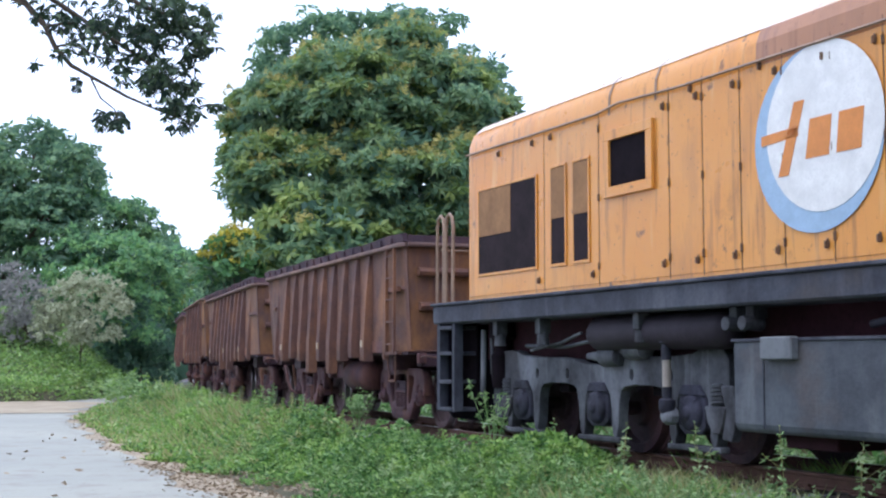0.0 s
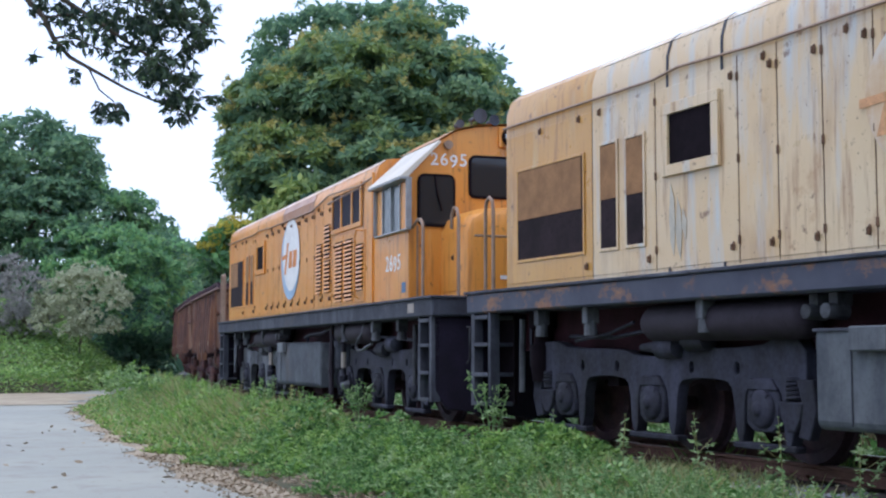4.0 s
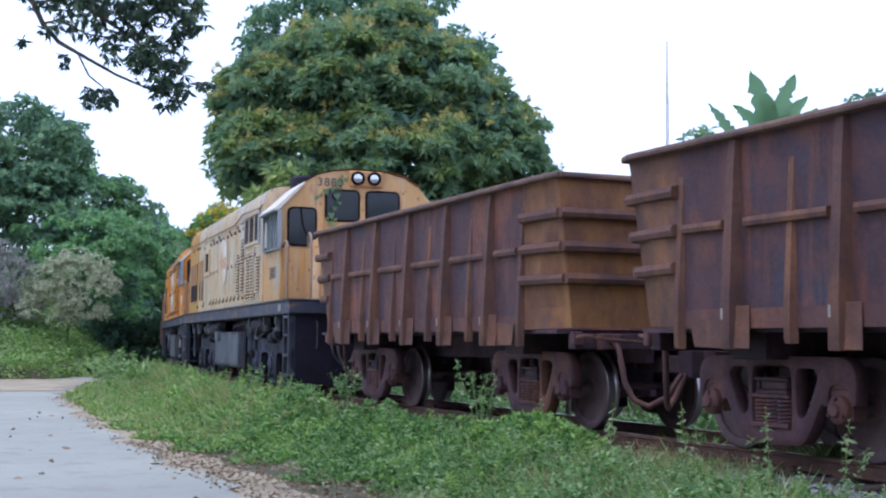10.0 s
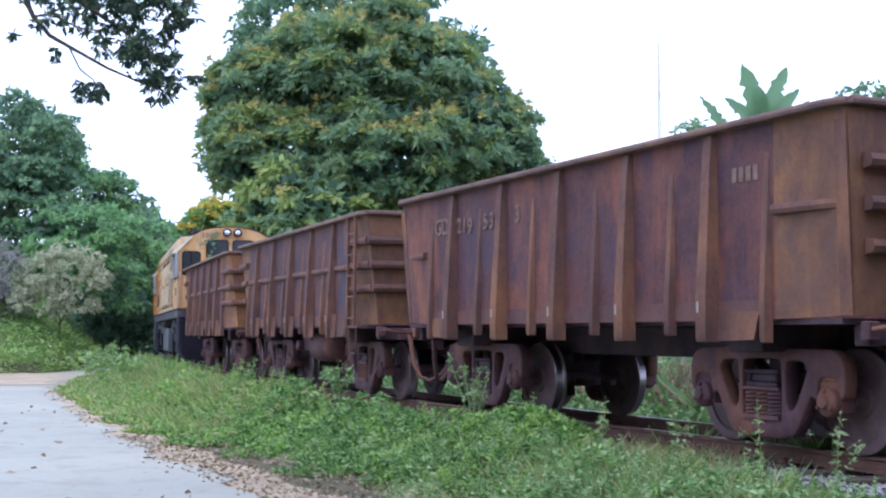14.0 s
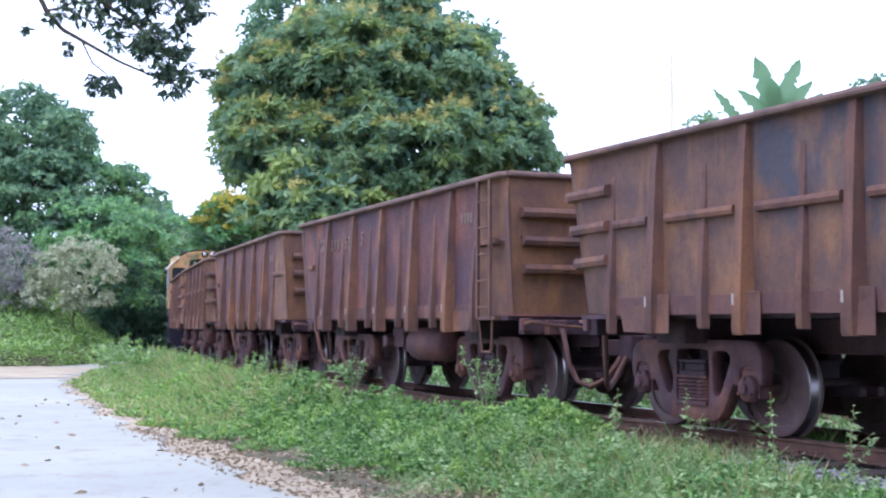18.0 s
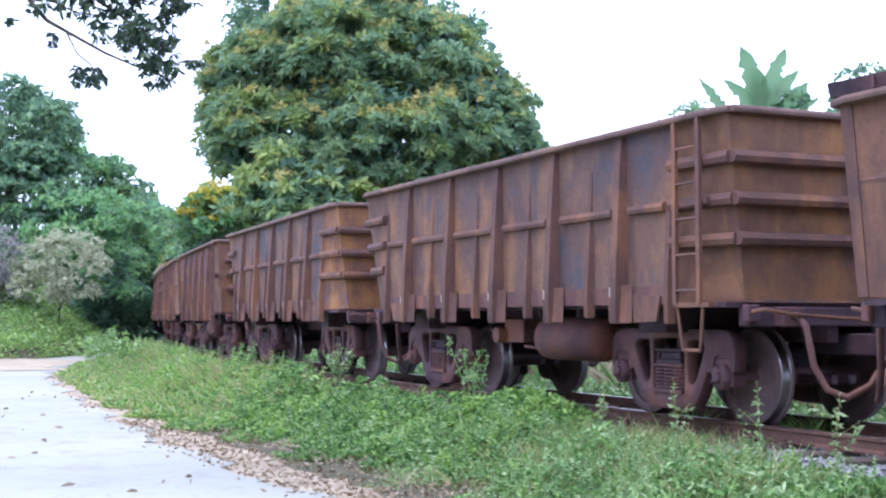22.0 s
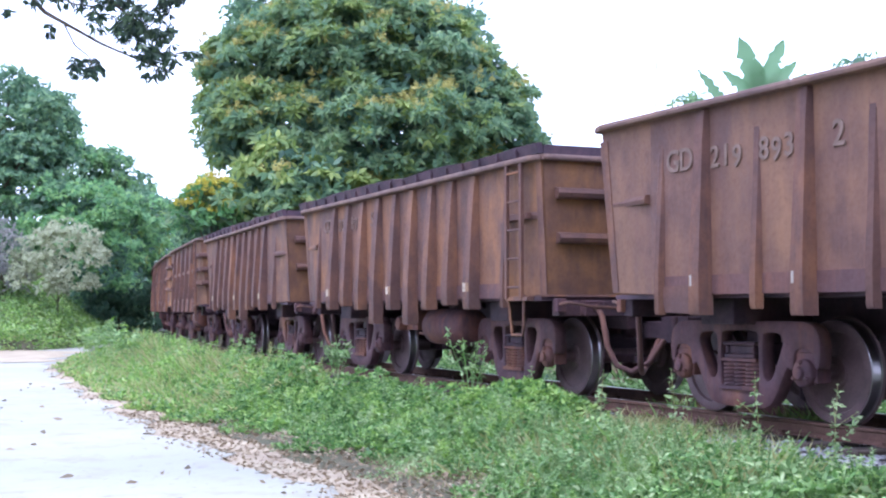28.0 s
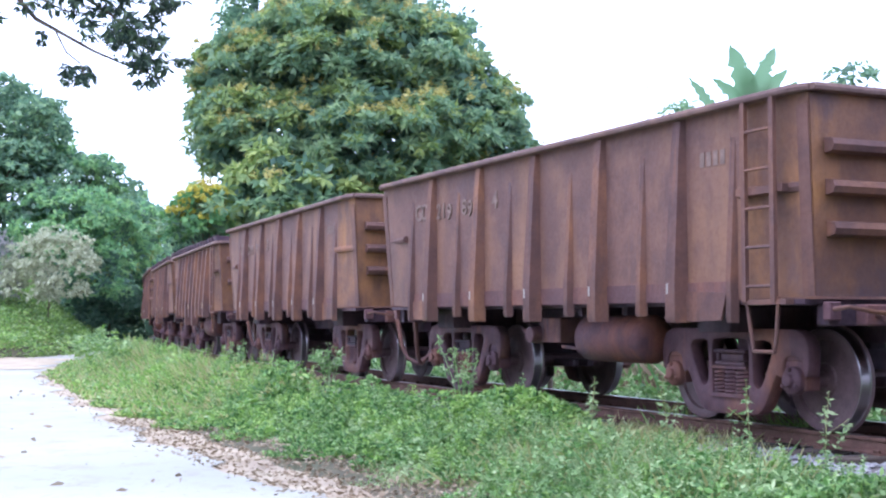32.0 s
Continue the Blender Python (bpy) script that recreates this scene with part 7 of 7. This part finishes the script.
weeds("far_side_weeds", "leafy weeds on the far side of the track", x, y, (.15 + .3 * patch(x, y)) * np.clip((-u - 1.2) / 1.2, .2, 1), .13, .5, [GRASS, GRASS_PALE], rng.choice([0, 1], len(x), p=[.6, .4]))
x, y = rng.uniform(-36, -11.5, 150000), rng.uniform(40, 66, 150000)
ok = (x < np.interp(y, LEFT_Y, LEFT_X) + .2) & (track_offset(x, y)[0] > 3.2)
x, y = x[ok], y[ok]
weeds("bank_weeds", "bright green weeds covering the bank", x, y, .25 + .5 * patch(x, y, .5), .17, .34, [GRASS, GRASS_LIME, GRASS_PALE], rng.choice([0, 1, 2], len(x), p=[.20, .52, .28]))
x, y, s, u = scatter(60000, 8.0, 36.0, 1.5, 9.0, 1.3)
e = x - np.interp(y, EDGE_Y, EDGE_X)
ok = (e > np.where(y < 19, -.5, -.45) - .3 * rng.uniform(size=len(x)) ** 3) & (e < np.where(y < 19, 1.05, .3)) & (rng.uniform(size=len(x)) < np.where(y < 19, .68, .2))
x, y = x[ok], y[ok]
base = np.stack([x, y, height(x, y) + .03 + rng.uniform(0, .03, len(x))], 1)
way = unit(rng.normal(size=base.shape) * np.array([1, 1, .22]))
tagged(new("leaf_litter", leaf_mesh("leaf_litter", leaves(base, way, .068 * rng.uniform(.4, 1.3, len(x)), .028), [LITTER])), "dry brown fallen leaves along the road edge", "leaf litter", kind="stuff")
x, y = rng.uniform(-8, 0, 130), rng.uniform(9, 26, 130)
ok = x < np.interp(y, EDGE_Y, EDGE_X) - .6
x, y = x[ok], y[ok]
base = np.stack([x, y, height(x, y) + .05], 1)
tagged(new("road_leaves", leaf_mesh("road_leaves", leaves(base, unit(rng.normal(size=base.shape) * np.array([1, 1, .15])), .12 * rng.uniform(.5, 1.2, len(x)), .055), [LITTER])), "a few dry leaves lying on the road", "leaf litter", kind="stuff")


def stones(name, label, x, y, z, size, mat):
    v, f = [], []
    for i in range(len(x)):
        r = size * rng.uniform(.5, 1.3)
        m = len(v)
        d = unit(rng.normal(size=(3,)))
        for p in ((1, 0, 0), (-1, 0, 0), (0, 1, 0), (0, -1, 0), (0, 0, 1), (0, 0, -1)):
            w = np.array(p) * r * rng.uniform(.6, 1.1)
            v.append((x[i] + w[0] + .3 * r * d[0], y[i] + w[1] + .3 * r * d[1], z[i] + w[2] * .6))
        f += [(m + a, m + b, m + c) for a, b, c in ((0, 2, 4), (2, 1, 4), (1, 3, 4), (3, 0, 4), (2, 0, 5), (1, 2, 5), (3, 1, 5), (0, 3, 5))]
    me = bpy.data.meshes.new(name)
    me.from_pydata(v, [], f)
    me.materials.append(mat)
    return tagged(new(name, me), label, "stones", kind="stuff")


x, y, s, u = scatter(15000, 5.0, 34.0, -1.6, 2.1, 1.3)
ok = (abs(abs(u) - .53) > .07)
x, y, u = x[ok], y[ok], u[ok]
stones("ballast_stones", "grey crushed stones between and beside the rails", x, y, np.where(abs(u) < 1.35, -.17, -.17 - (abs(u) - 1.35) * .42), .035, STONE)


# ---- single weeds beside the rail ----
def bushy_weed(s, u, tall, spread, leaf=.062, mats=(GRASS_PALE, GRASS)):
    b = beside(s, u)
    z = ground_z(b.x, b.y)
    t = thing("tall_weed", "tall branching weed with pale green leaves by the rail", "weed", "tall weeds by the rail")
    c, heads = [], []
    for k in range(8):
        a, l = rng.uniform(0, 6.28), rng.uniform(.25, 1.0)
        tip = Vector((b.x + math.cos(a) * spread * l, b.y + math.sin(a) * spread * l, z + tall * rng.uniform(.6, 1.0)))
        mid = Vector((b.x, b.y, z)).lerp(tip, .5) + Vector((0, 0, tall * .1))
        part("stem", Geo().tube([(b.x, b.y, z - .03), tuple(mid), tuple(tip)], .007, 5, .003), GRASS_PALE, t)
        for f in np.linspace(.0, 1.0, 7):
            p = mid.lerp(tip, f) + Vector(rng.normal(size=3) * .03)
            c.append((p.x, p.y, p.z))
        for _ in range(4):
            heads.append(tuple(tip + Vector(rng.normal(size=3) * .035)))
    c, heads = np.array(c), np.array(heads)
    foliage = rosettes(c, unit(rng.normal(size=c.shape) * .5 + np.array([0, 0, 1.0])), leaf * rng.uniform(.5, 1.4, len(c)), 5, .36, .2)
    part("foliage", leaf_mesh("foliage", foliage, list(mats), np.tile(rng.choice([0, 1], len(c), p=[.65, .35]), 5)), None, t)
    part("flower_heads", leaf_mesh("flower_heads", rosettes(heads, unit(rng.normal(size=heads.shape)), leaf * .35 * rng.uniform(.6, 1.2, len(heads)), 5, .6, .1), [GRASS_PALE]), None, t, "small pale seed heads")


def stalk(s, u, tall):
    b = beside(s, u)
    z = ground_z(b.x, b.y)
    t = thing("flower_stalk", "thin weed stalk with small pale flowers", "weed", "flower stalks by the rail")
    lean = rng.uniform(-.08, .08, 2)
    g, c, fl = Geo(), [], []
    for k in range(3):
        a = rng.uniform(0, 6.28)
        top = (b.x + lean[0] + .07 * k * math.cos(a), b.y + lean[1] + .07 * k * math.sin(a), z + tall * (1 - .16 * k))
        g.tube([(b.x, b.y, z - .03), (b.x + lean[0] * .4, b.y + lean[1] * .4, z + tall * .5), top], .005, 5, .002)
        for f in np.linspace(.25, .9, 6):
            c.append((b.x + (top[0] - b.x) * f, b.y + (top[1] - b.y) * f, z + (top[2] - z) * f))
        fl += [top, (top[0] + .02, top[1], top[2] - .05)]
    c, fl = np.array(c), np.array(fl)
    part("stem", g, GRASS_TAN, t)
    part("foliage", leaf_mesh("foliage", rosettes(c, unit(rng.normal(size=c.shape) * .4 + np.array([0, 0, 1.0])), .06 * rng.uniform(.7, 1.3, len(c)), 4, .4, .3), [GRASS_PALE]), None, t)
    for q in fl:
        part("flower", leaf_mesh("flower", rosettes(q[None, :], np.array([[0, 0, 1.0]]), np.full(1, .016), 5, .7, .0), [GRASS_PALE]), None, t, "small pale flower head")


bushy_weed(13.2, 1.45, .86, .28)
bushy_weed(17.6, 1.5, .80, .26)
for s, u, h, r in ((30.0, 3.0, 1.15, .5), (32.0, 3.8, 1.0, .55), (34.0, 3.2, 1.2, .5), (36.5, 3.6, 1.0, .5)):
    bushy_weed(s, u, h, r, .13, (GRASS_PALE, GRASS_LIME))
bushy_weed(21.5, 2.0, .75, .35)
for s, u, h in ((12.0, 1.35, .58), (10.6, 1.4, .60), (9.3, 1.45, .66), (8.3, 1.4, .68), (7.6, 1.3, .62)):
    stalk(s, u, h)

# sleepers, nearest stretch of the line
SLEEPER_MESH = mesh_of("sleeper", Geo().box(-.11, .11, -1.0, 1.0, -.27, -.132), SLEEPER, 0.012)
for i in range(96):
    s = 3.0 + i * .6
    x, y, h = on_line(s)
    k = part("sleeper", SLEEPER_MESH, None, railway)
    k.matrix_local = pose(x, y, rng.uniform(-.008, .004), 0, 0, math.degrees(h) + 90 + rng.uniform(-1.5, 1.5))
PLATE_MESH = mesh_of("rail_clip", Geo().box(-.07, .07, -.10, .10, -.14, -.118).box(-.03, .03, -.085, -.05, -.12, -.09).box(-.03, .03, .05, .085, -.12, -.09), RAIL_RUST, 0.004)
for i in range(60):
    s = 3.0 + i * .6
    x, y, h = on_line(s)
    for u in (.53, -.53):
        p = beside(s, u)
        part("rail_clip", PLATE_MESH, None, railway).matrix_local = pose(p.x, p.y, 0, 0, 0, math.degrees(h) + 90)


# ---- what moves ----
def motions():
    for ob, c, half in VEHICLES:
        walk(ob, [(t, rail_pose(c + run(t), half)) for t in [i * 0.5 for i in range(65)]])
    for w, x, r in SPINNING:
        walk(w, [(k / 6, pose(x, 0, r) @ Matrix.Rotation(run(k / 6) / r, 4, "Y")) for k in range(193)])


motions()
